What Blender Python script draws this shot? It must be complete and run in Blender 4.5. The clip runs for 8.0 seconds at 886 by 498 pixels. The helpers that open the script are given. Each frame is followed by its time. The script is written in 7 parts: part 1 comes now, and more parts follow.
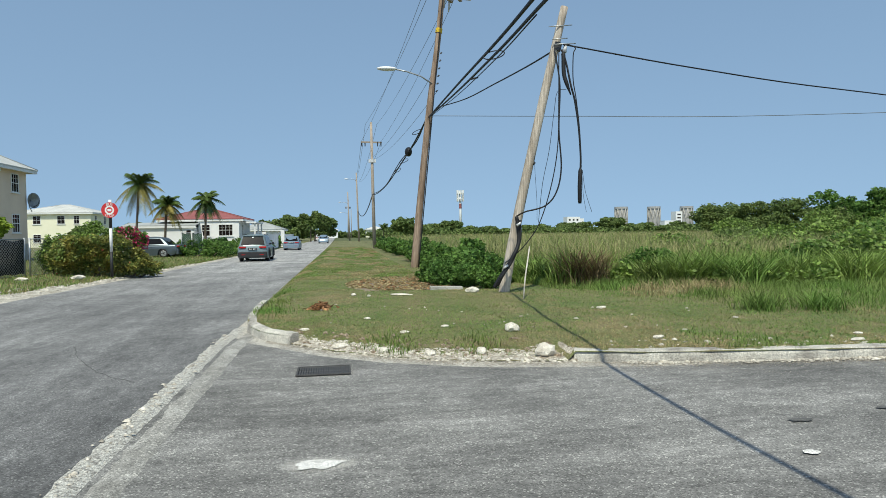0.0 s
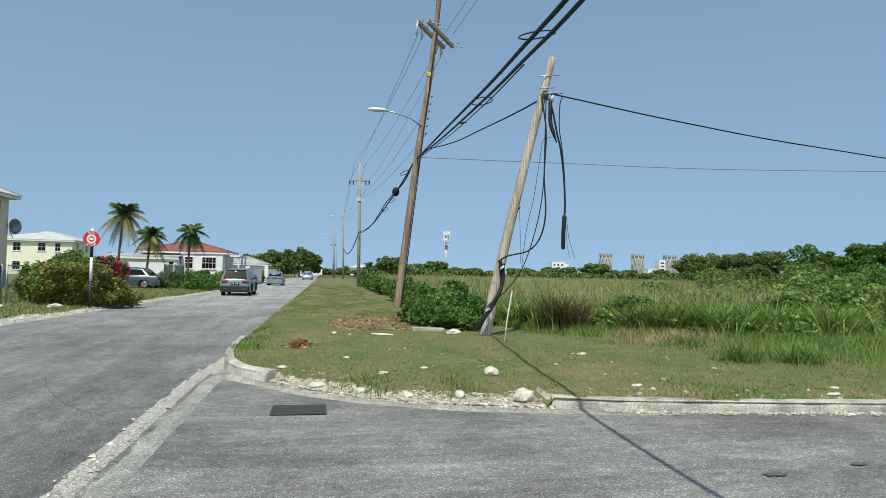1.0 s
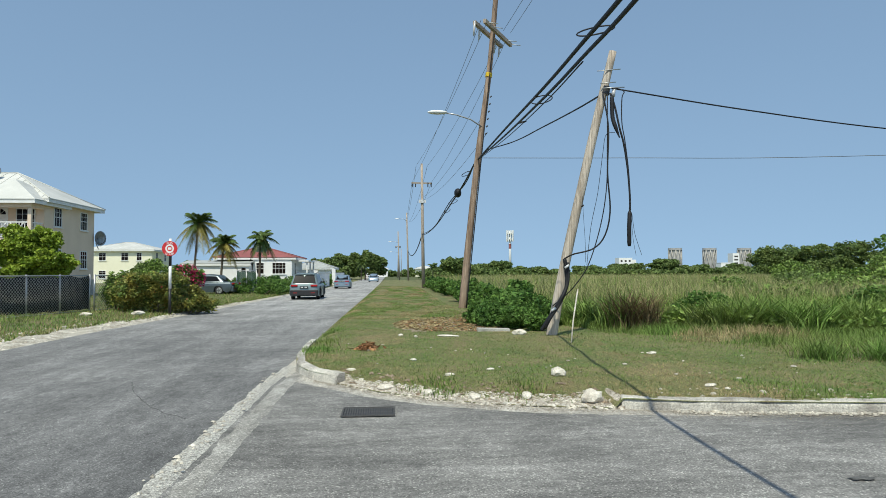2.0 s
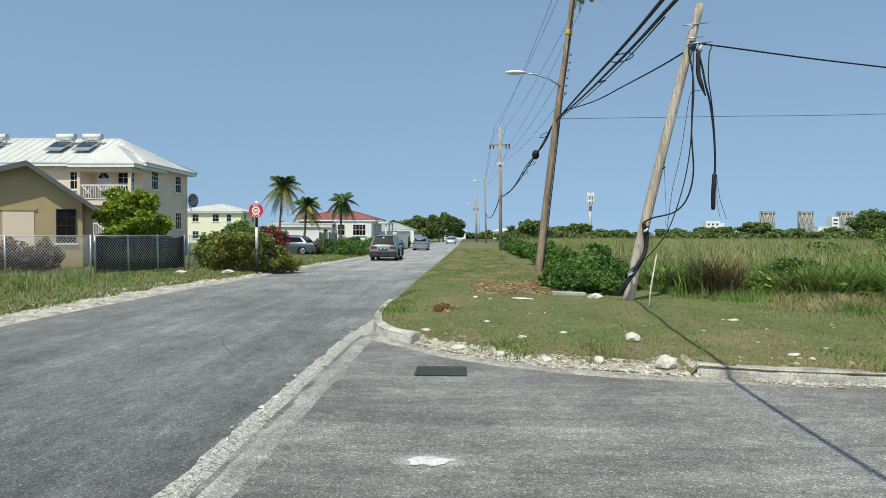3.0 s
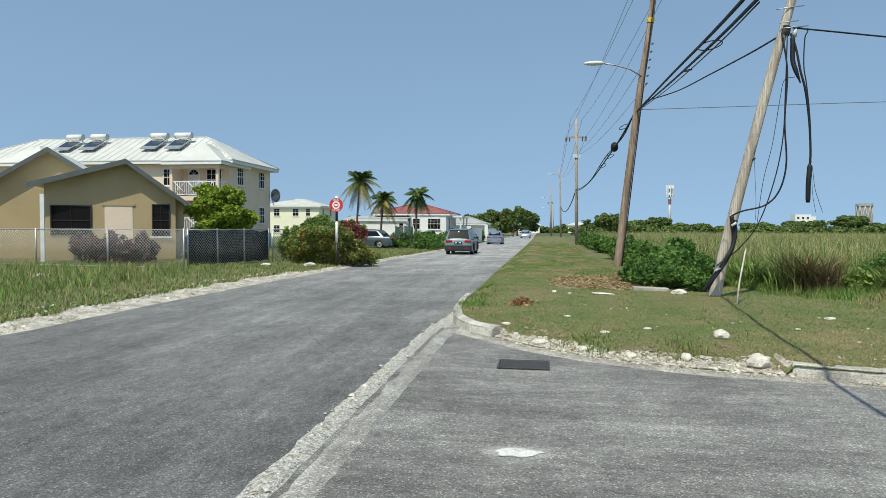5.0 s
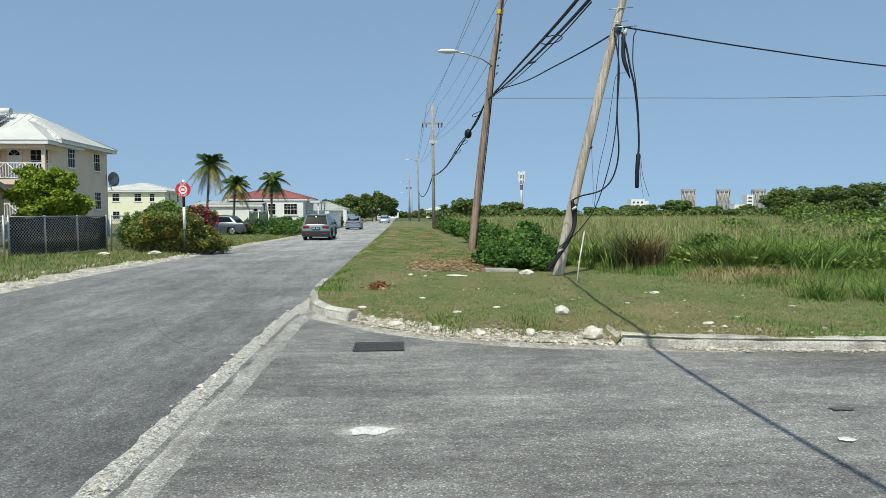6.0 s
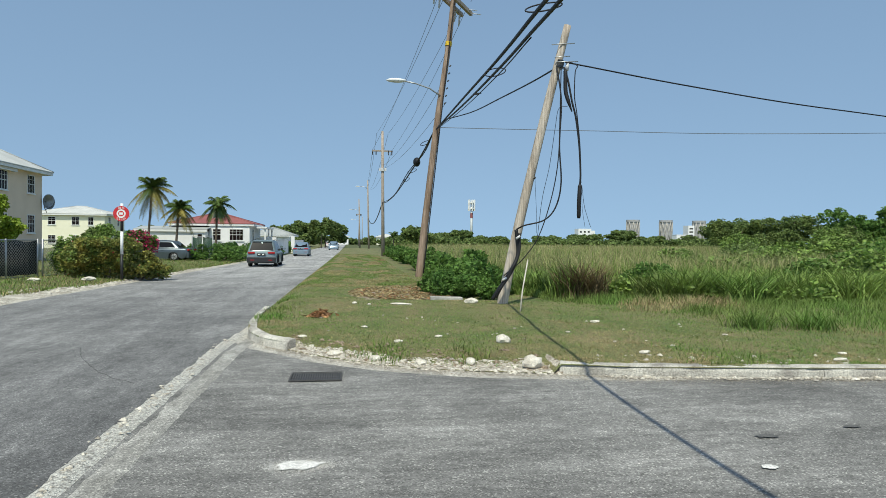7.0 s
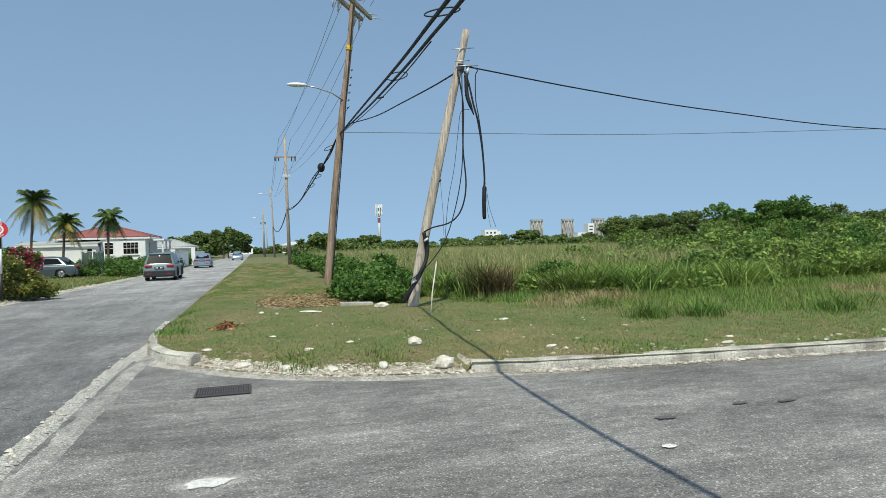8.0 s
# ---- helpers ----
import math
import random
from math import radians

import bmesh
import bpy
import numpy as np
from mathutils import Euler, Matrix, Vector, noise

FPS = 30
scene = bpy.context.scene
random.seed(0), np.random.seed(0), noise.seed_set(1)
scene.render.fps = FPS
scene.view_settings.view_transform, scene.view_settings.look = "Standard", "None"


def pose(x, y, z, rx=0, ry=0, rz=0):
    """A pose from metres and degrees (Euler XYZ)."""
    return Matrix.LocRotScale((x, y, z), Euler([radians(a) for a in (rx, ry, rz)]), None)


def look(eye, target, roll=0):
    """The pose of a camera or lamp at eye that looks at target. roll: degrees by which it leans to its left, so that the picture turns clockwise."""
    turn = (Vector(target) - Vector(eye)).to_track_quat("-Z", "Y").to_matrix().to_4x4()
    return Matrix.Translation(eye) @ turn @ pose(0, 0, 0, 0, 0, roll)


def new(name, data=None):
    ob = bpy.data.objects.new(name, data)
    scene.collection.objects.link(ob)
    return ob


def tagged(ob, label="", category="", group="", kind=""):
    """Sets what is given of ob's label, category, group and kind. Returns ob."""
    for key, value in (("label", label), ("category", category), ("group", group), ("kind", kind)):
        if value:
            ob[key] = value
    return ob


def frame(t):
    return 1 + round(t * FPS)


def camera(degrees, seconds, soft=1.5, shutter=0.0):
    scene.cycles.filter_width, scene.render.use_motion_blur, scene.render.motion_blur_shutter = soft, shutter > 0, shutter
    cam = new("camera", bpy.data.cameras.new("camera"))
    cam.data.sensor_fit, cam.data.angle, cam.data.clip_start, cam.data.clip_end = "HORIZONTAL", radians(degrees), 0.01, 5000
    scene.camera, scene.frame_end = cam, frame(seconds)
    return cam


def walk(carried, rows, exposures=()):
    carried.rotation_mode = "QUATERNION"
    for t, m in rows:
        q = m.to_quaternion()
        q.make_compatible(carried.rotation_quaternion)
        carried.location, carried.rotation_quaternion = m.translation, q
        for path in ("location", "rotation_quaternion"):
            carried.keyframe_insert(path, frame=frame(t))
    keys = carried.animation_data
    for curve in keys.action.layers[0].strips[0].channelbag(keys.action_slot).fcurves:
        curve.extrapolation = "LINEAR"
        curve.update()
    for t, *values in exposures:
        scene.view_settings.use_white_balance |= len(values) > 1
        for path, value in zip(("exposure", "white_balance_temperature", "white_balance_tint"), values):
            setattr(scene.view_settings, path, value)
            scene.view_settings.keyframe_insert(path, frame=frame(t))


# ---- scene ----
cam = camera(68.0, 8.0, 0.85)
PATH = [
    (0, (-0.15, 0.452, 1.702), (0.166, 2.426, 1.65), -0.8),
    (0.5, (-0.109, 0.424, 1.709), (0.241, 2.391, 1.799), -0.9),
    (1, (-0.115, 0.423, 1.714), (0.245, 2.389, 1.786), 1.2),
    (1.5, (-0.142, 0.407, 1.721), (0.186, 2.379, 1.764), 0.2),
    (2, (-0.11, 0.378, 1.744), (0.058, 2.37, 1.814), -0.2),
    (2.2, (-0.095, 0.359, 1.76), (-0.037, 2.357, 1.818), -0.7),
    (2.4, (-0.089, 0.353, 1.76), (-0.107, 2.352, 1.807), -0.6),
    (2.6, (-0.075, 0.338, 1.759), (-0.139, 2.337, 1.78), -0.37),
    (2.8, (-0.058, 0.319, 1.759), (-0.139, 2.318, 1.745), -0.08),
    (3.0, (-0.042, 0.302, 1.758), (-0.111, 2.3, 1.713), 0.2),
    (3.15, (-0.033, 0.293, 1.758), (-0.075, 2.291, 1.696), 0.34),
    (3.3, (-0.03, 0.289, 1.758), (-0.03, 2.288, 1.69), 0.4),
    (3.5, (-0.025, 0.284, 1.779), (0.038, 2.282, 1.725), -0.1),
    (4, (-0.066, 0.266, 1.771), (-0.022, 2.264, 1.723), -1.1),
    (4.5, (-0.12, 0.253, 1.779), (-0.05, 2.252, 1.748), -0.2),
    (4.6, (-0.144, 0.255, 1.771), (-0.161, 2.254, 1.728), -0.2),
    (4.7, (-0.181, 0.258, 1.758), (-0.327, 2.252, 1.704), -0.2),
    (4.8, (-0.179, 0.254, 1.758), (-0.4, 2.241, 1.703), -0.16),
    (4.95, (-0.169, 0.234, 1.758), (-0.452, 2.214, 1.697), 0.01),
    (5.1, (-0.154, 0.204, 1.757), (-0.446, 2.182, 1.689), 0.28),
    (5.3, (-0.13, 0.156, 1.756), (-0.373, 2.14, 1.676), 0.71),
    (5.5, (-0.107, 0.112, 1.756), (-0.255, 2.104, 1.663), 1.11),
    (5.65, (-0.096, 0.088, 1.755), (-0.157, 2.085, 1.657), 1.32),
    (5.8, (-0.091, 0.079, 1.755), (-0.065, 2.076, 1.654), 1.4),
    (6, (-0.081, 0.118, 1.748), (0.053, 2.111, 1.639), -0.1),
    (6.5, (-0.032, 0.13, 1.775), (0.145, 2.121, 1.708), 0.3),
    (7, (0.055, 0.131, 1.763), (0.339, 2.111, 1.738), 0.5),
    (7.5, (0.045, 0.101, 1.769), (0.347, 2.078, 1.771), -0.1),
    (8, (0.056, 0.11, 1.746), (0.611, 2.032, 1.731), -1.6),
]
walk(cam, [(t, look(eye, target, roll)) for t, eye, target, roll in PATH], [(0.0, 0.02, 6900, 0.5), (8.0, 0.02, 6900, 0.5)])

# ---- sky and sun ----
# The sun stands high behind the camera, a little to its left.
SUN_FROM = Vector((-0.205, -0.60, 1.0)).normalized()
world = bpy.data.worlds.new("sky")
scene.world = world
world.use_nodes = True
wn = world.node_tree.nodes
sky = wn.new("ShaderNodeTexSky")
sky.sky_type = "NISHITA"
sky.sun_disc = False
sky.sun_elevation = math.asin(SUN_FROM.z)
sky.sun_rotation = math.atan2(SUN_FROM.x, SUN_FROM.y)
sky.altitude = 0.0
sky.air_density = 1.0
sky.dust_density = 0.5
sky.ozone_density = 0.15
wn["Background"].inputs["Strength"].default_value = 0.172
# hazy tropical air: the low sky is nearly as blue as the high sky
wl = world.node_tree.links
way = wn.new("ShaderNodeTexCoord")
cut = wn.new("ShaderNodeSeparateXYZ")
lift = wn.new("ShaderNodeMath")
lift.operation = "MULTIPLY_ADD"
lift.inputs[1].default_value, lift.inputs[2].default_value = 0.45, 0.29
join = wn.new("ShaderNodeCombineXYZ")
wl.new(way.outputs["Generated"], cut.inputs[0])
wl.new(cut.outputs[0], join.inputs[0])
wl.new(cut.outputs[1], join.inputs[1])
wl.new(cut.outputs[2], lift.inputs[0])
wl.new(lift.outputs[0], join.inputs[2])
wl.new(join.outputs[0], sky.inputs[0])
wl.new(sky.outputs[0], wn["Background"].inputs["Color"])

sun = new("sun", bpy.data.lights.new("sun", "SUN"))
sun.data.energy = 3.9
sun.data.angle = radians(0.53)
sun.data.color = (1.0, 0.95, 0.88)
sun.rotation_mode = "QUATERNION"
sun.rotation_quaternion = SUN_FROM.to_track_quat("Z", "Y")
scene.view_settings.exposure = 0.0


# ---- materials ----
def mat(name, base, dark=None, scale=3.0, fine=60.0, rough=0.8, bump=0.2, metal=0.0, island=0.0, mix_lo=0.35, mix_hi=0.65,
        spec=0.35, fine_mix=0.35, through_light=0.0, per_object=0.0, stretch=None):
    """A surface with variation at two scales: broad patches from base to dark, and a fine grain with relief."""
    m = bpy.data.materials.new(name)
    m.use_nodes = True
    n, l = m.node_tree.nodes, m.node_tree.links
    b = n["Principled BSDF"]
    b.inputs["Roughness"].default_value = rough
    b.inputs["Metallic"].default_value = metal
    b.inputs["Specular IOR Level"].default_value = spec
    dark = dark or tuple(c * 0.75 for c in base)
    co = n.new("ShaderNodeTexCoord")
    a = n.new("ShaderNodeTexNoise")
    a.inputs["Scale"].default_value = scale
    a.inputs["Detail"].default_value = 6
    a.inputs["Roughness"].default_value = 0.6
    where = co.outputs["Object"]
    if stretch:
        grain = n.new("ShaderNodeMapping")
        grain.inputs["Scale"].default_value = stretch
        l.new(where, grain.inputs[0])
        where = grain.outputs[0]
    l.new(where, a.inputs["Vector"])
    r = n.new("ShaderNodeValToRGB")
    r.color_ramp.elements[0].position, r.color_ramp.elements[1].position = mix_lo, mix_hi
    r.color_ramp.elements[0].color, r.color_ramp.elements[1].color = (*dark, 1), (*base, 1)
    l.new(a.outputs["Fac"], r.inputs["Fac"])
    f = n.new("ShaderNodeTexNoise")
    f.inputs["Scale"].default_value = fine
    f.inputs["Detail"].default_value = 3
    l.new(where, f.inputs["Vector"])
    fr = n.new("ShaderNodeMapRange")
    fr.inputs["From Min"].default_value, fr.inputs["From Max"].default_value = 0.3, 0.7
    fr.inputs["To Min"].default_value, fr.inputs["To Max"].default_value = 1 - fine_mix, 1 + fine_mix
    l.new(f.outputs["Fac"], fr.inputs["Value"])
    mul = n.new("ShaderNodeVectorMath")
    mul.operation = "SCALE"
    l.new(r.outputs["Color"], mul.inputs[0])
    l.new(fr.outputs[0], mul.inputs["Scale"])
    col = mul.outputs[0]
    for amount, out, node in ((island, "Random Per Island", "ShaderNodeNewGeometry"), (per_object, "Random", "ShaderNodeObjectInfo")):
        if amount:
            g = n.new(node)
            gr = n.new("ShaderNodeMapRange")
            gr.inputs["To Min"].default_value, gr.inputs["To Max"].default_value = 1 - amount, 1 + amount
            l.new(g.outputs[out], gr.inputs["Value"])
            m2 = n.new("ShaderNodeVectorMath")
            m2.operation = "SCALE"
            l.new(col, m2.inputs[0])
            l.new(gr.outputs[0], m2.inputs["Scale"])
            col = m2.outputs[0]
    l.new(col, b.inputs["Base Color"])
    if bump:
        bp = n.new("ShaderNodeBump")
        bp.inputs["Strength"].default_value = bump
        bp.inputs["Distance"].default_value = 0.02
        l.new(f.outputs["Fac"], bp.inputs["Height"])
        l.new(bp.outputs[0], b.inputs["Normal"])
    if through_light:
        t = n.new("ShaderNodeBsdfTranslucent")
        l.new(col, t.inputs["Color"])
        mx = n.new("ShaderNodeMixShader")
        mx.inputs[0].default_value = through_light
        l.new(b.outputs[0], mx.inputs[1])
        l.new(t.outputs[0], mx.inputs[2])
        l.new(mx.outputs[0], n["Material Output"].inputs[0])
    return m


def glass_mat(name, tint=(0.02, 0.025, 0.03)):
    m = bpy.data.materials.new(name)
    m.use_nodes = True
    b = m.node_tree.nodes["Principled BSDF"]
    b.inputs["Base Color"].default_value = (*tint, 1)
    b.inputs["Roughness"].default_value = 0.05
    b.inputs["Specular IOR Level"].default_value = 0.12
    return m


def asphalt_mat(name, mid, worn, patch_scale, flecks, far_gain=1.0, crossing=False):
    """Asphalt: grey binder, pale and dark aggregate grains, worn patches and faint streaks along the road; crossing: a road along x."""
    m = bpy.data.materials.new(name)
    m.use_nodes = True
    n, l = m.node_tree.nodes, m.node_tree.links
    b = n["Principled BSDF"]
    b.inputs["Roughness"].default_value = 0.9
    b.inputs["Specular IOR Level"].default_value = 0.25
    co = n.new("ShaderNodeTexCoord")

    def tex(scale, detail, stretch=(1, 1, 1)):
        mp = n.new("ShaderNodeMapping")
        mp.inputs["Scale"].default_value = (stretch[1], stretch[0], stretch[2]) if crossing else stretch
        t = n.new("ShaderNodeTexNoise")
        t.inputs["Scale"].default_value, t.inputs["Detail"].default_value, t.inputs["Roughness"].default_value = scale, detail, 0.65
        l.new(co.outputs["Object"], mp.inputs[0])
        l.new(mp.outputs[0], t.inputs["Vector"])
        return t.outputs["Fac"]

    def ramp(src, lo, hi, a, c):
        r = n.new("ShaderNodeValToRGB")
        r.color_ramp.elements[0].position, r.color_ramp.elements[1].position = lo, hi
        r.color_ramp.elements[0].color, r.color_ramp.elements[1].color = (*a, 1), (*c, 1)
        l.new(src, r.inputs["Fac"])
        return r.outputs["Color"]

    def mult(x, y, fac=1.0):
        k = n.new("ShaderNodeMix")
        k.data_type, k.blend_type = "RGBA", "MULTIPLY"
        k.inputs["Factor"].default_value = fac
        l.new(x, k.inputs["A"])
        l.new(y, k.inputs["B"])
        return k.outputs["Result"]

    col = ramp(tex(patch_scale, 5), 0.36, 0.64, worn, mid)
    col = mult(col, ramp(tex(0.5, 4, (2.5, 0.25, 1)), 0.35, 0.65, (0.82,) * 3, (1.12,) * 3))
    col = mult(col, ramp(tex(9, 6, (1, 0.4, 1)), 0.3, 0.7, (0.72,) * 3, (1.25,) * 3))
    col = mult(col, ramp(tex(1.6, 7, (1.4, 0.3, 1)), 0.32, 0.68, (0.80,) * 3, (1.15,) * 3))
    if far_gain != 1.0:
        # the surface turns gradually paler along y, from 7 m to 42 m
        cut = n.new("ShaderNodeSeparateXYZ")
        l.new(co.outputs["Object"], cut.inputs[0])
        along_y = n.new("ShaderNodeMapRange")
        along_y.inputs["From Min"].default_value, along_y.inputs["From Max"].default_value = 7.0, 42.0
        l.new(cut.outputs[1], along_y.inputs["Value"])
        col = mult(col, ramp(along_y.outputs[0], 0.0, 1.0, (0.90, 0.90, 0.91), (far_gain, far_gain, far_gain)))
    vo = n.new("ShaderNodeTexVoronoi")
    vo.inputs["Scale"].default_value = 85
    l.new(co.outputs["Object"], vo.inputs["Vector"])
    bw = n.new("ShaderNodeSeparateColor")
    l.new(vo.outputs["Color"], bw.inputs[0])
    g = n.new("ShaderNodeValToRGB")
    e = g.color_ramp.elements
    e[0].position, e[0].color = 0.0, (0.50, 0.50, 0.50, 1)
    e[1].position, e[1].color = 1.0, (flecks, flecks, flecks * 0.97, 1)
    for p, v in ((0.3, 0.82), (0.75, 1.05), (0.9, 1.25)):
        k = e.new(p)
        k.color = (v, v, v, 1)
    l.new(bw.outputs[0], g.inputs["Fac"])
    col = mult(col, g.outputs["Color"])
    l.new(col, b.inputs["Base Color"])
    bp = n.new("ShaderNodeBump")
    bp.inputs["Strength"].default_value, bp.inputs["Distance"].default_value = 0.25, 0.008
    l.new(bw.outputs[0], bp.inputs["Height"])
    l.new(bp.outputs[0], b.inputs["Normal"])
    return m


M = {}
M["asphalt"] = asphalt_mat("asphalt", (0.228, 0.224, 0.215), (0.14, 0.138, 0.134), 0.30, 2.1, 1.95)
M["asphalt_side"] = asphalt_mat("asphalt_side", (0.280, 0.271, 0.253), (0.165, 0.160, 0.150), 0.45, 2.3, 1.0, True)
M["concrete"] = mat("concrete", (0.50, 0.48, 0.435), (0.33, 0.315, 0.285), 2.5, 90, 0.9, 0.6, fine_mix=0.4)
M["kerb"] = mat("kerb_concrete", (0.56, 0.53, 0.46), (0.24, 0.22, 0.19), 2.2, 50, 0.92, 0.7, fine_mix=0.35, per_object=0.05, mix_lo=0.33, mix_hi=0.58)
M["gutter"] = asphalt_mat("gutter_concrete", (0.41, 0.395, 0.36), (0.29, 0.278, 0.25), 1.6, 1.9)
M["dusty"] = asphalt_mat("dusty_concrete", (0.52, 0.49, 0.43), (0.40, 0.375, 0.33), 1.6, 1.5)
M["gravel"] = mat("pale_gravel", (0.50, 0.455, 0.38), (0.24, 0.20, 0.15), 9.0, 45, 0.95, 0.9, fine_mix=0.5)
M["lip"] = mat("crumbled_concrete", (0.58, 0.56, 0.50), (0.25, 0.235, 0.21), 22.0, 75, 0.95, 1.0, fine_mix=0.5, mix_lo=0.36, mix_hi=0.56)
M["shoulder"] = mat("sandy_gravel", (0.58, 0.54, 0.46), (0.30, 0.27, 0.21), 3.0, 30, 0.95, 0.9, fine_mix=0.5)
M["stone"] = mat("coral_stone", (0.60, 0.56, 0.48), (0.36, 0.32, 0.26), 6.0, 60, 0.9, 0.5, fine_mix=0.2, island=0.35)
M["powder"] = mat("white_powder", (0.72, 0.70, 0.66), (0.55, 0.53, 0.49), 8.0, 80, 0.95, 0.3)
M["soil"] = mat("bare_soil", (0.31, 0.245, 0.175), (0.20, 0.15, 0.105), 5.0, 40, 0.95, 0.8, fine_mix=0.5)
M["turf"] = mat("mown_turf", (0.105, 0.142, 0.044), (0.21, 0.175, 0.09), 1.1, 38, 0.95, 0.9, fine_mix=0.6)
M["field"] = mat("field_ground", (0.075, 0.105, 0.03), (0.10, 0.10, 0.04), 0.15, 8, 0.95, 0.5, fine_mix=0.4)
M["blade"] = mat("grass_blade", (0.142, 0.255, 0.05), (0.185, 0.225, 0.064), 0.5, 20, 0.75, 0, island=0.5, through_light=0.3)
M["blade_dry"] = mat("dry_blade", (0.41, 0.335, 0.175), (0.26, 0.21, 0.10), 0.7, 20, 0.85, 0, island=0.4, through_light=0.2)
M["blade_brown"] = mat("dead_brown_blade", (0.26, 0.19, 0.095), (0.14, 0.105, 0.055), 0.7, 20, 0.9, 0, island=0.4, through_light=0.2)
M["cane"] = mat("tall_grass_blade", (0.24, 0.33, 0.075), (0.17, 0.25, 0.06), 0.25, 10, 0.6, 0, island=0.4, through_light=0.4)
M["plume"] = mat("seed_plume", (0.45, 0.40, 0.20), (0.33, 0.33, 0.14), 0.3, 10, 0.9, 0, island=0.3, through_light=0.4)
M["leaf"] = mat("bush_leaf", (0.135, 0.235, 0.048), (0.08, 0.165, 0.034), 0.8, 10, 0.7, 0, island=0.5, through_light=0.38)
M["leaf_light"] = mat("lime_leaf", (0.34, 0.42, 0.055), (0.21, 0.31, 0.04), 0.9, 10, 0.5, 0, island=0.4, through_light=0.3)
M["leaf_mid"] = mat("scrub_leaf", (0.22, 0.31, 0.068), (0.14, 0.22, 0.05), 0.3, 8, 0.6, 0, island=0.5, through_light=0.3)
M["leaf_dark"] = mat("tree_leaf", (0.205, 0.265, 0.08), (0.13, 0.19, 0.056), 0.35, 8, 0.7, 0, island=0.5, through_light=0.35)
M["leaf_red"] = mat("bronze_leaf", (0.34, 0.27, 0.06), (0.13, 0.19, 0.045), 2.2, 10, 0.5, 0, island=0.5, through_light=0.28, mix_lo=0.4, mix_hi=0.68)
M["blossom_red"] = mat("red_blossom", (0.5, 0.10, 0.05), (0.4, 0.06, 0.05), 4, 10, 0.6, 0, island=0.3)
M["blossom_pink"] = mat("pink_blossom", (0.50, 0.05, 0.12), (0.36, 0.03, 0.09), 4, 10, 0.6, 0, island=0.3, through_light=0.2)
M["croton"] = mat("croton_leaf", (0.14, 0.05, 0.045), (0.06, 0.045, 0.03), 2, 20, 0.6, 0, island=0.5)
M["dead_leaf"] = mat("dead_leaf", (0.36, 0.19, 0.09), (0.19, 0.095, 0.05), 4, 20, 0.9, 0, island=0.45)
M["bark"] = mat("bark", (0.20, 0.16, 0.12), (0.11, 0.085, 0.065), 4, 40, 0.95, 0.6)
M["palm_frond"] = mat("palm_frond", (0.10, 0.15, 0.028), (0.06, 0.10, 0.02), 0.7, 10, 0.5, 0, island=0.35, through_light=0.2)
M["palm_yellow"] = mat("palm_frond_yellow", (0.28, 0.23, 0.05), (0.17, 0.16, 0.035), 0.7, 10, 0.6, 0, island=0.35, through_light=0.2)
M["white_wall"] = mat("white_render", (0.86, 0.855, 0.83), (0.77, 0.76, 0.73), 0.7, 30, 0.85, 0.1, fine_mix=0.04)
M["peach_wall"] = mat("peach_render", (0.80, 0.645, 0.50), (0.74, 0.59, 0.455), 0.6, 30, 0.9, 0.1, fine_mix=0.04)
M["tan_wall"] = mat("tan_render", (0.45, 0.345, 0.195), (0.40, 0.305, 0.17), 0.6, 30, 0.9, 0.1, fine_mix=0.04)
M["cream_wall"] = mat("cream_render", (0.84, 0.81, 0.62), (0.78, 0.75, 0.56), 0.6, 30, 0.9, 0.1, fine_mix=0.04)
M["white_roof"] = mat("white_roof_sheet", (0.62, 0.615, 0.57), (0.50, 0.50, 0.46), 0.6, 20, 0.6, 0.1, fine_mix=0.06)
M["grey_roof"] = mat("grey_roof_sheet", (0.42, 0.43, 0.41), (0.32, 0.33, 0.31), 0.6, 20, 0.6, 0.1, fine_mix=0.08)
M["red_roof"] = mat("red_roof_sheet", (0.33, 0.11, 0.10), (0.25, 0.085, 0.075), 0.6, 20, 0.6, 0.1, fine_mix=0.08)
M["white_trim"] = mat("white_paint", (0.80, 0.80, 0.78), (0.70, 0.70, 0.67), 2, 30, 0.6, 0.05, fine_mix=0.04)
M["grey_trim"] = mat("grey_paint", (0.115, 0.13, 0.13), (0.09, 0.10, 0.10), 2, 30, 0.6, 0.05, fine_mix=0.05)
M["dark_glass"] = glass_mat("dark_glass", (0.016, 0.012, 0.011))
M["car_glass"] = glass_mat("car_glass", (0.012, 0.013, 0.015))
M["car_glass"].node_tree.nodes["Principled BSDF"].inputs["Specular IOR Level"].default_value = 0.06
M["car_glass"].node_tree.nodes["Principled BSDF"].inputs["Roughness"].default_value = 0.12
M["dark_glass"].node_tree.nodes["Principled BSDF"].inputs["Specular IOR Level"].default_value = 0.05
M["solar_glass"] = glass_mat("solar_glass", (0.03, 0.045, 0.07))
M["steel"] = mat("galvanised_steel", (0.50, 0.51, 0.51), (0.38, 0.39, 0.39), 8, 60, 0.45, 0.05, metal=0.7, fine_mix=0.1)
M["dark_steel"] = mat("dark_steel", (0.07, 0.07, 0.07), (0.045, 0.045, 0.045), 10, 60, 0.5, 0.1, metal=0.4)
M["iron"] = mat("cast_iron", (0.105, 0.10, 0.095), (0.07, 0.065, 0.06), 12, 90, 0.7, 0.3, metal=0.3)
M["pole_wood"] = mat("weathered_pole_wood", (0.52, 0.455, 0.38), (0.31, 0.255, 0.20), 7, 40, 0.9, 0.5, fine_mix=0.35, stretch=(1, 1, 0.05))
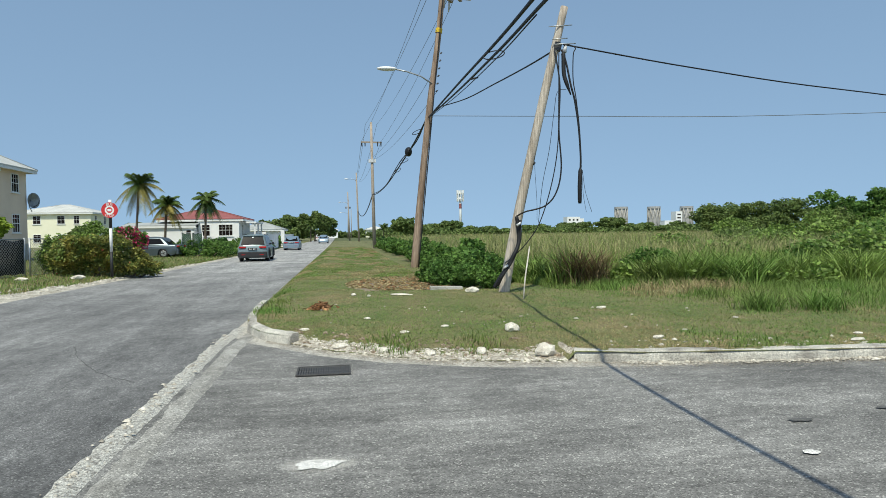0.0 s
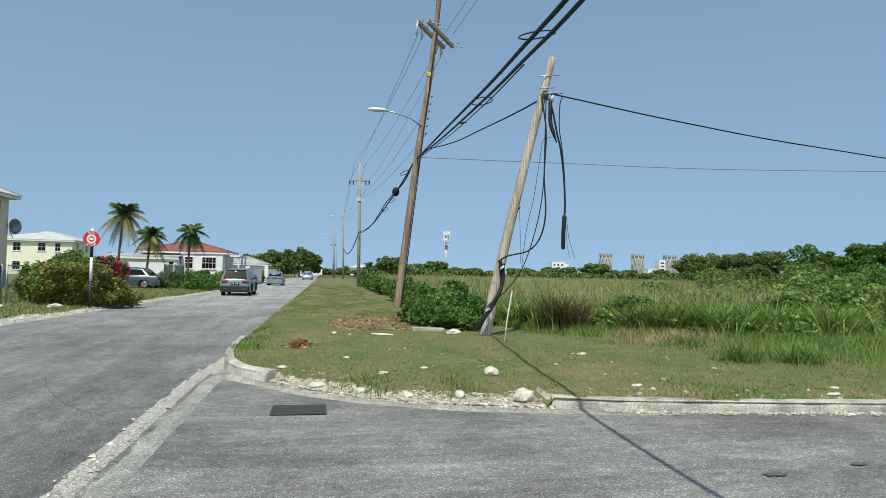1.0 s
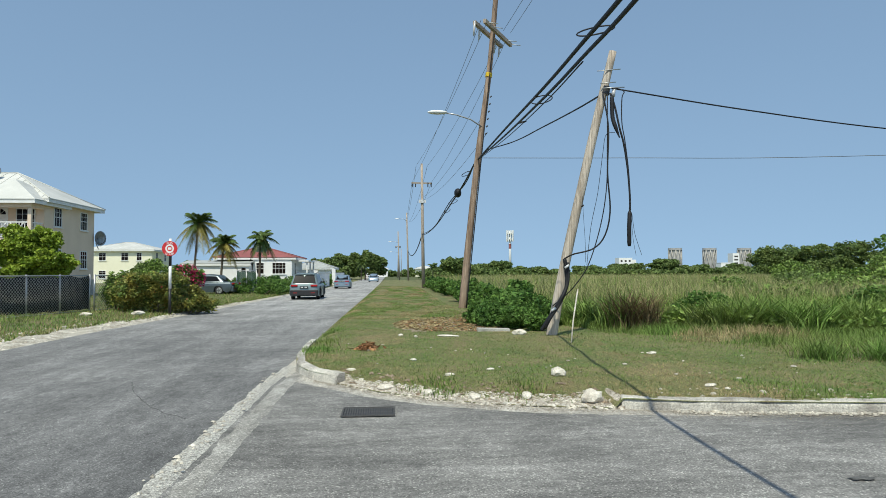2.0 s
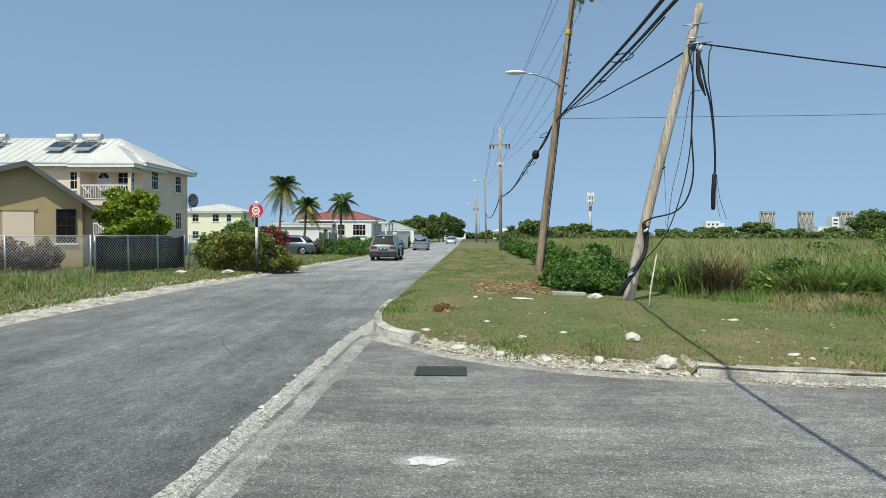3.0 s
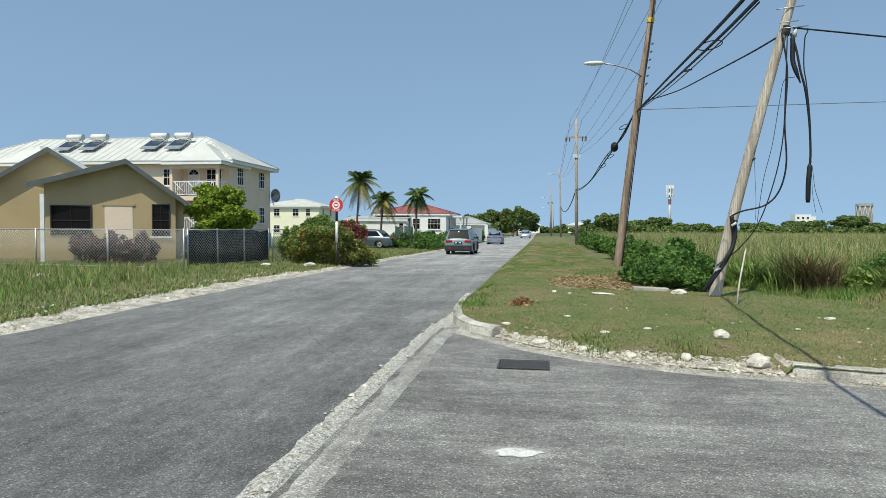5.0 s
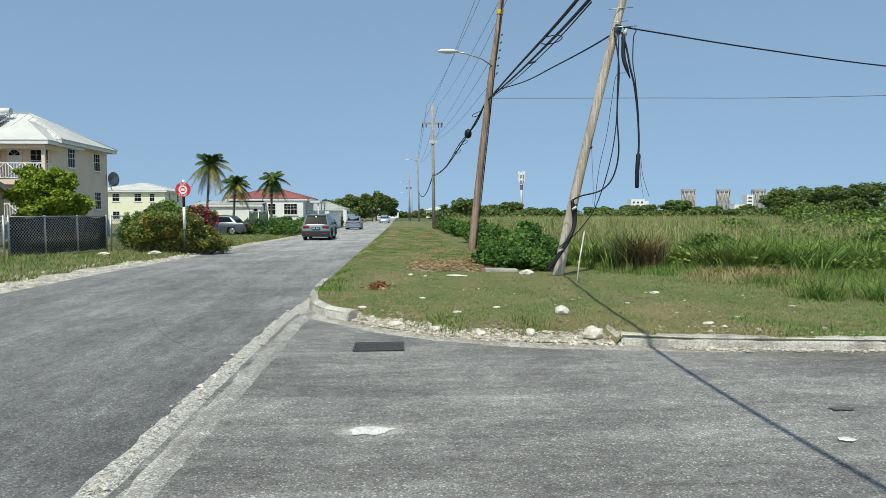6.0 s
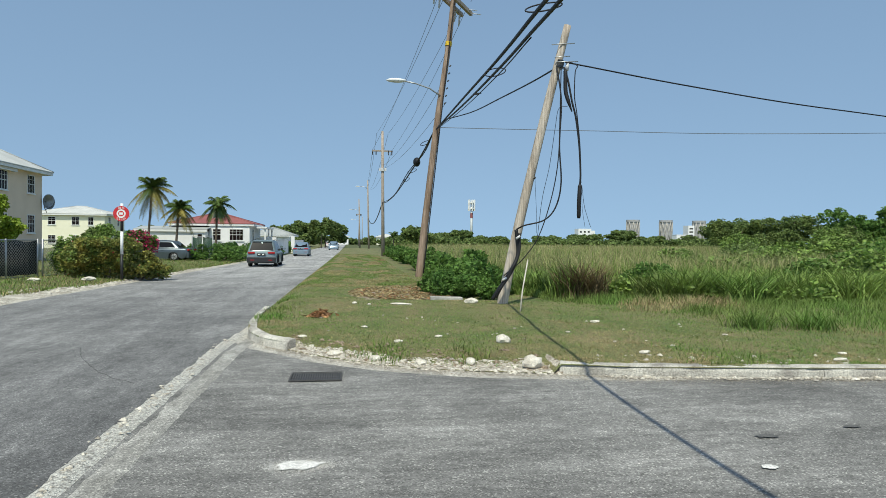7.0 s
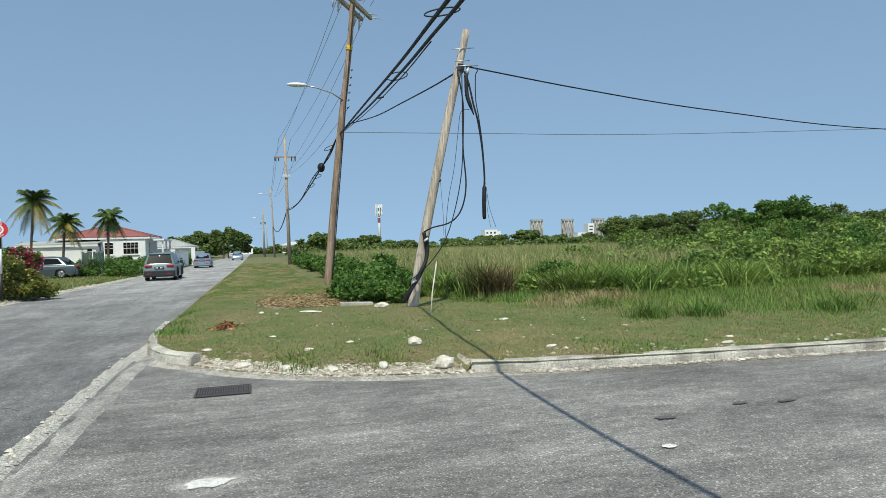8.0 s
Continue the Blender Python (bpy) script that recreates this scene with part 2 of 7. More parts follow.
M["pole_brown"] = mat("brown_pole_wood", (0.36, 0.265, 0.195), (0.15, 0.098, 0.068), 7, 40, 0.9, 0.5, fine_mix=0.35, stretch=(1, 1, 0.05))
M["pole_grey"] = mat("greyed_pole_wood", (0.42, 0.35, 0.285), (0.29, 0.24, 0.19), 1.3, 30, 0.9, 0.4, fine_mix=0.2)
M["cable"] = mat("black_cable", (0.014, 0.014, 0.016), (0.010, 0.010, 0.011), 8, 50, 0.6, 0)
M["wire"] = mat("grey_wire", (0.16, 0.17, 0.18), (0.11, 0.12, 0.12), 8, 50, 0.5, 0)
M["porcelain"] = mat("porcelain", (0.62, 0.63, 0.63), (0.5, 0.5, 0.5), 8, 40, 0.3, 0)
M["yellow"] = mat("yellow_band", (0.75, 0.50, 0.03), (0.6, 0.4, 0.03), 8, 40, 0.6, 0)
M["red_sign"] = mat("red_sign_paint", (0.60, 0.035, 0.04), (0.5, 0.03, 0.035), 8, 40, 0.45, 0, fine_mix=0.05)
M["black_paint"] = mat("black_paint", (0.03, 0.03, 0.03), (0.02, 0.02, 0.02), 8, 40, 0.5, 0)
M["shade_cloth"] = mat("black_shade_cloth", (0.030, 0.034, 0.032), (0.018, 0.02, 0.019), 2, 60, 0.9, 0.2)
M["green_cloth"] = mat("green_shade_cloth", (0.03, 0.10, 0.05), (0.02, 0.07, 0.035), 2, 60, 0.9, 0.2)
M["paint_blue"] = mat("silver_blue_paint", (0.27, 0.35, 0.42), (0.24, 0.32, 0.39), 3, 90, 0.28, 0, metal=0.45, fine_mix=0.03)
M["paint_sage"] = mat("grey_green_paint", (0.21, 0.265, 0.27), (0.19, 0.24, 0.245), 3, 90, 0.28, 0, metal=0.35, fine_mix=0.03)
M["paint_grey"] = mat("grey_paint_car", (0.105, 0.13, 0.145), (0.09, 0.115, 0.13), 3, 90, 0.28, 0, metal=0.45, fine_mix=0.03)
M["paint_white"] = mat("white_paint_car", (0.75, 0.76, 0.77), (0.7, 0.71, 0.72), 3, 90, 0.3, 0, fine_mix=0.03)
M["rubber"] = mat("tyre_rubber", (0.025, 0.025, 0.025), (0.018, 0.018, 0.018), 9, 60, 0.85, 0.1)
M["black_plastic"] = mat("black_plastic", (0.03, 0.03, 0.032), (0.022, 0.022, 0.024), 9, 60, 0.6, 0.1)
M["tail_red"] = mat("tail_lamp_red", (0.45, 0.02, 0.02), (0.35, 0.015, 0.015), 9, 60, 0.2, 0)
M["haze_grey"] = mat("far_concrete", (0.42, 0.41, 0.40), (0.33, 0.325, 0.32), 0.3, 4, 0.9, 0, fine_mix=0.1)


# ---- mesh helpers ----
def mesh_ob(name, verts, faces, material, parent=None, label="", smooth=False):
    me = bpy.data.meshes.new(name)
    me.from_pydata([tuple(v) for v in verts], [], faces)
    me.update()
    me.materials.append(material)
    if smooth:
        me.polygons.foreach_set("use_smooth", [True] * len(me.polygons))
    ob = new(name, me)
    if parent is not None:
        ob.parent = parent
    if label:
        ob["label"] = label
    return ob


def part(name, bm, material, parent=None, label="", smooth=False):
    """Links a bmesh as one mesh object under a thing or a part."""
    me = bpy.data.meshes.new(name)
    bm.normal_update()
    bm.to_mesh(me)
    bm.free()
    me.materials.append(material)
    if smooth:
        me.polygons.foreach_set("use_smooth", [True] * len(me.polygons))
    ob = new(name, me)
    if parent is not None:
        ob.parent = parent
    if label:
        ob["label"] = label
    return ob


def empty(name, at=(0, 0, 0), turn=0.0):
    ob = new(name)
    ob.matrix_basis = pose(*at, 0, 0, turn)
    return ob


def box(bm, lo, hi, bevel=0.0):
    c = [(a + b) / 2 for a, b in zip(lo, hi)]
    s = [abs(b - a) for a, b in zip(lo, hi)]
    made = bmesh.ops.create_cube(bm, size=1, matrix=Matrix.Translation(c) @ Matrix.Diagonal((*s, 1)))
    if bevel:
        edges = list({e for v in made["verts"] for e in v.link_edges})
        bmesh.ops.bevel(bm, geom=edges, offset=bevel, segments=1, affect="EDGES")
    return bm


def box_part(name, lo, hi, material, parent=None, label="", bevel=0.0):
    return part(name, box(bmesh.new(), lo, hi, bevel), material, parent, label)


def tube_data(points, radii, sides=8, cap=True):
    """Vertices and faces of a round bar along points."""
    pts = [Vector(p) for p in points]
    if not hasattr(radii, "__len__"):
        radii = [radii] * len(pts)
    verts, faces = [], []
    ref = Vector((0.31, 0.95, 0.05))
    for i, p in enumerate(pts):
        d = (pts[min(i + 1, len(pts) - 1)] - pts[max(i - 1, 0)]).normalized()
        u = d.cross(ref)
        u = (u if u.length > 0.05 else d.cross(Vector((1, 0, 0)))).normalized()
        w = d.cross(u)
        for k in range(sides):
            a = 2 * math.pi * k / sides
            verts.append(p + (u * math.cos(a) + w * math.sin(a)) * radii[i])
    for i in range(len(pts) - 1):
        for k in range(sides):
            j = (k + 1) % sides
            faces.append((i * sides + k, i * sides + j, (i + 1) * sides + j, (i + 1) * sides + k))
    if cap:
        faces.append(tuple(range(sides))[::-1])
        faces.append(tuple((len(pts) - 1) * sides + k for k in range(sides)))
    return verts, faces


def tube(name, points, radii, material, parent=None, label="", sides=8):
    v, f = tube_data(points, radii, sides)
    return mesh_ob(name, v, f, material, parent, label, smooth=True)


def tubes(name, runs, material, parent=None, label="", sides=6):
    """Several bars in one mesh: runs of (points, radii)."""
    verts, faces = [], []
    for points, radii in runs:
        v, f = tube_data(points, radii, sides)
        faces += [tuple(i + len(verts) for i in face) for face in f]
        verts += v
    return mesh_ob(name, verts, faces, material, parent, label, smooth=True)


def sag(a, b, drop, n=16):
    a, b = Vector(a), Vector(b)
    return [a.lerp(b, i / n) - Vector((0, 0, drop * 4 * (i / n) * (1 - i / n))) for i in range(n + 1)]


def quick(name, verts, faces, material, parent=None, label=""):
    """A large mesh from arrays; faces all have the same number of corners."""
    verts, faces = np.asarray(verts, np.float32), np.asarray(faces, np.int32)
    me = bpy.data.meshes.new(name)
    me.vertices.add(len(verts))
    me.vertices.foreach_set("co", verts.ravel())
    k = faces.shape[1]
    me.loops.add(faces.size)
    me.loops.foreach_set("vertex_index", faces.ravel())
    me.polygons.add(len(faces))
    me.polygons.foreach_set("loop_start", np.arange(0, faces.size, k, dtype=np.int32))
    me.polygons.foreach_set("loop_total", np.full(len(faces), k, np.int32))
    me.update(calc_edges=True)
    me.materials.append(material)
    ob = new(name, me)
    if parent is not None:
        ob.parent = parent
    if label:
        ob["label"] = label
    return ob


def blades(rng, base, height, width, lean, bend=0.5, segs=2):
    """Arrays of bent grass blades: base (n,3), height (n), width (n), lean as a share of the height."""
    n = len(base)
    a = rng.uniform(0, 2 * np.pi, n)
    out = np.stack([np.cos(a), np.sin(a), np.zeros(n)], 1)
    b = a + rng.uniform(0.9, 2.2, n)
    side = np.stack([np.cos(b), np.sin(b), np.zeros(n)], 1)
    verts, per = [], 2 * segs + 1
    for s in range(segs + 1):
        f = s / segs
        centre = base + out * (lean * height * (f ** (1 + bend)))[:, None] + np.array([0, 0, 1.0]) * (height * (f - 0.35 * lean * f * f))[:, None]
        if s < segs:
            w = width * (1 - 0.35 * f)
            verts += [centre - side * w[:, None] / 2, centre + side * w[:, None] / 2]
        else:
            verts.append(centre)
    v = np.stack(verts, 1).reshape(-1, 3)
    o = np.arange(n)[:, None] * per
    tris = []
    for s in range(segs - 1):
        q = 2 * s
        tris += [o + [[q, q + 1, q + 3]], o + [[q, q + 3, q + 2]]]
    q = 2 * (segs - 1)
    tris.append(o + [[q, q + 1, q + 2]])
    return v, np.concatenate(tris)


def leaf_cloud(rng, centres, size, flat=0.4, long=1.6):
    """Small folded leaves at the given centres: two triangles each."""
    n = len(centres)
    d = rng.normal(size=(n, 3))
    d[:, 2] *= flat
    d /= np.linalg.norm(d, axis=1)[:, None]
    e = rng.normal(size=(n, 3))
    e -= d * (e * d).sum(1)[:, None]
    e /= np.linalg.norm(e, axis=1)[:, None]
    s = size * rng.uniform(0.6, 1.4, n)
    a = centres - d * (s * long / 2)[:, None]
    b = centres + d * (s * long / 2)[:, None]
    c = centres + e * (s / 2)[:, None]
    f = centres - e * (s / 2)[:, None]
    v = np.stack([a, c, b, f], 1).reshape(-1, 3)
    o = np.arange(n)[:, None] * 4
    return v, np.concatenate([o + [[0, 1, 2]], o + [[0, 2, 3]]])


def ragged(rng, blobs, n=6, lo=0.22, hi=0.45):
    """Adds smaller tufts on the outside of each blob, for an uneven outline."""
    out = list(blobs)
    for x, y, z, rx, ry, rz in blobs:
        for _ in range(n):
            d = rng.normal(size=3)
            d[2] = abs(d[2]) * 0.9 - 0.15
            d /= np.linalg.norm(d)
            s = rng.uniform(lo, hi)
            out.append((x + d[0] * rx, y + d[1] * ry, z + d[2] * rz * 1.02, rx * s, ry * s, rz * s))
    return out


def clump_points(rng, blobs, density, shell=0.55):
    """Points in the outer part of ellipsoids (x, y, z, rx, ry, rz), with gaps between tufts."""
    pts = []
    for x, y, z, rx, ry, rz in blobs:
        n = int(density * (rx * ry + ry * rz + rx * rz))
        d = rng.normal(size=(n, 3))
        d /= np.linalg.norm(d, axis=1)[:, None]
        tuft = np.sin(d[:, 0] * 7 + x * 3) * np.sin(d[:, 1] * 6 + y * 2) * np.sin(d[:, 2] * 8 + z)
        r = rng.uniform(shell, 1.0, n) * (1 + 0.22 * tuft)
        p = d * r[:, None] * [rx, ry, rz] + [x, y, z]
        pts.append(p)
    return np.concatenate(pts)


def field_noise(x, y, seed):
    """Smooth noise in -1..1 at many points at once."""
    xi, yi = np.floor(x).astype(np.int64), np.floor(y).astype(np.int64)
    fx, fy = x - xi, y - yi
    fx, fy = fx * fx * (3 - 2 * fx), fy * fy * (3 - 2 * fy)

    def corner(i, j):
        h = (i * 374761393 + j * 668265263 + seed * 974634777) & 0x7FFFFFFF
        h = ((h ^ (h >> 13)) * 1274126177) & 0x7FFFFFFF
        return ((h ^ (h >> 16)) & 0xFFFF) / 32767.5 - 1

    a, b = corner(xi, yi), corner(xi + 1, yi)
    c, d = corner(xi, yi + 1), corner(xi + 1, yi + 1)
    return (a * (1 - fx) + b * fx) * (1 - fy) + (c * (1 - fx) + d * fx) * fy



# ---- ground, roads, kerbs ----
FRONT = [(-1.95, 15.0), (-1.90, 13.6), (-1.72, 12.2), (-1.40, 11.4), (-0.90, 10.80), (-0.26, 10.02), (0.54, 9.36), (1.27, 8.98), (1.97, 8.74), (2.6, 8.60),
         (2.88, 8.58), (3.72, 8.32), (5.6, 8.06), (9.0, 7.68), (16.0, 7.0), (60.0, 3.5)]


def front_y(x):
    """Where the corner verge begins, seen across the side road."""
    return float(np.interp(x, [p[0] for p in FRONT], [p[1] for p in FRONT]))


def edge_x(y):
    """The main road's edge along the verge."""
    return float(np.interp(y, [13, 16, 25, 55, 100, 220], [-1.95, -1.95, -1.9, -1.6, -1.3, -1.0]))


def left_x(y):
    """The main road's far edge."""
    return float(np.interp(y, [-60, 8, 14, 20, 27, 40, 77, 120, 220], [-8.8, -8.8, -8.95, -8.95, -8.6, -8.2, -7.0, -6.4, -6.0]))


def verge_z(x, y):
    d = max(0.0, y - front_y(x))
    rubble = -0.9 < x < 2.85
    base = 0.002 + 0.128 * min(1, d / 1.4) if rubble else 0.13
    far = 0.09 * min(1, d / 7)
    bump = 0.035 * noise.noise((x * 0.9, y * 0.9, 0)) + 0.02 * noise.noise((x * 3, y * 3, 4))
    side = min(1.0, max(0.0, (x - edge_x(y)) / 0.5)) if y > 15.6 else 1.0
    return (base + far + bump * min(1, d / 0.6)) * side + 0.02 * (1 - side)


ground = mesh_ob("ground", [(-2500, -2500, -0.12), (2500, -2500, -0.12), (2500, 2500, -0.12), (-2500, 2500, -0.12)], [(0, 1, 2, 3)], M["field"])
tagged(ground, "flat green land reaching to the horizon", "ground", kind="structure")


def strip(name, ys, xl, xr, z, material, label, category, across=6):
    verts, faces = [], []
    for y in ys:
        for k in range(across + 1):
            verts.append((xl(y) + (xr(y) - xl(y)) * k / across, y, z))
    w = across + 1
    for i in range(len(ys) - 1):
        for k in range(across):
            faces.append((i * w + k, i * w + k + 1, (i + 1) * w + k + 1, (i + 1) * w + k))
    ob = mesh_ob(name, verts, faces, material)
    return tagged(ob, label, category, kind="structure")


ys_main = [-60, -20, -5, 0, 5, 8, 11, 13, 14, 16, 18, 20, 24, 27, 33, 40, 50, 60, 77, 100, 120, 160, 220, 300]
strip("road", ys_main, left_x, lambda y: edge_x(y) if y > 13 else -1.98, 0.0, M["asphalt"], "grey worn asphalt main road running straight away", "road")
strip("side_road", [-60, -20, -6, 0, 4, 8, 10.5, 14.2], lambda y: -2.2, lambda y: 60.0 if y < 8.5 else (4.0 if y < 11 else -1.0), -0.012, M["asphalt_side"],
      "lighter rough asphalt side road meeting the main road", "road", 12)

# the corner verge
cols = np.concatenate([np.linspace(-1.95, 3.2, 50), np.linspace(3.3, 12, 45), np.linspace(12.5, 60, 30)])
rows_v = np.concatenate([[0], np.linspace(0.12, 8, 44), np.linspace(8.5, 30, 30), np.linspace(33, 120, 14)])
verts, faces = [], []
for v in rows_v:
    for x in cols:
        y = front_y(x) + v
        x = max(x, edge_x(y) + 0.02)
        verts.append((x, y, verge_z(x, y) if v > 0 else (0.01 if -0.9 < x < 2.85 else 0.12)))
W = len(cols)
for i in range(len(rows_v) - 1):
    for k in range(W - 1):
        faces.append((i * W + k, i * W + k + 1, (i + 1) * W + k + 1, (i + 1) * W + k))
verge = mesh_ob("verge", verts, faces, M["turf"], smooth=True)
tagged(verge, "mown grass verge at the street corner", "grass verge", kind="structure")

# the verge across the main road
verts, faces = [], []
ys = [-60, -20, 0, 6, 10, 13, 16, 19, 22, 25, 28, 31, 35, 40, 46, 52, 60, 70, 80, 100, 130, 180, 260]
offs = [0, 0.25, 0.7, 1.2, 1.8, 2.6, 4, 6, 9, 14, 20, 30, 45, 80]
for y in ys:
    for o in offs:
        x = left_x(y) - o
        verts.append((x, y, -0.02 if o == 0 else 0.02 + 0.16 * min(1, o / 2.5) + (0.03 * noise.noise((x, y, 2)) if o > 0.3 else 0)))
W = len(offs)
for i in range(len(ys) - 1):
    for k in range(W - 1):
        faces.append((i * W + k, (i + 1) * W + k, (i + 1) * W + k + 1, i * W + k + 1))
bank = mesh_ob("far_verge", verts, faces, M["turf"], smooth=True)
tagged(bank, "grass bank along the far side of the main road", "grass verge", kind="structure")

# ---- kerbs, gutter and road marks ----
def kerb_run(points, length, parent, height=0.15, width=0.16):
    """Kerb stones laid end to end along points; each is a part of the kerb."""
    pts = [Vector((*p, 0)) for p in points]
    total = [0.0]
    for a, b in zip(pts, pts[1:]):
        total.append(total[-1] + (b - a).length)

    def at(s):
        for i in range(len(pts) - 1):
            if s <= total[i + 1] or i == len(pts) - 2:
                return pts[i].lerp(pts[i + 1], (s - total[i]) / (total[i + 1] - total[i]))
    rnd = random.Random(len(points))
    s = 0.0
    while s < total[-1] - 0.05:
        e = min(s + length * rnd.uniform(0.9, 1.1), total[-1])
        bm = bmesh.new()
        rings = []
        cuts = max(6, int((e - s) / 0.13))
        for k in range(cuts + 1):
            u = s + 0.004 + (e - s - 0.008) * k / cuts
            p = at(u)
            d = (at(min(u + 0.05, total[-1])) - at(max(0, u - 0.05))).normalized()
            n = Vector((-d.y, d.x, 0))
            h = height + 0.012 * noise.noise((u * 1.1, 2, height)) + rnd.uniform(-0.006, 0.004)
            chip = max(0.0, noise.noise((u * 3.1, 9, height)) - 0.2) * 0.05
            j = 0.012 * noise.noise((u * 2.3, 5, height))
            rings.append([bm.verts.new(p + n * o + Vector((0, 0, z))) for o, z in
                          ((j - 0.012, -0.1), (j, h * 0.55), (j + 0.012 + chip * 0.4, h - 0.030 - chip), (0.045 + j + chip * 0.6, h - 0.004), (width, h), (width, -0.1))])
        for a, b in zip(rings, rings[1:]):
            for i in range(5):
                bm.faces.new((a[i], b[i], b[i + 1], a[i + 1]))
        bm.faces.new(rings[0])
        bm.faces.new(rings[-1][::-1])
        bmesh.ops.recalc_face_normals(bm, faces=bm.faces[:])
        part("kerb_stone", bm, M["kerb"], parent)
        s = e


kerb = tagged(empty("kerb"), "worn grey concrete kerb round the grass corner", "kerb", kind="structure")
kerb_run([(-1.96, 16.2), (-1.95, 15.0), (-1.90, 13.6), (-1.72, 12.2), (-1.40, 11.4), (-0.90, 10.80)], 1.25, kerb, 0.17, 0.16)
kerb_run([(2.86, 8.60), (3.72, 8.32), (5.6, 8.06), (9.0, 7.68), (16.0, 7.0), (34.0, 5.5)], 3.3, kerb, 0.14, 0.2)


def wavy(name, xs, ys, z, material, seed, rough=0.06, n_in=5, lift=None):
    """A thin ragged patch: an ellipse with a noisy rim, thicker in its middle."""
    cx, cy, rx, ry = *xs, *ys
    rings, verts, faces = n_in, [], []
    for r in range(1, rings + 1):
        for k in range(40):
            a = 2 * math.pi * k / 40
            f = r / rings * (1 + rough * 4 * noise.noise((math.cos(a) * 2, math.sin(a) * 2, seed)) + rough * 2 * noise.noise((math.cos(a) * 7, math.sin(a) * 7, seed)))
            x, y = cx + rx * f * math.cos(a), cy + ry * f * math.sin(a)
            t = z * (1 - (r / rings) ** 2) + 0.002
            verts.append((x, y, t + (lift(x, y) if lift else 0)))
    verts.append((cx, cy, z + 0.002 + (lift(cx, cy) if lift else 0)))
    for r in range(rings - 1):
        for k in range(40):
            j = (k + 1) % 40
            faces.append((r * 40 + k, (r + 1) * 40 + k, (r + 1) * 40 + j, r * 40 + j))
    for k in range(40):
        faces.append((len(verts) - 1, k, (k + 1) % 40))
    return mesh_ob(name, verts, faces, material, smooth=True)


# concrete gutter between the two roads: a broken gravelly lip and a smooth channel


def ragged_strip(name, x0, x1, z0, z1, material, label, seed, curl=0.0, rag=0.05):
    verts, faces = [], []
    ys = np.arange(-8, 12.9, 0.12)
    for y in ys:
        c = curl * max(0, (y - 10.5)) ** 2
        a = x0 + c + rag * noise.noise((0, y * 2.1, seed)) + rag * 0.8 * noise.noise((3, y * 7.0, seed))
        b = x1 + c * 1.6 + rag * 0.6 * noise.noise((7, y * 3.0, seed))
        for k in range(4):
            verts.append((a + (b - a) * k / 3, float(y), (z0 + (z1 - z0) * k / 3 + 0.006 * noise.noise((k * 3, y * 5, seed))) if 0 < k < 3 else -0.016 * (k == 3) - 0.003))
    for i in range(len(ys) - 1):
        for k in range(3):
            faces.append((i * 4 + k, i * 4 + k + 1, i * 4 + k + 5, i * 4 + k + 4))
    return tagged(mesh_ob(name, verts, faces, material, smooth=False), label, "gutter", kind="structure")


ragged_strip("gutter_lip", -2.13, -1.88, 0.012, 0.005, M["lip"], "broken pale gravel edge along the road gutter", 3, 0.02, 0.045)
ragged_strip("gutter_channel", -1.83, -1.58, 0.003, 0.003, M["gutter"], "pale concrete gutter channel between two roads", 9, 0.05, 0.05)

# the pale channel goes on round the corner, before the kerb and the rubble
verts, faces = [], []
run = [(x, front_y(x)) for x in (-1.93, -1.90, -1.80, -1.62)] + [(float(x), front_y(x)) for x in np.linspace(-1.40, 7.5, 110)]
run = [(-1.95, 14.6), (-1.92, 14.0)] + run[2:]
for i, (x, y) in enumerate(run):
    (xa, ya), (xb, yb) = run[max(0, i - 2)], run[min(len(run) - 1, i + 2)]
    d = Vector((xb - xa, yb - ya, 0)).normalized()
    out = Vector((d.y, -d.x, 0))
    w = (0.30 + 0.05 * noise.noise((x * 1.3, y, 6)) + 0.03 * noise.noise((x * 6, y * 6, 2))) * min(1.0, max(0.06, (5.6 - x) / 2.6))
    for k, z in ((-0.06, -0.004), (w * 0.35, -0.0068), (w * 0.7, -0.0072), (w, -0.0125)):
        verts.append(Vector((x, y, z)) + out * k)
for i in range(len(run) - 1):
    for k in range(3):
        faces.append((i * 4 + k, i * 4 + k + 1, i * 4 + k + 5, i * 4 + k + 4))
tagged(mesh_ob("gutter_apron", verts, faces, M["dusty"], smooth=True), "pale dusty concrete channel before the kerb", "gutter", kind="structure")

verts, faces = [], []
axs = np.linspace(-0.95, 2.9, 90)
for x in axs:
    y0 = front_y(x) - 0.02 - 0.05 * noise.noise((x * 2.6, 0, 3)) - 0.03 * noise.noise((x * 9, 0, 3))
    y1 = front_y(x) + 0.5 + 0.4 * noise.noise((x * 1.7, 5, 3)) + 0.15 * noise.noise((x * 6, 5, 3))
    for k in range(6):
        y = y0 + (y1 - y0) * k / 5
        verts.append((float(x), y, -0.010 if k == 0 else max(0.004, verge_z(x, y) + 0.010 * (1 - k / 5) - 0.006 * (k == 5) + 0.010 * noise.noise((x * 5, y * 5, 1)))))
for i in range(89):
    for k in range(5):
        faces.append((i * 6 + k, (i + 1) * 6 + k, (i + 1) * 6 + k + 1, i * 6 + k + 1))
rubble_apron = mesh_ob("gravel_apron", verts, faces, M["gravel"], smooth=True)
tagged(rubble_apron, "pale crumbled gravel where the kerb is missing", "gravel", kind="stuff")
powder = wavy("white_spill", (-0.32, 5.35), (0.17, 0.10), 0.006, M["powder"], 2, 0.11)
tagged(powder, "small spill of white powder on the asphalt", "spill")
rng = np.random.default_rng(8)
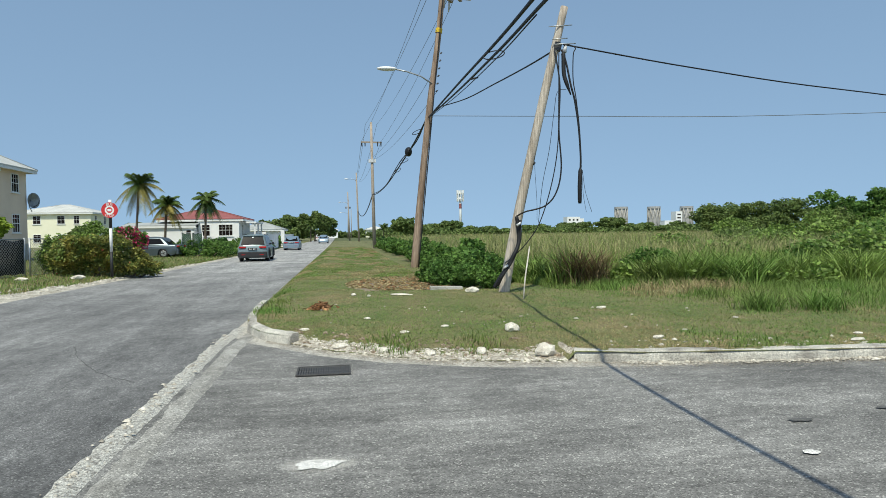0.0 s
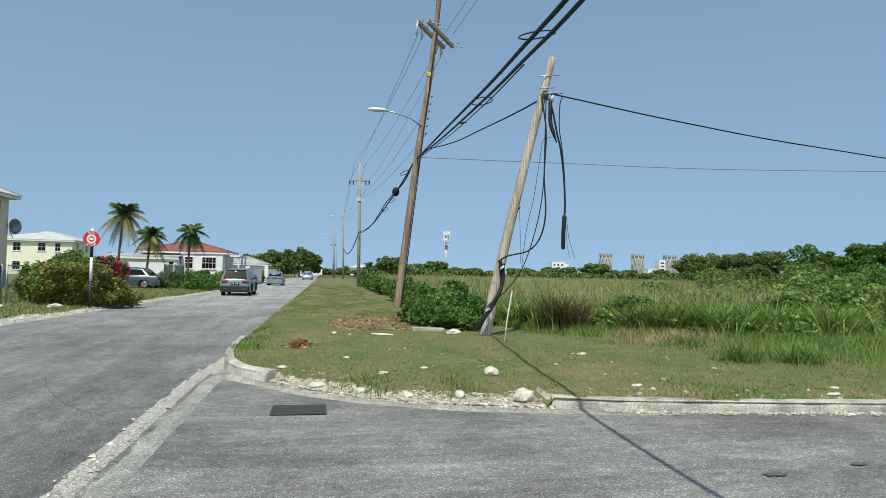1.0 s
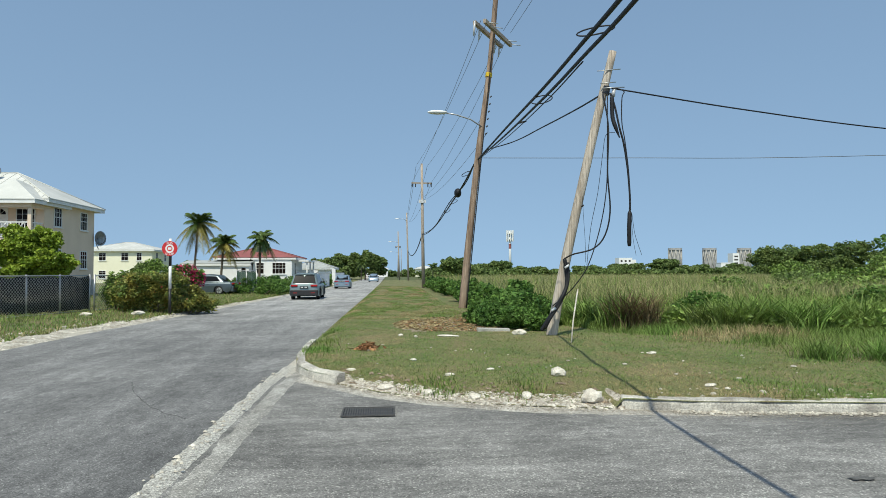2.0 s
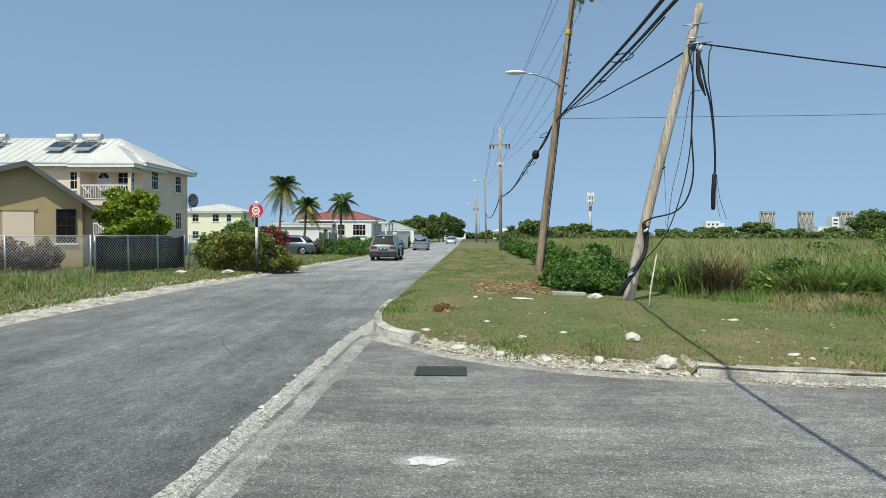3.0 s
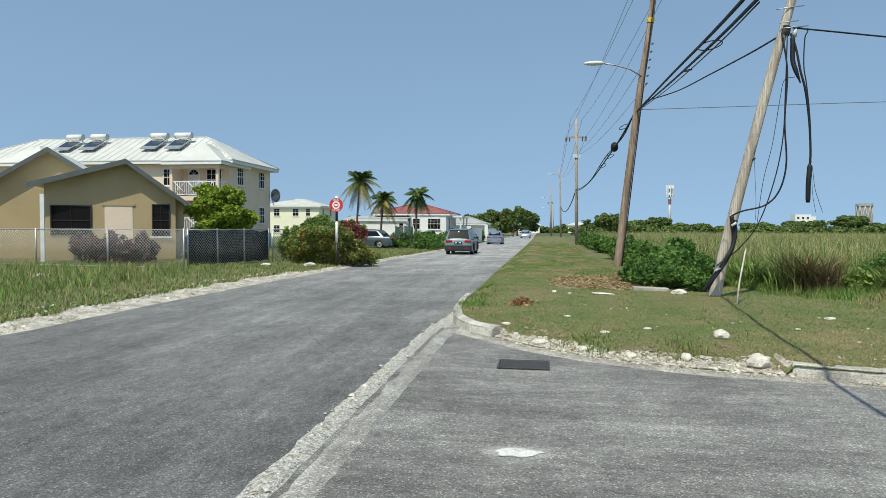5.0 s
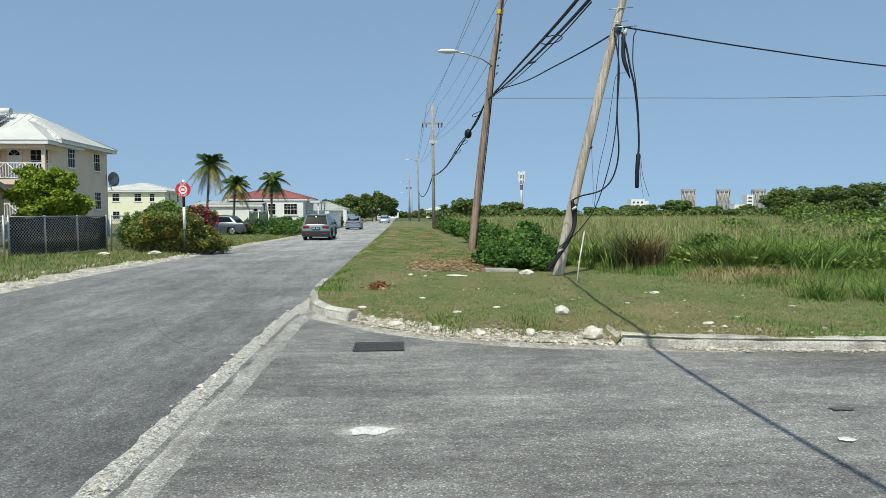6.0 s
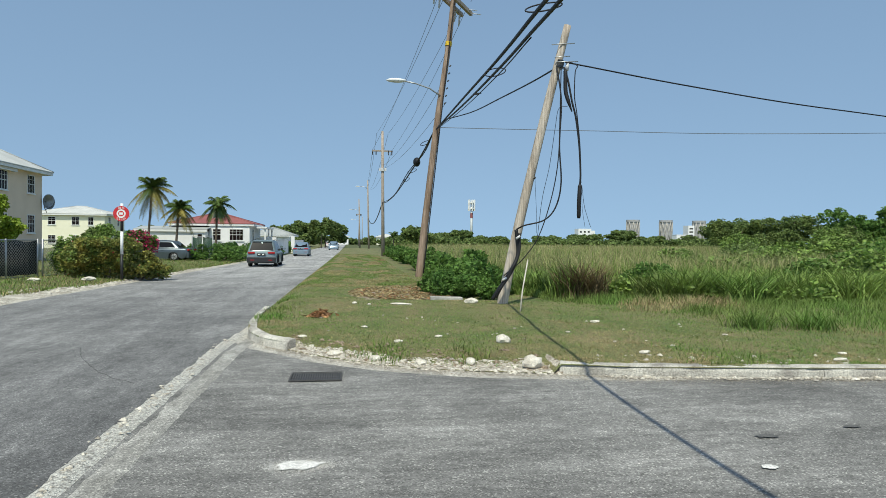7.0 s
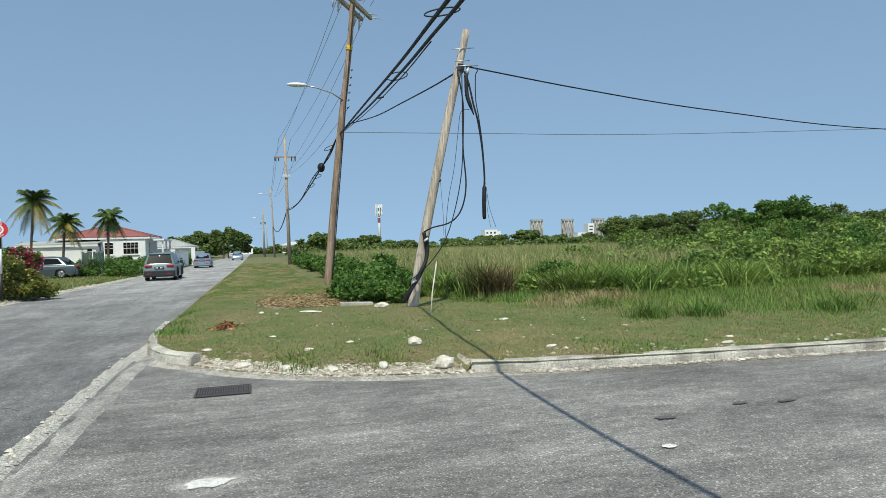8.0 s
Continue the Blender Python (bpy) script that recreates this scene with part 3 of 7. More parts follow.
dust = np.stack([rng.normal(-0.31, 0.12, 16000), rng.normal(5.36, 0.06, 16000), np.full(16000, -0.006)], 1)
v, f = leaf_cloud(rng, dust, 0.0042, 0.05, 1.2)
tagged(quick("powder_dust", v, f, M["powder"]), "thin pale dust round a powder spill", "spill", kind="stuff")
powder_b = wavy("white_spill", (3.36, 4.88), (0.065, 0.05), 0.008, M["powder"], 22, 0.06)
tagged(powder_b, "tiny white powder spot on the asphalt", "spill")
M["tar"] = mat("tar_patch", (0.12, 0.117, 0.11), (0.08, 0.078, 0.073), 9, 70, 0.8, 0.4)
for i, (x, y, rx, ry) in enumerate(((3.86, 5.65, 0.11, 0.05), (4.9, 5.85, 0.09, 0.04), (5.4, 5.75, 0.12, 0.035))):
    tagged(wavy("tar_patch", (x, y), (rx, ry), 0.003, M["tar"], 30 + i, 0.11), "small dark tar patch in the asphalt", "tar patch", "tar patches")
bare = wavy("bare_soil_patch", (1.6, 19.4), (1.5, 2.3), 0.015, M["soil"], 41, 0.12, 8, verge_z)
tagged(bare, "bare reddish soil patch in the grass", "soil", kind="stuff")
M["crack"] = mat("asphalt_crack", (0.05, 0.05, 0.048), (0.035, 0.034, 0.033), 9, 60, 0.95, 0.2)
CRACKS = [[(-6.62, 10.75), (-6.47, 11.39), (-6.30, 12.12), (-6.13, 12.88), (-5.82, 13.74)], [(-4.23, 11.41), (-3.98, 10.80), (-3.72, 10.22), (-3.31, 9.44), (-2.93, 8.95), (-2.45, 8.45)],
          [(-1.50, 11.17), (-1.72, 10.85), (-2.02, 10.97)]]
for i, run in enumerate(CRACKS):
    verts, faces = [], []
    pts = [(a[0] + (b[0] - a[0]) * k / 8, a[1] + (b[1] - a[1]) * k / 8) for a, b in zip(run, run[1:]) for k in range(8)]
    for k, (x, y) in enumerate(pts):
        j = 0.03 * noise.noise((x * 4, y * 4, i))
        w = 0.008 + 0.006 * noise.noise((x * 6, y * 6, i + 5))
        verts += [(x + j, y + j - w, 0.0025), (x + j, y + j + w, 0.0025)]
    for k in range(len(pts) - 1):
        faces.append((2 * k, 2 * k + 2, 2 * k + 3, 2 * k + 1))
    tagged(mesh_ob("road_crack", verts, faces, M["crack"]), "thin dark crack across the asphalt", "crack", "road cracks", "structure")
shoulder = []
for k in range(240):
    y = -6 + k * 0.25
    w = 0.75 + 0.35 * noise.noise((y * 0.6, 0, 8)) if y < 24 else max(0.16, 0.75 - (y - 24) * 0.10) + 0.12 * noise.noise((y * 0.9, 0, 8))
    shoulder.append((y, left_x(y) + 0.18 + 0.1 * noise.noise((y, 1, 1)), left_x(y) - w))
verts, faces = [], []
for y, a, b in shoulder:
    for k in range(5):
        x = a + (b - a) * k / 4
        o = left_x(y) - x
        verts.append((x, y, -0.003 if k == 0 else 0.012 if o <= 0 else 0.035 + 0.16 * min(1, o / 2.5)))
for i in range(len(shoulder) - 1):
    for k in range(4):
        faces.append((i * 5 + k, (i + 1) * 5 + k, (i + 1) * 5 + k + 1, i * 5 + k + 1))
tagged(mesh_ob("gravel_shoulder", verts, faces, M["shoulder"], smooth=True), "pale gravel shoulder beside the main road", "gravel", kind="structure")


# ---- stones ----
def stone_bm(size, seed, squash=0.6):
    bm = bmesh.new()
    bmesh.ops.create_icosphere(bm, subdivisions=2, radius=0.5)
    for v in bm.verts:
        d = v.co.normalized()
        f = 1 + 0.35 * noise.noise(d * 1.7 + Vector((seed, 0, 0))) + 0.12 * noise.noise(d * 5 + Vector((0, seed, 0)))
        v.co = Vector((d.x * size[0], d.y * size[1], d.z * size[2])) * 0.5 * f
    return bm


STONES = [(2.47, 10.25, 0.32, 0.22, 0.20, "white squared stone lying in the grass"), (2.56, 8.86, 0.40, 0.32, 0.26, "rounded white coral stone by the kerb"),
          (3.06, 16.1, 0.42, 0.25, 0.2, "pale stone at the foot of the pole"), (4.87, 12.5, 0.26, 0.14, 0.08, "flat white stone in the grass"),
          (1.30, 15.8, 0.8, 0.22, 0.07, "long flat pale stone in the grass"), (6.9, 8.45, 0.42, 0.16, 0.06, "pale stone beside the kerb"),
          (4.35, 9.2, 0.26, 0.12, 0.08, "flat white stone near the kerb"), (-0.15, 10.15, 0.36, 0.2, 0.12, "pale rubble stone at the road edge"),
          (-0.72, 11.55, 0.24, 0.10, 0.07, "small pale stone behind the kerb"), (0.35, 12.2, 0.2, 0.1, 0.06, "small pale stone in the grass"),
          (1.05, 9.25, 0.26, 0.18, 0.14, "pale rubble stone at the road edge"), (0.45, 9.65, 0.28, 0.18, 0.12, "pale rubble stone at the road edge"),
          (1.75, 9.15, 0.22, 0.2, 0.15, "pale rubble stone at the road edge"), (0.2, 16.1, 0.18, 0.12, 0.1, "small white stone in the grass"),
          (0.55, 15.9, 0.14, 0.1, 0.08, "small white stone in the grass"), (1.55, 11.0, 0.2, 0.1, 0.06, "small pale stone in the grass"),
          (0.85, 10.6, 0.22, 0.12, 0.07, "small pale stone in the grass"), (7.3, 8.9, 0.2, 0.14, 0.05, "pale stone beside the kerb")]
for i, (x, y, a, b, c, label) in enumerate(STONES):
    z = verge_z(x, y) if y > front_y(x) else 0.0
    ob = part("stone", stone_bm((a * (0.74 if i < 3 else 0.7), b * (0.74 if i < 3 else 0.7), c * 0.75), i * 3.1 + 1), M["stone"])
    ob.matrix_basis = pose(x, y, z + c * 0.28, 0, 0, i * 47 % 60 - 30)
    tagged(ob, label, "stone", "loose stones")
for i, (x, y) in enumerate(((-11.3, 25.9), (-9.6, 26.4), (-15.5, 18.5), (-16.8, 17.2))):
    ob = part("stone", stone_bm((0.45, 0.25, 0.16), i * 5.3 + 2), M["stone"])
    ob.matrix_basis = pose(x, y, 0.22, 0, 0, i * 40)
    tagged(ob, "pale flat stone in the far verge", "stone", "loose stones")


def scatter_stones(name, n, place, size, label, seed):
    rng = np.random.default_rng(seed)
    oct_v = np.array([(1, 0, 0), (-1, 0, 0), (0, 1, 0), (0, -1, 0), (0, 0, 1), (0, 0, -1), (.6, .6, .5), (-.6, .6, .5), (.6, -.6, .5), (-.6, -.6, .5)])
    oct_f = np.array([(0, 6, 8), (0, 2, 6), (2, 7, 6), (2, 1, 7), (1, 9, 7), (1, 3, 9), (3, 8, 9), (3, 0, 8), (4, 8, 6), (4, 6, 7), (4, 7, 9), (4, 9, 8)])
    vs, fs = [], []
    for i in range(n):
        x, y, z = place(rng)
        s = size * min(4.0, rng.lognormal(0, 0.72))
        j = oct_v * (1 + rng.uniform(-0.3, 0.3, (10, 1))) * np.array([s * rng.uniform(0.7, 1.4), s * rng.uniform(0.7, 1.2), s * rng.uniform(0.4, 0.8)])
        a = rng.uniform(0, 6.28)
        r = np.array([[math.cos(a), -math.sin(a), 0], [math.sin(a), math.cos(a), 0], [0, 0, 1]])
        vs.append(j @ r.T + [x, y, z])
        fs.append(oct_f + 10 * i)
    ob = quick(name, np.concatenate(vs), np.concatenate(fs), M["stone"])
    return tagged(ob, label, "rubble", kind="stuff")


def rubble_place(rng):
    x = rng.uniform(-0.85, 2.85)
    y = front_y(x) - 0.04 + (0.62 + 0.45 * noise.noise((x * 1.7, 5, 3))) * rng.random() ** 1.15
    return x, y, max(0.0, verge_z(x, y)) if y > front_y(x) else -0.005


scatter_stones("rubble", 5000, rubble_place, 0.0095, "broken pale rubble along the missing kerb", 1)


def edge_place(rng):
    x = 3.4 + 13 * rng.random() ** 1.2
    y = front_y(x) + (rng.uniform(0.22, 0.9) if rng.random() < 0.18 else -0.015 - abs(rng.normal(0.0, 0.065)))
    return x, y, verge_z(x, y) if y > front_y(x) else 0.0


scatter_stones("kerb_grit", 2600, edge_place, 0.0105, "pale grit along the kerb", 2)


def soil_place(rng):
    x = rng.uniform(-0.9, 2.9)
    y = front_y(x) + 0.1 + 1.1 * rng.random()
    return x, y, verge_z(x, y) + 0.004


clods = scatter_stones("soil_clods", 260, soil_place, 0.014, "brown soil clods among the rubble", 6)
clods.data.materials.clear()
clods.data.materials.append(M["soil"])
rng = np.random.default_rng(17)
n = 26000
x = rng.uniform(-1.3, 14, n)
y = np.array([front_y(a) for a in x]) - 0.02 - rng.exponential(0.13, n)
v, f = leaf_cloud(rng, np.stack([x, y, np.full(n, -0.0045)], 1), 0.0085, 0.05, 1.2)
tagged(quick("kerb_dust", v, f, M["gravel"]), "pale dust and grit lying before the kerb", "grit", kind="stuff")


def lip_place(rng):
    return rng.normal(-2.02, 0.055), rng.uniform(1.5, 12), 0.010


scatter_stones("gutter_grit", 420, lip_place, 0.009, "broken pale stones in the gutter lip", 3)


def verge_place(rng):
    x = rng.uniform(-1.5, 7)
    y = front_y(x) + rng.uniform(0.3, 5)
    return x, y, verge_z(x, y) + 0.01


scatter_stones("grass_litter", 80, verge_place, 0.013, "small pale stones scattered in the grass", 4)


def left_place(rng):
    y = rng.uniform(4, 40)
    o = rng.uniform(0, 1.3 if y < 24 else 0.4)
    return left_x(y) - o, y, 0.03 + 0.16 * min(1, o / 2.5)


scatter_stones("shoulder_grit", 2600, left_place, 0.02, "pale grit on the gravel shoulder", 5)

# drain grate
grate = tagged(empty("drain_grate", (-0.35, 8.70, 0)), "dark cast iron drain grate set in the asphalt", "drain grate")
bm = bmesh.new()
for lo, hi in (((-0.33, -0.26, 0.0), (0.33, -0.235, 0.012)), ((-0.33, 0.235, 0.0), (0.33, 0.26, 0.012)),
               ((-0.33, -0.234, 0.0), (-0.305, 0.234, 0.012)), ((0.305, -0.234, 0.0), (0.33, 0.234, 0.012))):
    box(bm, lo, hi)
part("frame", bm, M["iron"], grate)
# flat black sheet: the drain's darkness is painted, no shaft lies below
box_part("dark_sheet", (-0.304, -0.234, -0.008), (0.304, 0.234, -0.004), M["black_paint"], grate, "black sheet painted for the dark under the grate")
bm0 = box(bmesh.new(), (-0.010, -0.233, -0.002), (0.010, 0.233, 0.009))
first = part("bar", bm0, M["iron"], grate)
for i in range(20):
    b = first if i == 0 else new("bar", first.data)
    b.parent = grate
    b.location = (-0.285 + 0.03 * i, 0, 0)

slab = box_part("concrete_slab", (-0.42, -0.12, 0), (0.42, 0.12, 0.11), M["concrete"], None, "", 0.015)
slab.matrix_basis = pose(2.60, 17.2, verge_z(2.6, 17.2) - 0.03, 0, 2, 4)
tagged(slab, "broken concrete slab lying beside the bush", "slab")

# ---- grass ----
VERGE_X, VERGE_Y = np.arange(-2.0, 12.3, 0.1), np.arange(7.0, 38.0, 0.1)
VERGE_H = np.array([[verge_z(float(a), float(b)) for b in VERGE_Y] for a in VERGE_X])


def verge_heights(x, y):
    """Heights of the verge at many points, between the nodes of a fine grid."""
    u, v = np.clip((x + 2.0) / 0.1, 0, len(VERGE_X) - 1.001), np.clip((y - 7.0) / 0.1, 0, len(VERGE_Y) - 1.001)
    i, j = u.astype(int), v.astype(int)
    fu, fv = u - i, v - j
    return (VERGE_H[i, j] * (1 - fu) + VERGE_H[i + 1, j] * fu) * (1 - fv) + (VERGE_H[i, j + 1] * (1 - fu) + VERGE_H[i + 1, j + 1] * fu) * fv


def verge_blades(n, seed, dry):
    """Feet of mown grass: green or dry ones, in patches, sparse on bare soil and rubble."""
    rng = np.random.default_rng(seed)
    m = int(n * 2.6)
    x = rng.uniform(-1.9, 12, m)
    fy = np.interp(x, [p[0] for p in FRONT], [p[1] for p in FRONT])
    y = fy + 0.15 + 22 * rng.random(m) ** 1.6
    p = 1.3 * field_noise(x * 0.7, y * 0.45, 9) + 0.7 * field_noise(x * 2.3, y * 1.7, 3) + 0.5 * field_noise(x * 6.0, y * 5.0, 5)
    p += 0.35 * (fy + 2.2 - y).clip(-1.2, 1.2) - 0.55 * np.clip((x - 2.5) / 2.5, 0, 1)
    wrong = (p > 0.05) != dry
    soil = ((x - 1.6) / 1.45) ** 2 + ((y - 19.4) / 2.3) ** 2 < 1 + 0.7 * field_noise(x * 2.2, y * 2.2, 1)
    rubble = (x > -1.0) & (x < 2.9) & (y - fy < 0.45 + 0.5 * field_noise(x * 1.7, y * 2.0, 4))
    edge = np.interp(y, [13, 16, 25, 55], [-1.95, -1.95, -1.9, -1.6])
    rare = rng.random(m)
    keep = (~wrong | (rare > 0.78)) & (~soil | (rare > 0.93)) & (~rubble | (rare > 0.82)) & (y > fy + 0.18) & (x > edge + 0.12)
    x, y = x[keep][:n], y[keep][:n]
    return rng, np.stack([x, y, verge_heights(x, y) - 0.004], 1)


rng, pts = verge_blades(185000, 11, False)
v, f = blades(rng, pts, 0.018 + 0.05 * rng.random(len(pts)) ** 2.2, rng.uniform(0.007, 0.014, len(pts)), rng.uniform(0.5, 1.3, len(pts)), segs=1)
tagged(quick("verge_grass", v, f, M["blade"]), "short green mown grass on the verge", "grass", kind="stuff")
rng, pts = verge_blades(150000, 12, True)
v, f = blades(rng, pts, rng.uniform(0.012, 0.045, len(pts)), rng.uniform(0.006, 0.012, len(pts)), rng.uniform(0.5, 1.4, len(pts)), segs=1)
tagged(quick("dry_verge_grass", v, f, M["blade_dry"]), "dry yellowed mown grass on the verge", "grass", kind="stuff")

rng = np.random.default_rng(15)
pts = []
while len(pts) < 60000:
    y = 22 + 50 * rng.random() ** 1.3
    x = edge_x(y) + 0.1 + 4.4 * rng.random()
    if rng.random() < 0.55 + 0.6 * noise.noise((x * 0.9, y * 0.35, 6)):
        pts.append((x, y, verge_z(x, y) - 0.01))
pts = np.array(pts)
dry = np.array([noise.noise((p[0] * 0.9, p[1] * 0.3, 2)) for p in pts]) > 0.05
for sel, m, label in ((~dry, "blade", "mown green grass along the roadside"), (dry, "blade_dry", "mown dry grass along the roadside")):
    q = pts[sel]
    v, f = blades(rng, q, rng.uniform(0.025, 0.08, len(q)), rng.uniform(0.014, 0.032, len(q)), rng.uniform(0.5, 1.3, len(q)), segs=1)
    tagged(quick("roadside_grass", v, f, M[m]), label, "grass", kind="stuff")

# longer weeds by the kerb corner and the far verge
rng = np.random.default_rng(13)
pts = []
for cx, cy, r, n in ((-1.55, 13.8, 0.35, 500), (-1.5, 15.5, 0.3, 260), (0.55, 9.95, 0.35, 500), (1.8, 9.5, 0.3, 250), (-1.6, 18, 0.3, 300), (5.2, 8.6, 0.6, 250)):
    for _ in range(n):
        x, y = rng.normal(cx, r * 0.6), rng.normal(cy, r)
        if y > front_y(x) + 0.05 and x > -1.85:
            pts.append((x, y, verge_z(x, y)))
pts = np.array(pts)
v, f = blades(rng, pts, rng.uniform(0.04, 0.15, len(pts)), rng.uniform(0.006, 0.014, len(pts)), rng.uniform(0.3, 0.9, len(pts)))
tagged(quick("kerb_weeds", v, f, M["blade"]), "green weeds growing over the kerb", "weeds", kind="stuff")

rng = np.random.default_rng(14)
pts = []
while len(pts) < 50000:
    y = 8 + 70 * rng.random() ** 1.4
    o = (0.62 if y < 24 else 0.32) + 12 * rng.random() ** 1.8 + 0.3 * noise.noise((y, 0, 3))
    x = left_x(y) - o
    pts.append((x, y, 0.02 + 0.16 * min(1, o / 2.5)))
pts = np.array(pts)
tall = np.where((pts[:, 1] < 24) & (pts[:, 0] < -11.5), 2.4, 1.0)
v, f = blades(rng, pts, rng.uniform(0.06, 0.16, len(pts)) * tall, rng.uniform(0.012, 0.025, len(pts)), rng.uniform(0.3, 0.8, len(pts)))
tagged(quick("far_verge_grass", v, f, M["blade"]), "rough green grass on the far verge", "grass", kind="stuff")
pick = rng.random(len(pts)) < 0.22
v, f = blades(rng, pts[pick] + [0.03, 0.02, 0], rng.uniform(0.08, 0.22, pick.sum()) * tall[pick], rng.uniform(0.01, 0.02, pick.sum()), rng.uniform(0.3, 0.8, pick.sum()))
tagged(quick("dry_far_grass", v, f, M["blade_dry"]), "dry straw-coloured grass on the far verge", "grass", kind="stuff")


# tall grass field
def field_front(x):
    """Where the tall grass begins."""
    return float(np.interp(x, [2.5, 4.5, 5.2, 7.5, 9, 12, 16, 30, 60], [26, 19, 17.6, 17.4, 16.5, 15.5, 16.5, 18, 22])) + 0.6 * noise.noise((x * 0.8, 0, 2))


def field_points(rng, n, y_lo, y_hi, spread, x_max):
    pts = []
    while len(pts) < n:
        d = rng.random() ** spread
        x = rng.uniform(2.5, x_max)
        y = field_front(x) + y_lo + (y_hi - y_lo) * d
        if x < 5.5 and y > 20 and x < 3.6 + 0.02 * y:
            continue
        pts.append((x, y, 0.22))
    return np.array(pts)


def clumpy(pts, scale, seed):
    return np.array([0.5 + 0.5 * noise.noise((p[0] * scale, p[1] * scale, seed)) for p in pts])


rng = np.random.default_rng(21)
pts = field_points(rng, 54000, 0, 10, 1.3, 34)
c = clumpy(pts, 0.55, 1)
near = np.array([min(1.0, 0.22 + (p[1] - field_front(p[0])) / 3.4) for p in pts])
v, f = blades(rng, pts, rng.uniform(0.65, 1.25, len(pts)) * (0.65 + 0.5 * c) * near, rng.uniform(0.015, 0.040, len(pts)), rng.uniform(0.4, 1.2, len(pts)), segs=3)
tagged(quick("tall_grass", v, f, M["cane"]), "dense tall green grass filling the field", "tall grass", kind="stuff")
pts = field_points(rng, 36000, 8, 60, 1.4, 70)
v, f = blades(rng, pts, rng.uniform(0.9, 1.5, len(pts)), rng.uniform(0.03, 0.07, len(pts)), rng.uniform(0.15, 0.6, len(pts)))
tagged(quick("field_grass", v, f, M["cane"]), "tall grass reaching across the open field", "tall grass", kind="stuff")
pts = field_points(rng, 60000, 3.0, 62, 1.2, 46)
c = clumpy(pts, 0.12, 4)
pts = pts[(c > 0.34) & (pts[:, 0] < 8 + pts[:, 1] * 0.62)]
v, f = blades(rng, pts + [0, 0, 0.55], rng.uniform(0.45, 1.0, len(pts)), rng.uniform(0.006, 0.015, len(pts)) * (0.6 + pts[:, 1] / 40), rng.uniform(0.3, 0.95, len(pts)))
tagged(quick("seed_plumes", v, f, M["plume"]), "pale brown seed heads over the tall grass", "tall grass", kind="stuff")
# knee-high grass before it
pts = []
while len(pts) < 56000:
    x = rng.uniform(5.2, 30)
    lo = max(front_y(x) + 0.5, float(np.interp(x, [5, 6.5, 8, 9.5, 30], [16.2, 13.0, 10.6, 8.6, 6.6])))
    hi = field_front(x) + 0.8
    y = lo + (hi - lo) * rng.random() ** 0.8
    if rng.random() < 0.35 + 0.65 * (noise.noise((x * 0.9, y * 0.9, 7)) > -0.15):
        pts.append((x, y, verge_z(x, y) - 0.01))
pts = np.array(pts)
lows = np.interp(pts[:, 0], [5, 6.5, 8, 9.5, 30], [16.2, 13.0, 10.6, 8.6, 6.6])
grow = np.clip(0.3 + 0.13 * (pts[:, 1] - 8.0), 0, 1.0) * np.clip((pts[:, 1] - lows) / 3.2, 0.16, 1.0)
pick = clumpy(pts, 0.5, 12) > 0.66
for name, sel, m, label in (("rough_grass", ~pick, "blade", "knee-high green grass before the field"), ("dry_rough_grass", pick, "blade_dry", "knee-high drying grass before the field")):
    q = pts[sel]
    v, f = blades(rng, q, rng.uniform(0.08, 0.40, len(q)) * grow[sel], rng.uniform(0.006, 0.014, len(q)), rng.uniform(0.4, 1.0, len(q)), segs=2)
    tagged(quick(name, v, f, M[m]), label, "grass", kind="stuff")


def tussock(x, y, n, h, m, label, seed, r=0.3, w=0.02, lean=(0.5, 1.1)):
    rng = np.random.default_rng(seed)
    q = np.stack([rng.normal(x, r * 0.5, n), rng.normal(y, r * 0.5, n), np.full(n, verge_z(x, y) - 0.02)], 1)
    v, f = blades(rng, q, rng.uniform(0.5, 1, n) * h, rng.uniform(0.6, 1.3, n) * w, rng.uniform(*lean, n), segs=3)
    return tagged(quick("grass_tussock", v, f, M[m]), label, "grass tussock", "grass tussocks")


tussock(6.45, 17.5, 620, 1.35, "blade_brown", "dead brown grass tussock at the field edge", 31, 0.5, 0.03, (0.4, 1.0))
tussock(6.1, 17.7, 260, 1.3, "cane", "tall green grass tussock at the field edge", 32, 0.6, 0.03, (0.3, 0.8))
tussock(10.2, 16.2, 420, 1.25, "blade", "bright green broad-bladed grass tussock", 33, 0.7, 0.035)
tussock(7.6, 11.6, 320, 0.55, "blade", "low green grass tussock on the verge", 34, 0.4, 0.014)
tussock(8.6, 11.3, 300, 0.6, "blade", "low green grass tussock on the verge", 35, 0.4, 0.014)
tussock(11.5, 10.8, 300, 0.6, "blade", "low green grass tussock on the verge", 36, 0.5, 0.014)
rnd = random.Random(19)
for i in range(22):
    x = 5.4 + i * 0.95 + rnd.uniform(-0.3, 0.3)
    y = field_front(x) + rnd.uniform(0.3, 1.6)
    tussock(x, y, rnd.randint(170, 300), rnd.uniform(0.85, 1.45), "cane" if i % 3 else "blade", "tall green grass tussock at the field edge", 700 + i, rnd.uniform(0.35, 0.7), rnd.uniform(0.026, 0.042), (0.4, 1.1))
tussock(13.5, 16.0, 420, 1.3, "cane", "tall green grass tussock at the field edge", 37, 0.8, 0.03)

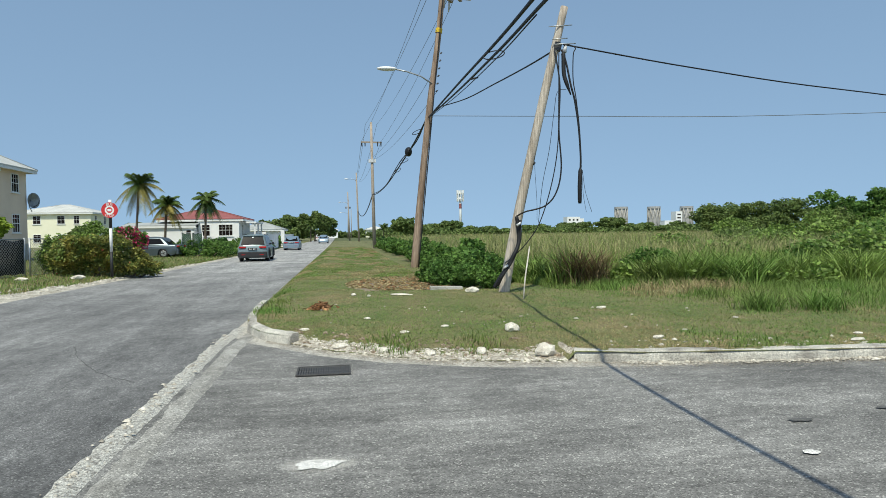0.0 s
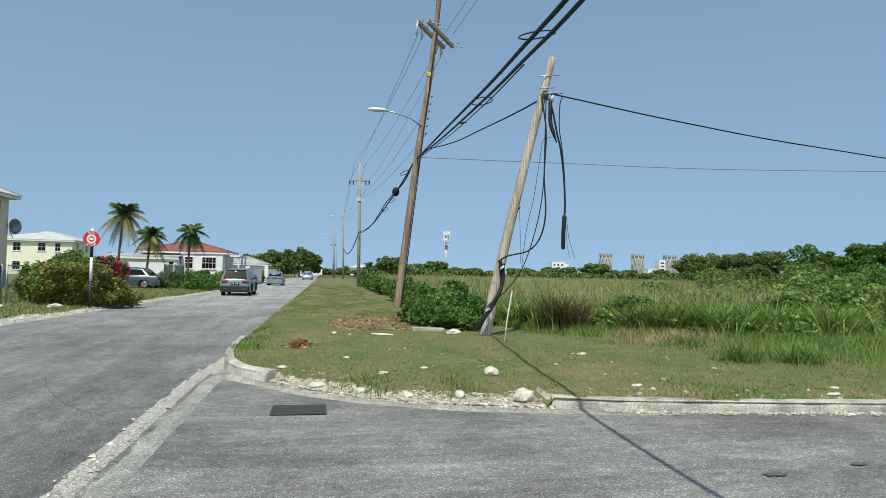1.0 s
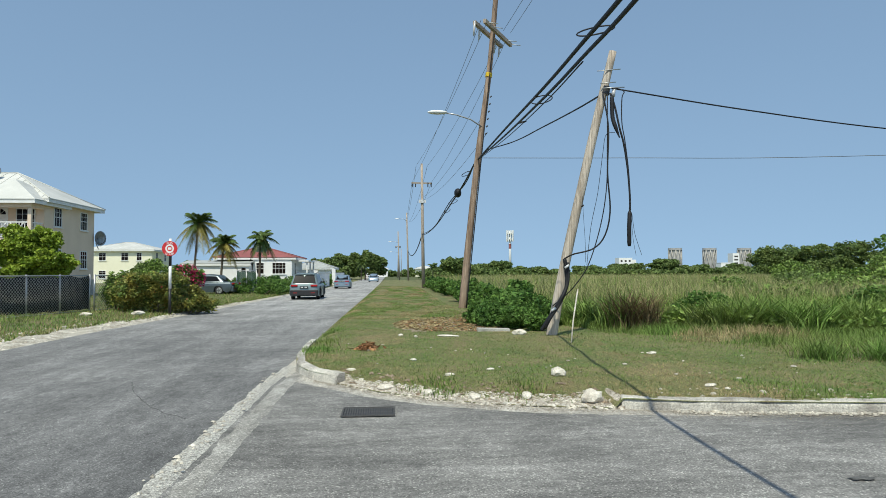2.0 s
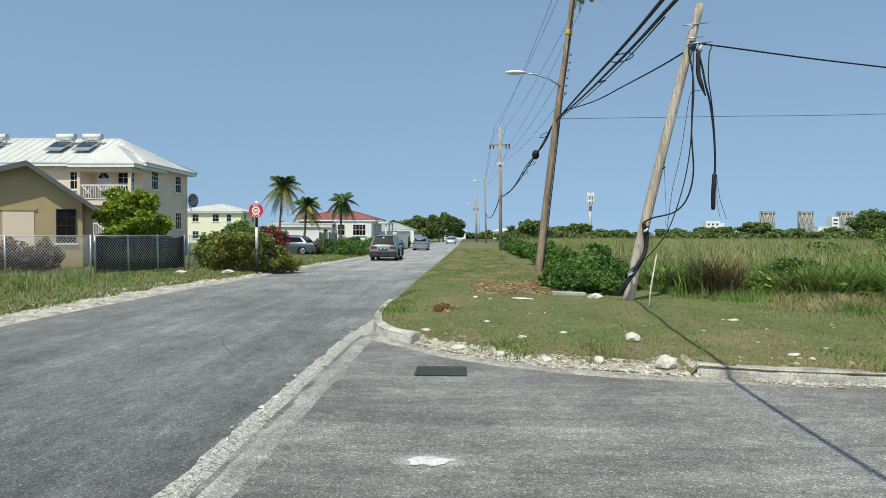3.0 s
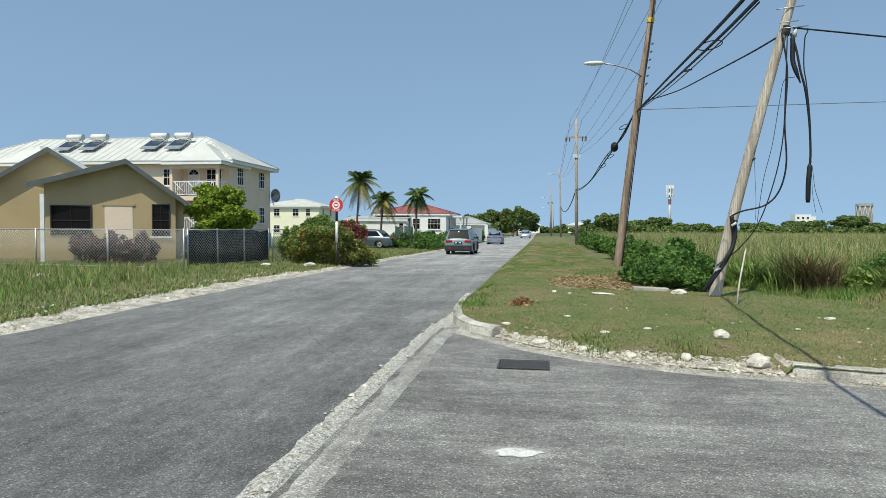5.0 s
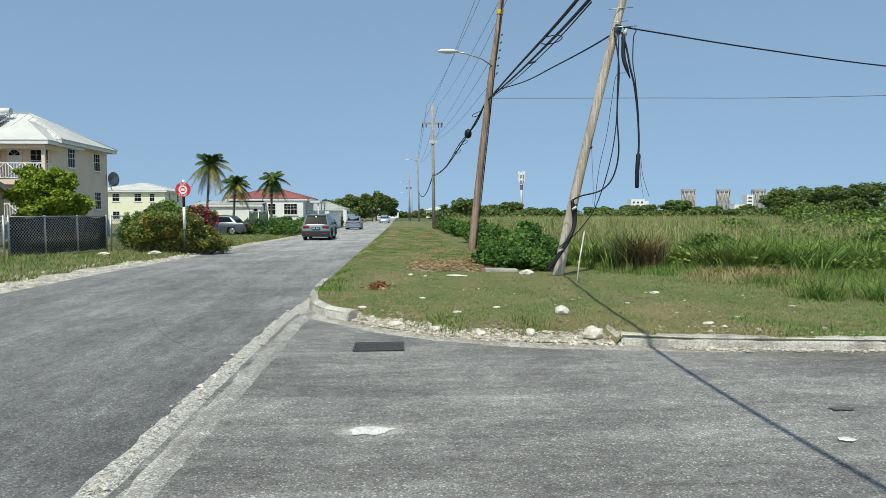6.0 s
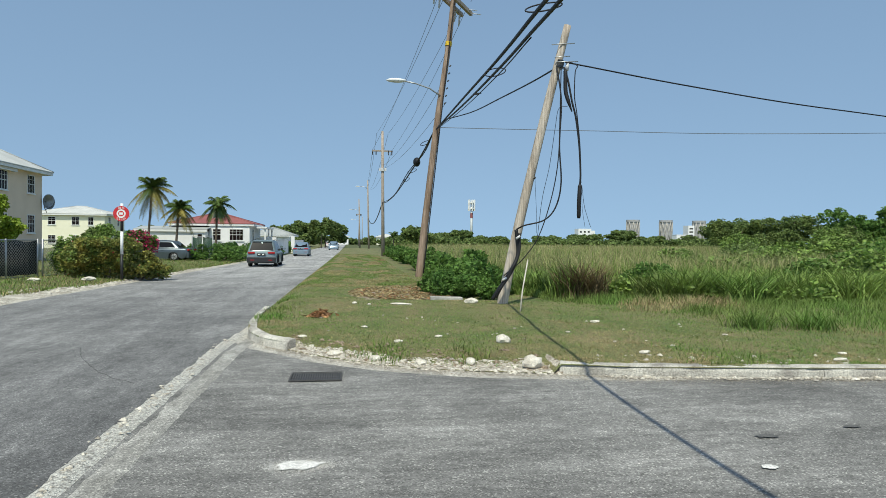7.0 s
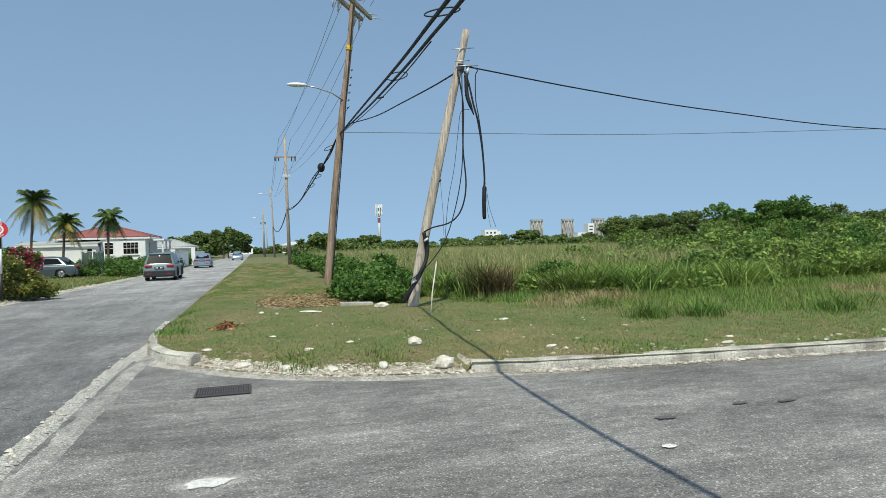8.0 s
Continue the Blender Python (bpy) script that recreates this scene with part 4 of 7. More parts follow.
# dry leaves and twigs on the bare soil
rng = np.random.default_rng(43)
n = 2600
a, q = rng.uniform(0, 6.283, n), rng.random(n) ** 0.5
c = np.stack([1.6 + 1.55 * q * np.cos(a), 19.4 + 2.4 * q * np.sin(a), np.zeros(n)], 1)
c[:, 2] = [verge_z(*p[:2]) + 0.025 for p in c]
v, f = leaf_cloud(rng, c, 0.035, 0.15, 3.2)
tagged(quick("leaf_litter", v, f, M["blade_dry"]), "dry leaves and twigs on bare soil", "leaf litter", kind="stuff")
pick = rng.random(n) < 0.3
v, f = leaf_cloud(rng, c[pick] + [0.02, 0.02, 0.005], 0.03, 0.15, 3.5)
tagged(quick("leaf_litter", v, f, M["dead_leaf"]), "brown dead leaves on bare soil", "leaf litter", kind="stuff")

# heap of dead leaves
rng = np.random.default_rng(41)
n = 240
c = np.stack([rng.normal(-0.52, 0.10, n), rng.normal(14.0, 0.09, n), np.zeros(n)], 1)
c[:, 2] = [verge_z(*p[:2]) + 0.02 + 0.15 * max(0, 1 - (abs(p[0] + 0.52) + abs(p[1] - 14)) / 0.32) * rng.random() for p in c]
v, f = leaf_cloud(rng, c, 0.045, 0.5, 3.0)
tagged(quick("dead_leaf_heap", v, f, M["dead_leaf"]), "small heap of dead brown leaves on the grass", "leaf litter", kind="stuff")


# ---- bushes and trees ----
def leafy(name, blobs, density, size, material, label, category, seed, flat=0.6, group="", trunk=None, extra=(), kind=""):
    """A bush or tree: stems or a trunk with limbs, and a crown of many small leaves in tufts."""
    rng = np.random.default_rng(seed)
    x0, y0 = blobs[0][0], blobs[0][1]
    base = empty(name, (x0, y0, 0.1) if trunk is None else trunk[0])
    o = np.array(base.matrix_basis.translation)
    full = ragged(rng, [(x, y, z, rx * 0.88, ry * 0.88, rz * 0.88) for x, y, z, rx, ry, rz in blobs])
    v, f = leaf_cloud(rng, clump_points(rng, full, density * 0.72) - o, size, flat)
    quick("crown", v, f, material, base)
    for m, share, s in extra:
        p = clump_points(rng, blobs, density * share, 0.85) - o
        v, f = leaf_cloud(rng, p, s, flat, 1.1)
        quick("blossom", v, f, m, base, "scattered blossom")
    runs = []
    top = Vector(blobs[0][:3]) if trunk is None else Vector(trunk[1])
    foot = Vector(o) - Vector((0, 0, 0.15))
    r = (0.05 if trunk is None else trunk[2])
    for b in blobs[:14]:
        c = Vector(b[:3])
        if trunk is None:
            foot_b = Vector((c.x + (x0 - c.x) * 0.25, c.y + (y0 - c.y) * 0.25, 0.0))
            runs.append(([foot_b - Vector(o), (foot_b + c) / 2 + Vector((0.08, 0.05, 0)) - Vector(o), c - Vector(o)], [r, r * 0.7, r * 0.25]))
        else:
            runs.append(([top - Vector(o), (top + c) / 2 + Vector((0, 0, 0.12)) - Vector(o), c + Vector((0, 0, b[5] * 0.4)) - Vector(o)], [r * 0.6, r * 0.4, r * 0.12]))
    if trunk is not None:
        tube("trunk", [foot - Vector(o), (foot + top) / 2 + Vector((r * 0.6, 0, 0)) - Vector(o), top - Vector(o)], [r * 1.15, r * 0.85, r * 0.65], M["bark"], base)
    tagged(tubes("limbs", runs, M["bark"], base), kind="stuff")
    return tagged(base, label, category, group, kind)


leafy("shrub", [(3.35, 18.2, 0.5, 0.65, 0.7, 0.38), (2.75, 18.6, 0.5, 0.55, 0.7, 0.42), (3.2, 19.2, 0.55, 0.75, 0.7, 0.38), (3.75, 17.3, 0.42, 0.3, 0.35, 0.28), (3.0, 20.2, 0.6, 0.6, 0.8, 0.42), (2.5, 19.6, 0.45, 0.4, 0.6, 0.35), (4.2, 18.4, 0.6, 0.6, 0.5, 0.42)],
      6200, 0.052, M["leaf"], "dense dark green shrub beside the leaning pole", "shrub", 51, 0.9)
scrub = []
rnd = random.Random(5)
for k in range(26):
    y = 20.5 + k * 1.9
    scrub.append((3.6 + 0.012 * y + rnd.uniform(-0.3, 0.4), y, 0.5 + rnd.uniform(0, 0.2), 0.75, 1.2, 0.45 + rnd.uniform(0, 0.3)))
leafy("shrub_row", scrub, 900, 0.10, M["leaf"], "row of green scrub along the verge", "scrub", 52, kind="stuff")
green = []
for k in range(95):
    x = rnd.uniform(13, 46)
    y = field_front(x) + rnd.uniform(0.5, 12)
    green.append((x, y, 0.65, rnd.uniform(0.6, 1.5), rnd.uniform(0.6, 1.3), rnd.uniform(0.5, 1.05)))
for k in range(46):
    x = rnd.uniform(7.5, 30)
    green.append((x, field_front(x) + rnd.uniform(-0.3, 1.6), 0.42, rnd.uniform(0.35, 0.8), rnd.uniform(0.3, 0.7), rnd.uniform(0.22, 0.45)))
leafy("field_scrub", green, 390, 0.092, M["leaf_mid"], "light green scrub standing in the tall grass", "scrub", 53, kind="stuff")
dark = [(17.5, 21, 0.8, 0.7, 0.6, 0.8), (24, 22, 0.8, 0.8, 0.8, 0.9), (21, 24, 0.9, 1.2, 1, 1.0), (28, 25, 1.0, 1.4, 1.2, 1.2), (34, 27, 1.1, 1.6, 1.2, 1.3),
        (31, 33, 1.2, 2, 1.4, 1.5), (38, 34, 1.3, 2, 1.6, 1.6), (9.0, 18.9, 0.7, 0.9, 0.6, 0.4), (14.0, 19.0, 0.7, 0.9, 0.6, 0.45)]
leafy("field_scrub", dark, 800, 0.08, M["leaf"], "dark green scrub standing in the tall grass", "scrub", 54, kind="stuff")

rise = []
for k in range(60):
    y = rnd.uniform(27, 47)
    x = rnd.uniform(0.50, 1.05) * y + 4
    h = 0.55 + 0.035 * (y - 27) + 0.9 * max(0.0, x / y - 0.62) + rnd.uniform(-0.2, 0.35)
    rise.append((x, y, h, rnd.uniform(0.8, 1.8), rnd.uniform(0.8, 1.4), h * rnd.uniform(0.75, 1.05)))
leafy("field_scrub", rise[::2], 330, 0.11, M["leaf_dark"], "olive green scrub rising towards the trees", "scrub", 55, kind="stuff")
leafy("field_scrub", rise[1::2], 330, 0.11, M["leaf_mid"], "light green scrub rising towards the trees", "scrub", 56, kind="stuff")

TREES = [(39.5, 63, 4.4, 3.0), (43, 60, 4.6, 3.2), (46.5, 57, 4.5, 3.0), (39.5, 46, 4.7, 2.7), (42.5, 45, 5.0, 3.0), (46.5, 46, 4.2, 2.6), (52, 46, 4.3, 2.8), (57, 44, 4.5, 3.0), (42, 68, 4.2, 2.6), (49.5, 52, 4.4, 3.0), (62, 47, 4.9, 3.2)]
for i, (x, y, h, r) in enumerate(TREES):
    rnd = random.Random(100 + i)
    blobs = [(x + rnd.uniform(-0.8, 0.8) * r, y + rnd.uniform(-0.5, 0.5) * r, h * rnd.uniform(0.35, 0.84), r * rnd.uniform(0.25, 0.55), r * rnd.uniform(0.25, 0.55), h * rnd.uniform(0.10, 0.24)) for _ in range(15)]
    leafy("tree", blobs, 240, 0.145, M["leaf" if i in (4, 3) else "leaf_dark"], "spreading green broadleaf tree behind the field", "tree", 200 + i, 0.5, "trees behind the field",
          trunk=((x, y, 0.0), (x + 0.2, y, h * 0.42), 0.16))
FAR = [(12.5, 118, 4.9, 2.8), (27, 150, 4.6, 3.6), (23, 165, 4.2, 3.4), (33, 175, 3.4, 4), (45, 185, 3.6, 4), (58, 190, 3.6, 4), (72, 195, 4.5, 5), (84, 195, 6.2, 6.0), (97, 200, 4.2, 6), (112, 205, 4.4, 6), (126, 205, 3.8, 6), (17, 200, 3.4, 4), (65, 210, 3.6, 6), (-13.5, 150, 6.3, 4.2), (-11.3, 138, 5.6, 3.6), (-9.8, 155, 6.0, 3.4), (-5.2, 150, 6.8, 3.6), (-3.0, 160, 5.8, 2.6), (-32, 90, 3.4, 2.0)]
for i, (x, y, h, r) in enumerate(FAR):
    rnd = random.Random(300 + i)
    blobs = [(x + rnd.uniform(-0.7, 0.7) * r, y + rnd.uniform(-0.5, 0.5) * r, h * rnd.uniform(0.3, 0.78), r * rnd.uniform(0.35, 0.6), r * rnd.uniform(0.35, 0.6), h * rnd.uniform(0.16, 0.26)) for _ in range(9)]
    leafy("tree", blobs, 130, 0.34, M["leaf_dark"], "distant dark green tree on the skyline", "tree", 400 + i, 0.5, "distant trees", trunk=((x, y, -0.1), (x, y, h * 0.4), 0.18))
rnd = random.Random(77)
hedge = [(8 + k * 3.1 + rnd.uniform(-1, 1), 145 + k * 1.2 + rnd.uniform(-8, 8), 1.0, rnd.uniform(1.2, 3.4), 2, rnd.uniform(0.7, 1.9)) for k in np.linspace(0, 58, 120)]
leafy("far_woods", hedge, 42, 0.46, M["leaf_dark"], "low dark green woods along the skyline", "woods", 78, kind="stuff")

rnd = random.Random(79)
hedge = [(x + rnd.uniform(-1, 1), 268 + rnd.uniform(-10, 14), 0.9, rnd.uniform(1.5, 3.5), 2, rnd.uniform(1.0, 2.6)) for x in np.linspace(-70, 22, 52)]
leafy("far_woods", hedge, 60, 0.45, M["leaf_dark"], "dark green woods where the road ends", "woods", 80, kind="stuff")
leafy("flowering_bush", [(-9.9, 28.9, 0.95, 1.3, 1.0, 0.92), (-10.85, 28.8, 0.88, 0.85, 0.9, 0.88), (-8.9, 28.9, 0.78, 0.9, 0.9, 0.74), (-8.15, 29.1, 0.5, 0.6, 0.8, 0.5), (-9.6, 28.5, 1.30, 1.1, 0.8, 0.5), (-7.75, 29.3, 0.34, 0.4, 0.6, 0.34)],
      1900, 0.065, M["leaf_red"], "rounded hibiscus bush with bronze leaves and red blossom", "bush", 61, extra=((M["blossom_red"], 0.003, 0.07),))
leafy("bougainvillea", [(-9.0, 30.3, 1.75, 0.55, 0.5, 0.4), (-8.6, 30.4, 1.5, 0.45, 0.5, 0.4)], 1300, 0.075, M["leaf"], "bougainvillea with bright pink blossom behind the bush", "bush", 62,
      extra=((M["blossom_pink"], 0.45, 0.08),))
leafy("vine", [(-11.4, 30.2, 1.25, 0.9, 0.7, 0.7), (-10.3, 30.8, 1.5, 1.1, 0.6, 0.75), (-12.0, 29.9, 0.9, 0.5, 0.5, 0.8)], 1500, 0.075, M["leaf_mid"], "green vine growing over the fence end", "vine", 63)
rnd = random.Random(23)
lime = [(-16.0 + 1.55 * math.cos(a) * q, 31.1 + 1.0 * math.sin(a) * q, 1.5 + 2.1 * h, rnd.uniform(0.4, 0.75), rnd.uniform(0.35, 0.6), rnd.uniform(0.3, 0.55))
        for a, q, h in ((rnd.uniform(0, 6.28), rnd.random() ** 0.5, rnd.random()) for _ in range(40)) if q < 1.15 - 0.55 * h]
leafy("small_tree", lime,
      1500, 0.10, M["leaf_light"], "small lime-green garden tree behind the fence", "tree", 64, trunk=((-15.9, 31.2, 0.1), (-15.9, 31.2, 1.4), 0.07))
leafy("croton_bush", [(-19.6, 26.2, 0.85, 0.8, 0.5, 0.75), (-18.2, 26.3, 0.8, 0.7, 0.5, 0.75), (-17.0, 26.4, 0.75, 0.6, 0.5, 0.65), (-18.9, 26.2, 0.6, 0.6, 0.4, 0.5), (-17.6, 26.3, 0.6, 0.6, 0.4, 0.5)], 800, 0.11, M["croton"], "dark red croton bushes before the bungalow", "bush", 65)
rnd = random.Random(6)
weeds = [(left_x(y) - rnd.uniform(1.0, 4.4), y, 0.45, rnd.uniform(0.6, 1.2), rnd.uniform(0.8, 1.5), rnd.uniform(0.5, 1.0)) for y in np.linspace(50, 98, 84)]
leafy("weed_bank", weeds, 280, 0.12, M["leaf"], "green weeds on the bank across the road", "weeds", 66, kind="stuff")

# ---- poles and cables ----
def smooth_path(points, n=8):
    """A smooth curve through the given points."""
    p = [Vector(q) for q in points]
    p = [p[0] * 2 - p[1]] + p + [p[-1] * 2 - p[-2]]
    out = []
    for i in range(1, len(p) - 2):
        for k in range(n):
            t = k / n
            a, b, c, d = p[i - 1], p[i], p[i + 1], p[i + 2]
            out.append(0.5 * (2 * b + (c - a) * t + (2 * a - 5 * b + 4 * c - d) * t * t + (3 * b - a - 3 * c + d) * t ** 3))
    out.append(p[-2])
    return out


def cable(points, r, material, label, name="cable", n=8, category="cable", group="", sides=8):
    return tagged(tube(name, smooth_path(points, n), r, material, sides=sides), label, category, group)


def pole_shaft(base, points, r0, r1, material, split=0.012):
    """A round timber shaft with a slightly uneven, checked surface."""
    o = Vector(points[0])
    pts = smooth_path([Vector(p) - o for p in points], 10)
    v, f = tube_data(pts, [r0 + (r1 - r0) * i / (len(pts) - 1) for i in range(len(pts))], 20)
    for i, q in enumerate(v):
        ring, k = divmod(i, 20)
        c = pts[min(ring, len(pts) - 1)]
        q += (q - c).normalized() * (split * noise.noise((k * 1.3, ring * 0.12, 3)) - (0.008 if k in (4, 11, 17) else 0))
    return mesh_ob("shaft", v, f, material, base, smooth=True)


lean = empty("leaning_utility_pole", (3.72, 15.95, -0.3))
LB = Vector((3.72, 15.95, -0.3))
pole_shaft(lean, [LB, (4.06, 15.85, 1.6), (4.62, 15.7, 4.2), (5.26, 15.52, 7.0)], 0.135, 0.092, M["pole_wood"])
v, f = tube_data([Vector(p) - LB for p in ((5.06, 15.58, 5.98), (5.10, 15.57, 6.16))], 0.112, 14)
mesh_ob("clamp_band", v, f, M["dark_steel"], lean, "rusty steel clamp band")
for i, (a, b) in enumerate((((4.85, 15.45, 6.5), (5.42, 15.45, 6.56)), ((4.95, 15.42, 6.08), (5.50, 15.42, 6.12)), ((4.92, 15.43, 6.2), (5.3, 15.43, 6.24)))):
    tube("bolt", [Vector(a) - LB, Vector(b) - LB], 0.012, M["steel"], lean, "galvanised bolt", 6)
tube("insulator", [Vector(p) - LB for p in ((5.22, 15.44, 5.9), (5.25, 15.44, 6.06))], [0.05, 0.04], M["porcelain"], lean, "white porcelain insulator")
v, f = tube_data([Vector(p) - LB for p in ((4.48, 15.6, 3.28), (4.5, 15.52, 3.31))], 0.02, 6)
mesh_ob("step_bolt", v, f, M["dark_steel"], lean)
tagged(lean, "weathered wooden utility pole leaning over the verge", "utility pole")

# cables on the leaning pole
CL = "black telephone cable hanging from the leaning pole"
cable([(4.98, 15.45, 5.99), (5.07, 15.35, 5.13), (5.02, 15.30, 4.08), (5.07, 15.30, 3.18), (4.96, 15.35, 2.60), (4.69, 15.40, 2.28), (4.24, 15.50, 2.15), (4.06, 15.62, 2.05)], 0.018, M["cable"], CL, group="hanging cables")
cable([(5.09, 15.45, 5.95), (5.04, 15.35, 4.74), (4.99, 15.30, 3.70), (4.83, 15.30, 2.79), (4.53, 15.30, 1.89), (4.19, 15.40, 1.36), (3.91, 15.60, 1.06), (3.80, 15.75, 0.93)], 0.012, M["cable"], CL, group="hanging cables")
cable([(5.14, 15.40, 5.96), (5.23, 15.35, 5.64), (5.32, 15.30, 5.12), (5.42, 15.30, 4.73), (5.51, 15.30, 4.09), (5.55, 15.30, 3.44), (5.54, 15.30, 3.10)], 0.023, M["cable"], CL, group="hanging cables")
cable([(5.26, 15.35, 6.08), (5.44, 15.30, 5.98), (5.39, 15.30, 5.82), (5.38, 15.30, 5.25), (5.45, 15.30, 4.79), (5.54, 15.32, 4.03), (5.57, 15.32, 3.18)], 0.012, M["cable"], CL, group="hanging cables")
cable([(5.23, 15.35, 5.02), (5.01, 15.35, 4.95), (4.94, 15.40, 4.49), (4.81, 15.40, 3.58), (4.64, 15.40, 2.80), (4.53, 15.40, 1.89)], 0.006, M["cable"], "thin black wire hanging beside the pole", "thin_wire", group="hanging wires")
cable([(4.50, 15.60, 3.54), (4.53, 15.60, 2.95), (4.56, 15.60, 2.42), (4.56, 15.60, 1.96)], 0.004, M["cable"], "thin black wire hanging beside the pole", "thin_wire", group="hanging wires")
cable([(5.59, 15.30, 3.12), (5.65, 15.30, 2.66), (5.73, 15.30, 2.38), (5.82, 15.30, 2.12)], 0.005, M["cable"], "thin black wire hanging beside the pole", "thin_wire", group="hanging wires")
cable([(5.58, 15.30, 3.05), (5.61, 15.30, 2.53), (5.68, 15.30, 2.12)], 0.004, M["cable"], "thin black wire hanging beside the pole", "thin_wire", group="hanging wires")
tagged(tube("cable_splice", [(5.54, 15.30, 3.16), (5.54, 15.30, 3.10), (5.52, 15.30, 2.73), (5.52, 15.30, 2.40), (5.52, 15.30, 2.33)], [0.025, 0.05, 0.05, 0.048, 0.035], M["cable"], sides=12), "black cylindrical splice case hanging on a cable", "cable splice")
tagged(tube("cable_splice", smooth_path([(5.17, 15.38, 5.88), (5.17, 15.36, 5.77), (5.17, 15.34, 5.38), (5.23, 15.30, 5.12), (5.32, 15.30, 4.88)], 4), [0.025] + [0.048] * 11 + [0.044, 0.036, 0.028, 0.02, 0.015], M["cable"], sides=10), "tapered black splice case below the clamp", "cable splice")
cable([(4.06, 15.62, 2.05), (4.11, 15.60, 1.62), (4.07, 15.55, 1.36), (3.95, 15.50, 1.13), (3.78, 15.55, 0.83), (3.63, 15.60, 0.59), (3.50, 15.65, 0.36)], 0.045, M["cable"], "burnt black cable bundle bound to the pole foot", "cable_bundle")
cable([(4.14, 15.60, 1.96), (4.12, 15.55, 1.49), (3.93, 15.50, 1.03), (3.69, 15.50, 0.67), (3.58, 15.60, 0.41)], 0.03, M["cable"], "burnt black cable bundle bound to the pole foot", "cable_bundle")
for q in ((3.75, 15.48, 0.86), (4.08, 15.50, 1.86)):
    tagged(tube("cable_tie", [Vector(q) + Vector((-0.045, 0, -0.03)), Vector(q) + Vector((0.05, 0, 0.035))], 0.028, M["porcelain"], sides=8), "pale tape binding a cable bundle", "cable tie", "cable ties")
tagged(tube("guy_stake", [Vector((3.83, 14.30, 0.27)) - Vector((0, 0, 0.08)), (3.93, 14.50, 0.65), (4.16, 14.90, 1.34)], 0.016, M["stone"], sides=8), "thin pale guy guard rod in the grass", "guy rod")

cable([(5.03, 15.50, 5.99), (5.05, 18.00, 6.20), (4.96, 21.50, 6.49), (4.71, 25.00, 6.72), (4.02, 27.80, 6.90)], 0.021, M["cable"], "black cable tied between two poles", group="overhead cables", n=6)
cable([(5.18, 15.4, 6.08), (9, 16.2, 5.82), (14, 17.3, 5.63), (23.1, 19.3, 5.62), (40, 23, 6.5)], 0.018, M["cable"], "black cable running off across the field", group="overhead cables", n=6)
cable([(3.8, 28, 6.6), (10, 27.7, 6.62), (20, 27.2, 6.72), (45, 26, 7.6)], 0.013, M["wire"], "thin grey wire crossing the field", group="overhead cables", n=6)

# the two heavy cables overhead
heavy = [(3.72, 27.9, 6.53), (3.37, 19.5, 5.98), (2.85, 12.5, 5.24), (2.53, 9.0, 4.85), (2.33, 6.5, 4.62), (2.10, 2.6, 4.50), (2.05, -3, 4.75), (1.6, -22, 6.6)]
cable(heavy, 0.030, M["cable"], "heavy black cable slung between poles", group="overhead cables")
cable([(x + 0.030 * min(1, (28 - y) / 9), y + 0.10 * min(1, (28 - y) / 9), z - 0.165 * min(1, (28 - y) / 9)) for x, y, z in heavy], 0.026, M["cable"], "heavy black cable slung between poles", group="overhead cables")
cable([(x + 0.053 * k, y + 0.177 * k, z - 0.295 * k) for (x, y, z), k in zip(heavy[:4], (0.1, 0.85, 0.85, 0.74))], 0.011, M["cable"], "thinner black cable lashed under the heavy one", group="overhead cables")
for c, w, h in ((Vector((3.01, 13.40, 5.24)), 0.22, 0.10), (Vector((2.68, 8.9, 4.98)), 0.26, 0.08), (Vector((3.06, 15.60, 5.28)), 0.10, 0.03)):
    ring = [c + Vector((w * math.cos(a), 0.1 * math.sin(a), h * math.sin(a) + 0.25 * w * math.cos(a))) for a in np.linspace(0, 6.28, 22)]
    tagged(tube("cable_loop", ring, 0.011, M["cable"], sides=6), "spare loop of black cable on the line", "cable loop", "cable loops")

# the tall pole
TB = Vector((2.97, 28, -0.3))
tall = empty("utility_pole", TB)
pole_shaft(tall, [TB, (3.32, 28, 3), (3.72, 28, 6.53), (4.22, 28, 10.2), (4.62, 28, 14.4)], 0.165, 0.105, M["pole_brown"])
v, f = tube_data([Vector((4.20, 28, 10.08)) - TB, Vector((4.225, 28, 10.26)) - TB], 0.145, 16)
mesh_ob("yellow_band", v, f, M["yellow"], tall, "yellow marker band")


def beam(name, a, b, w, h, material, parent, label=""):
    a, b = Vector(a), Vector(b)
    d = (b - a).normalized()
    s = d.cross(Vector((0, 0, 1))).normalized()
    u = s.cross(d)
    vs = [p + s * i * w / 2 + u * j * h / 2 for p in (a, b) for i, j in ((-1, -1), (1, -1), (1, 1), (-1, 1))]
    return mesh_ob(name, vs, [(0, 3, 2, 1), (4, 5, 6, 7), (0, 1, 5, 4), (1, 2, 6, 5), (2, 3, 7, 6), (3, 0, 4, 7)], material, parent, label)


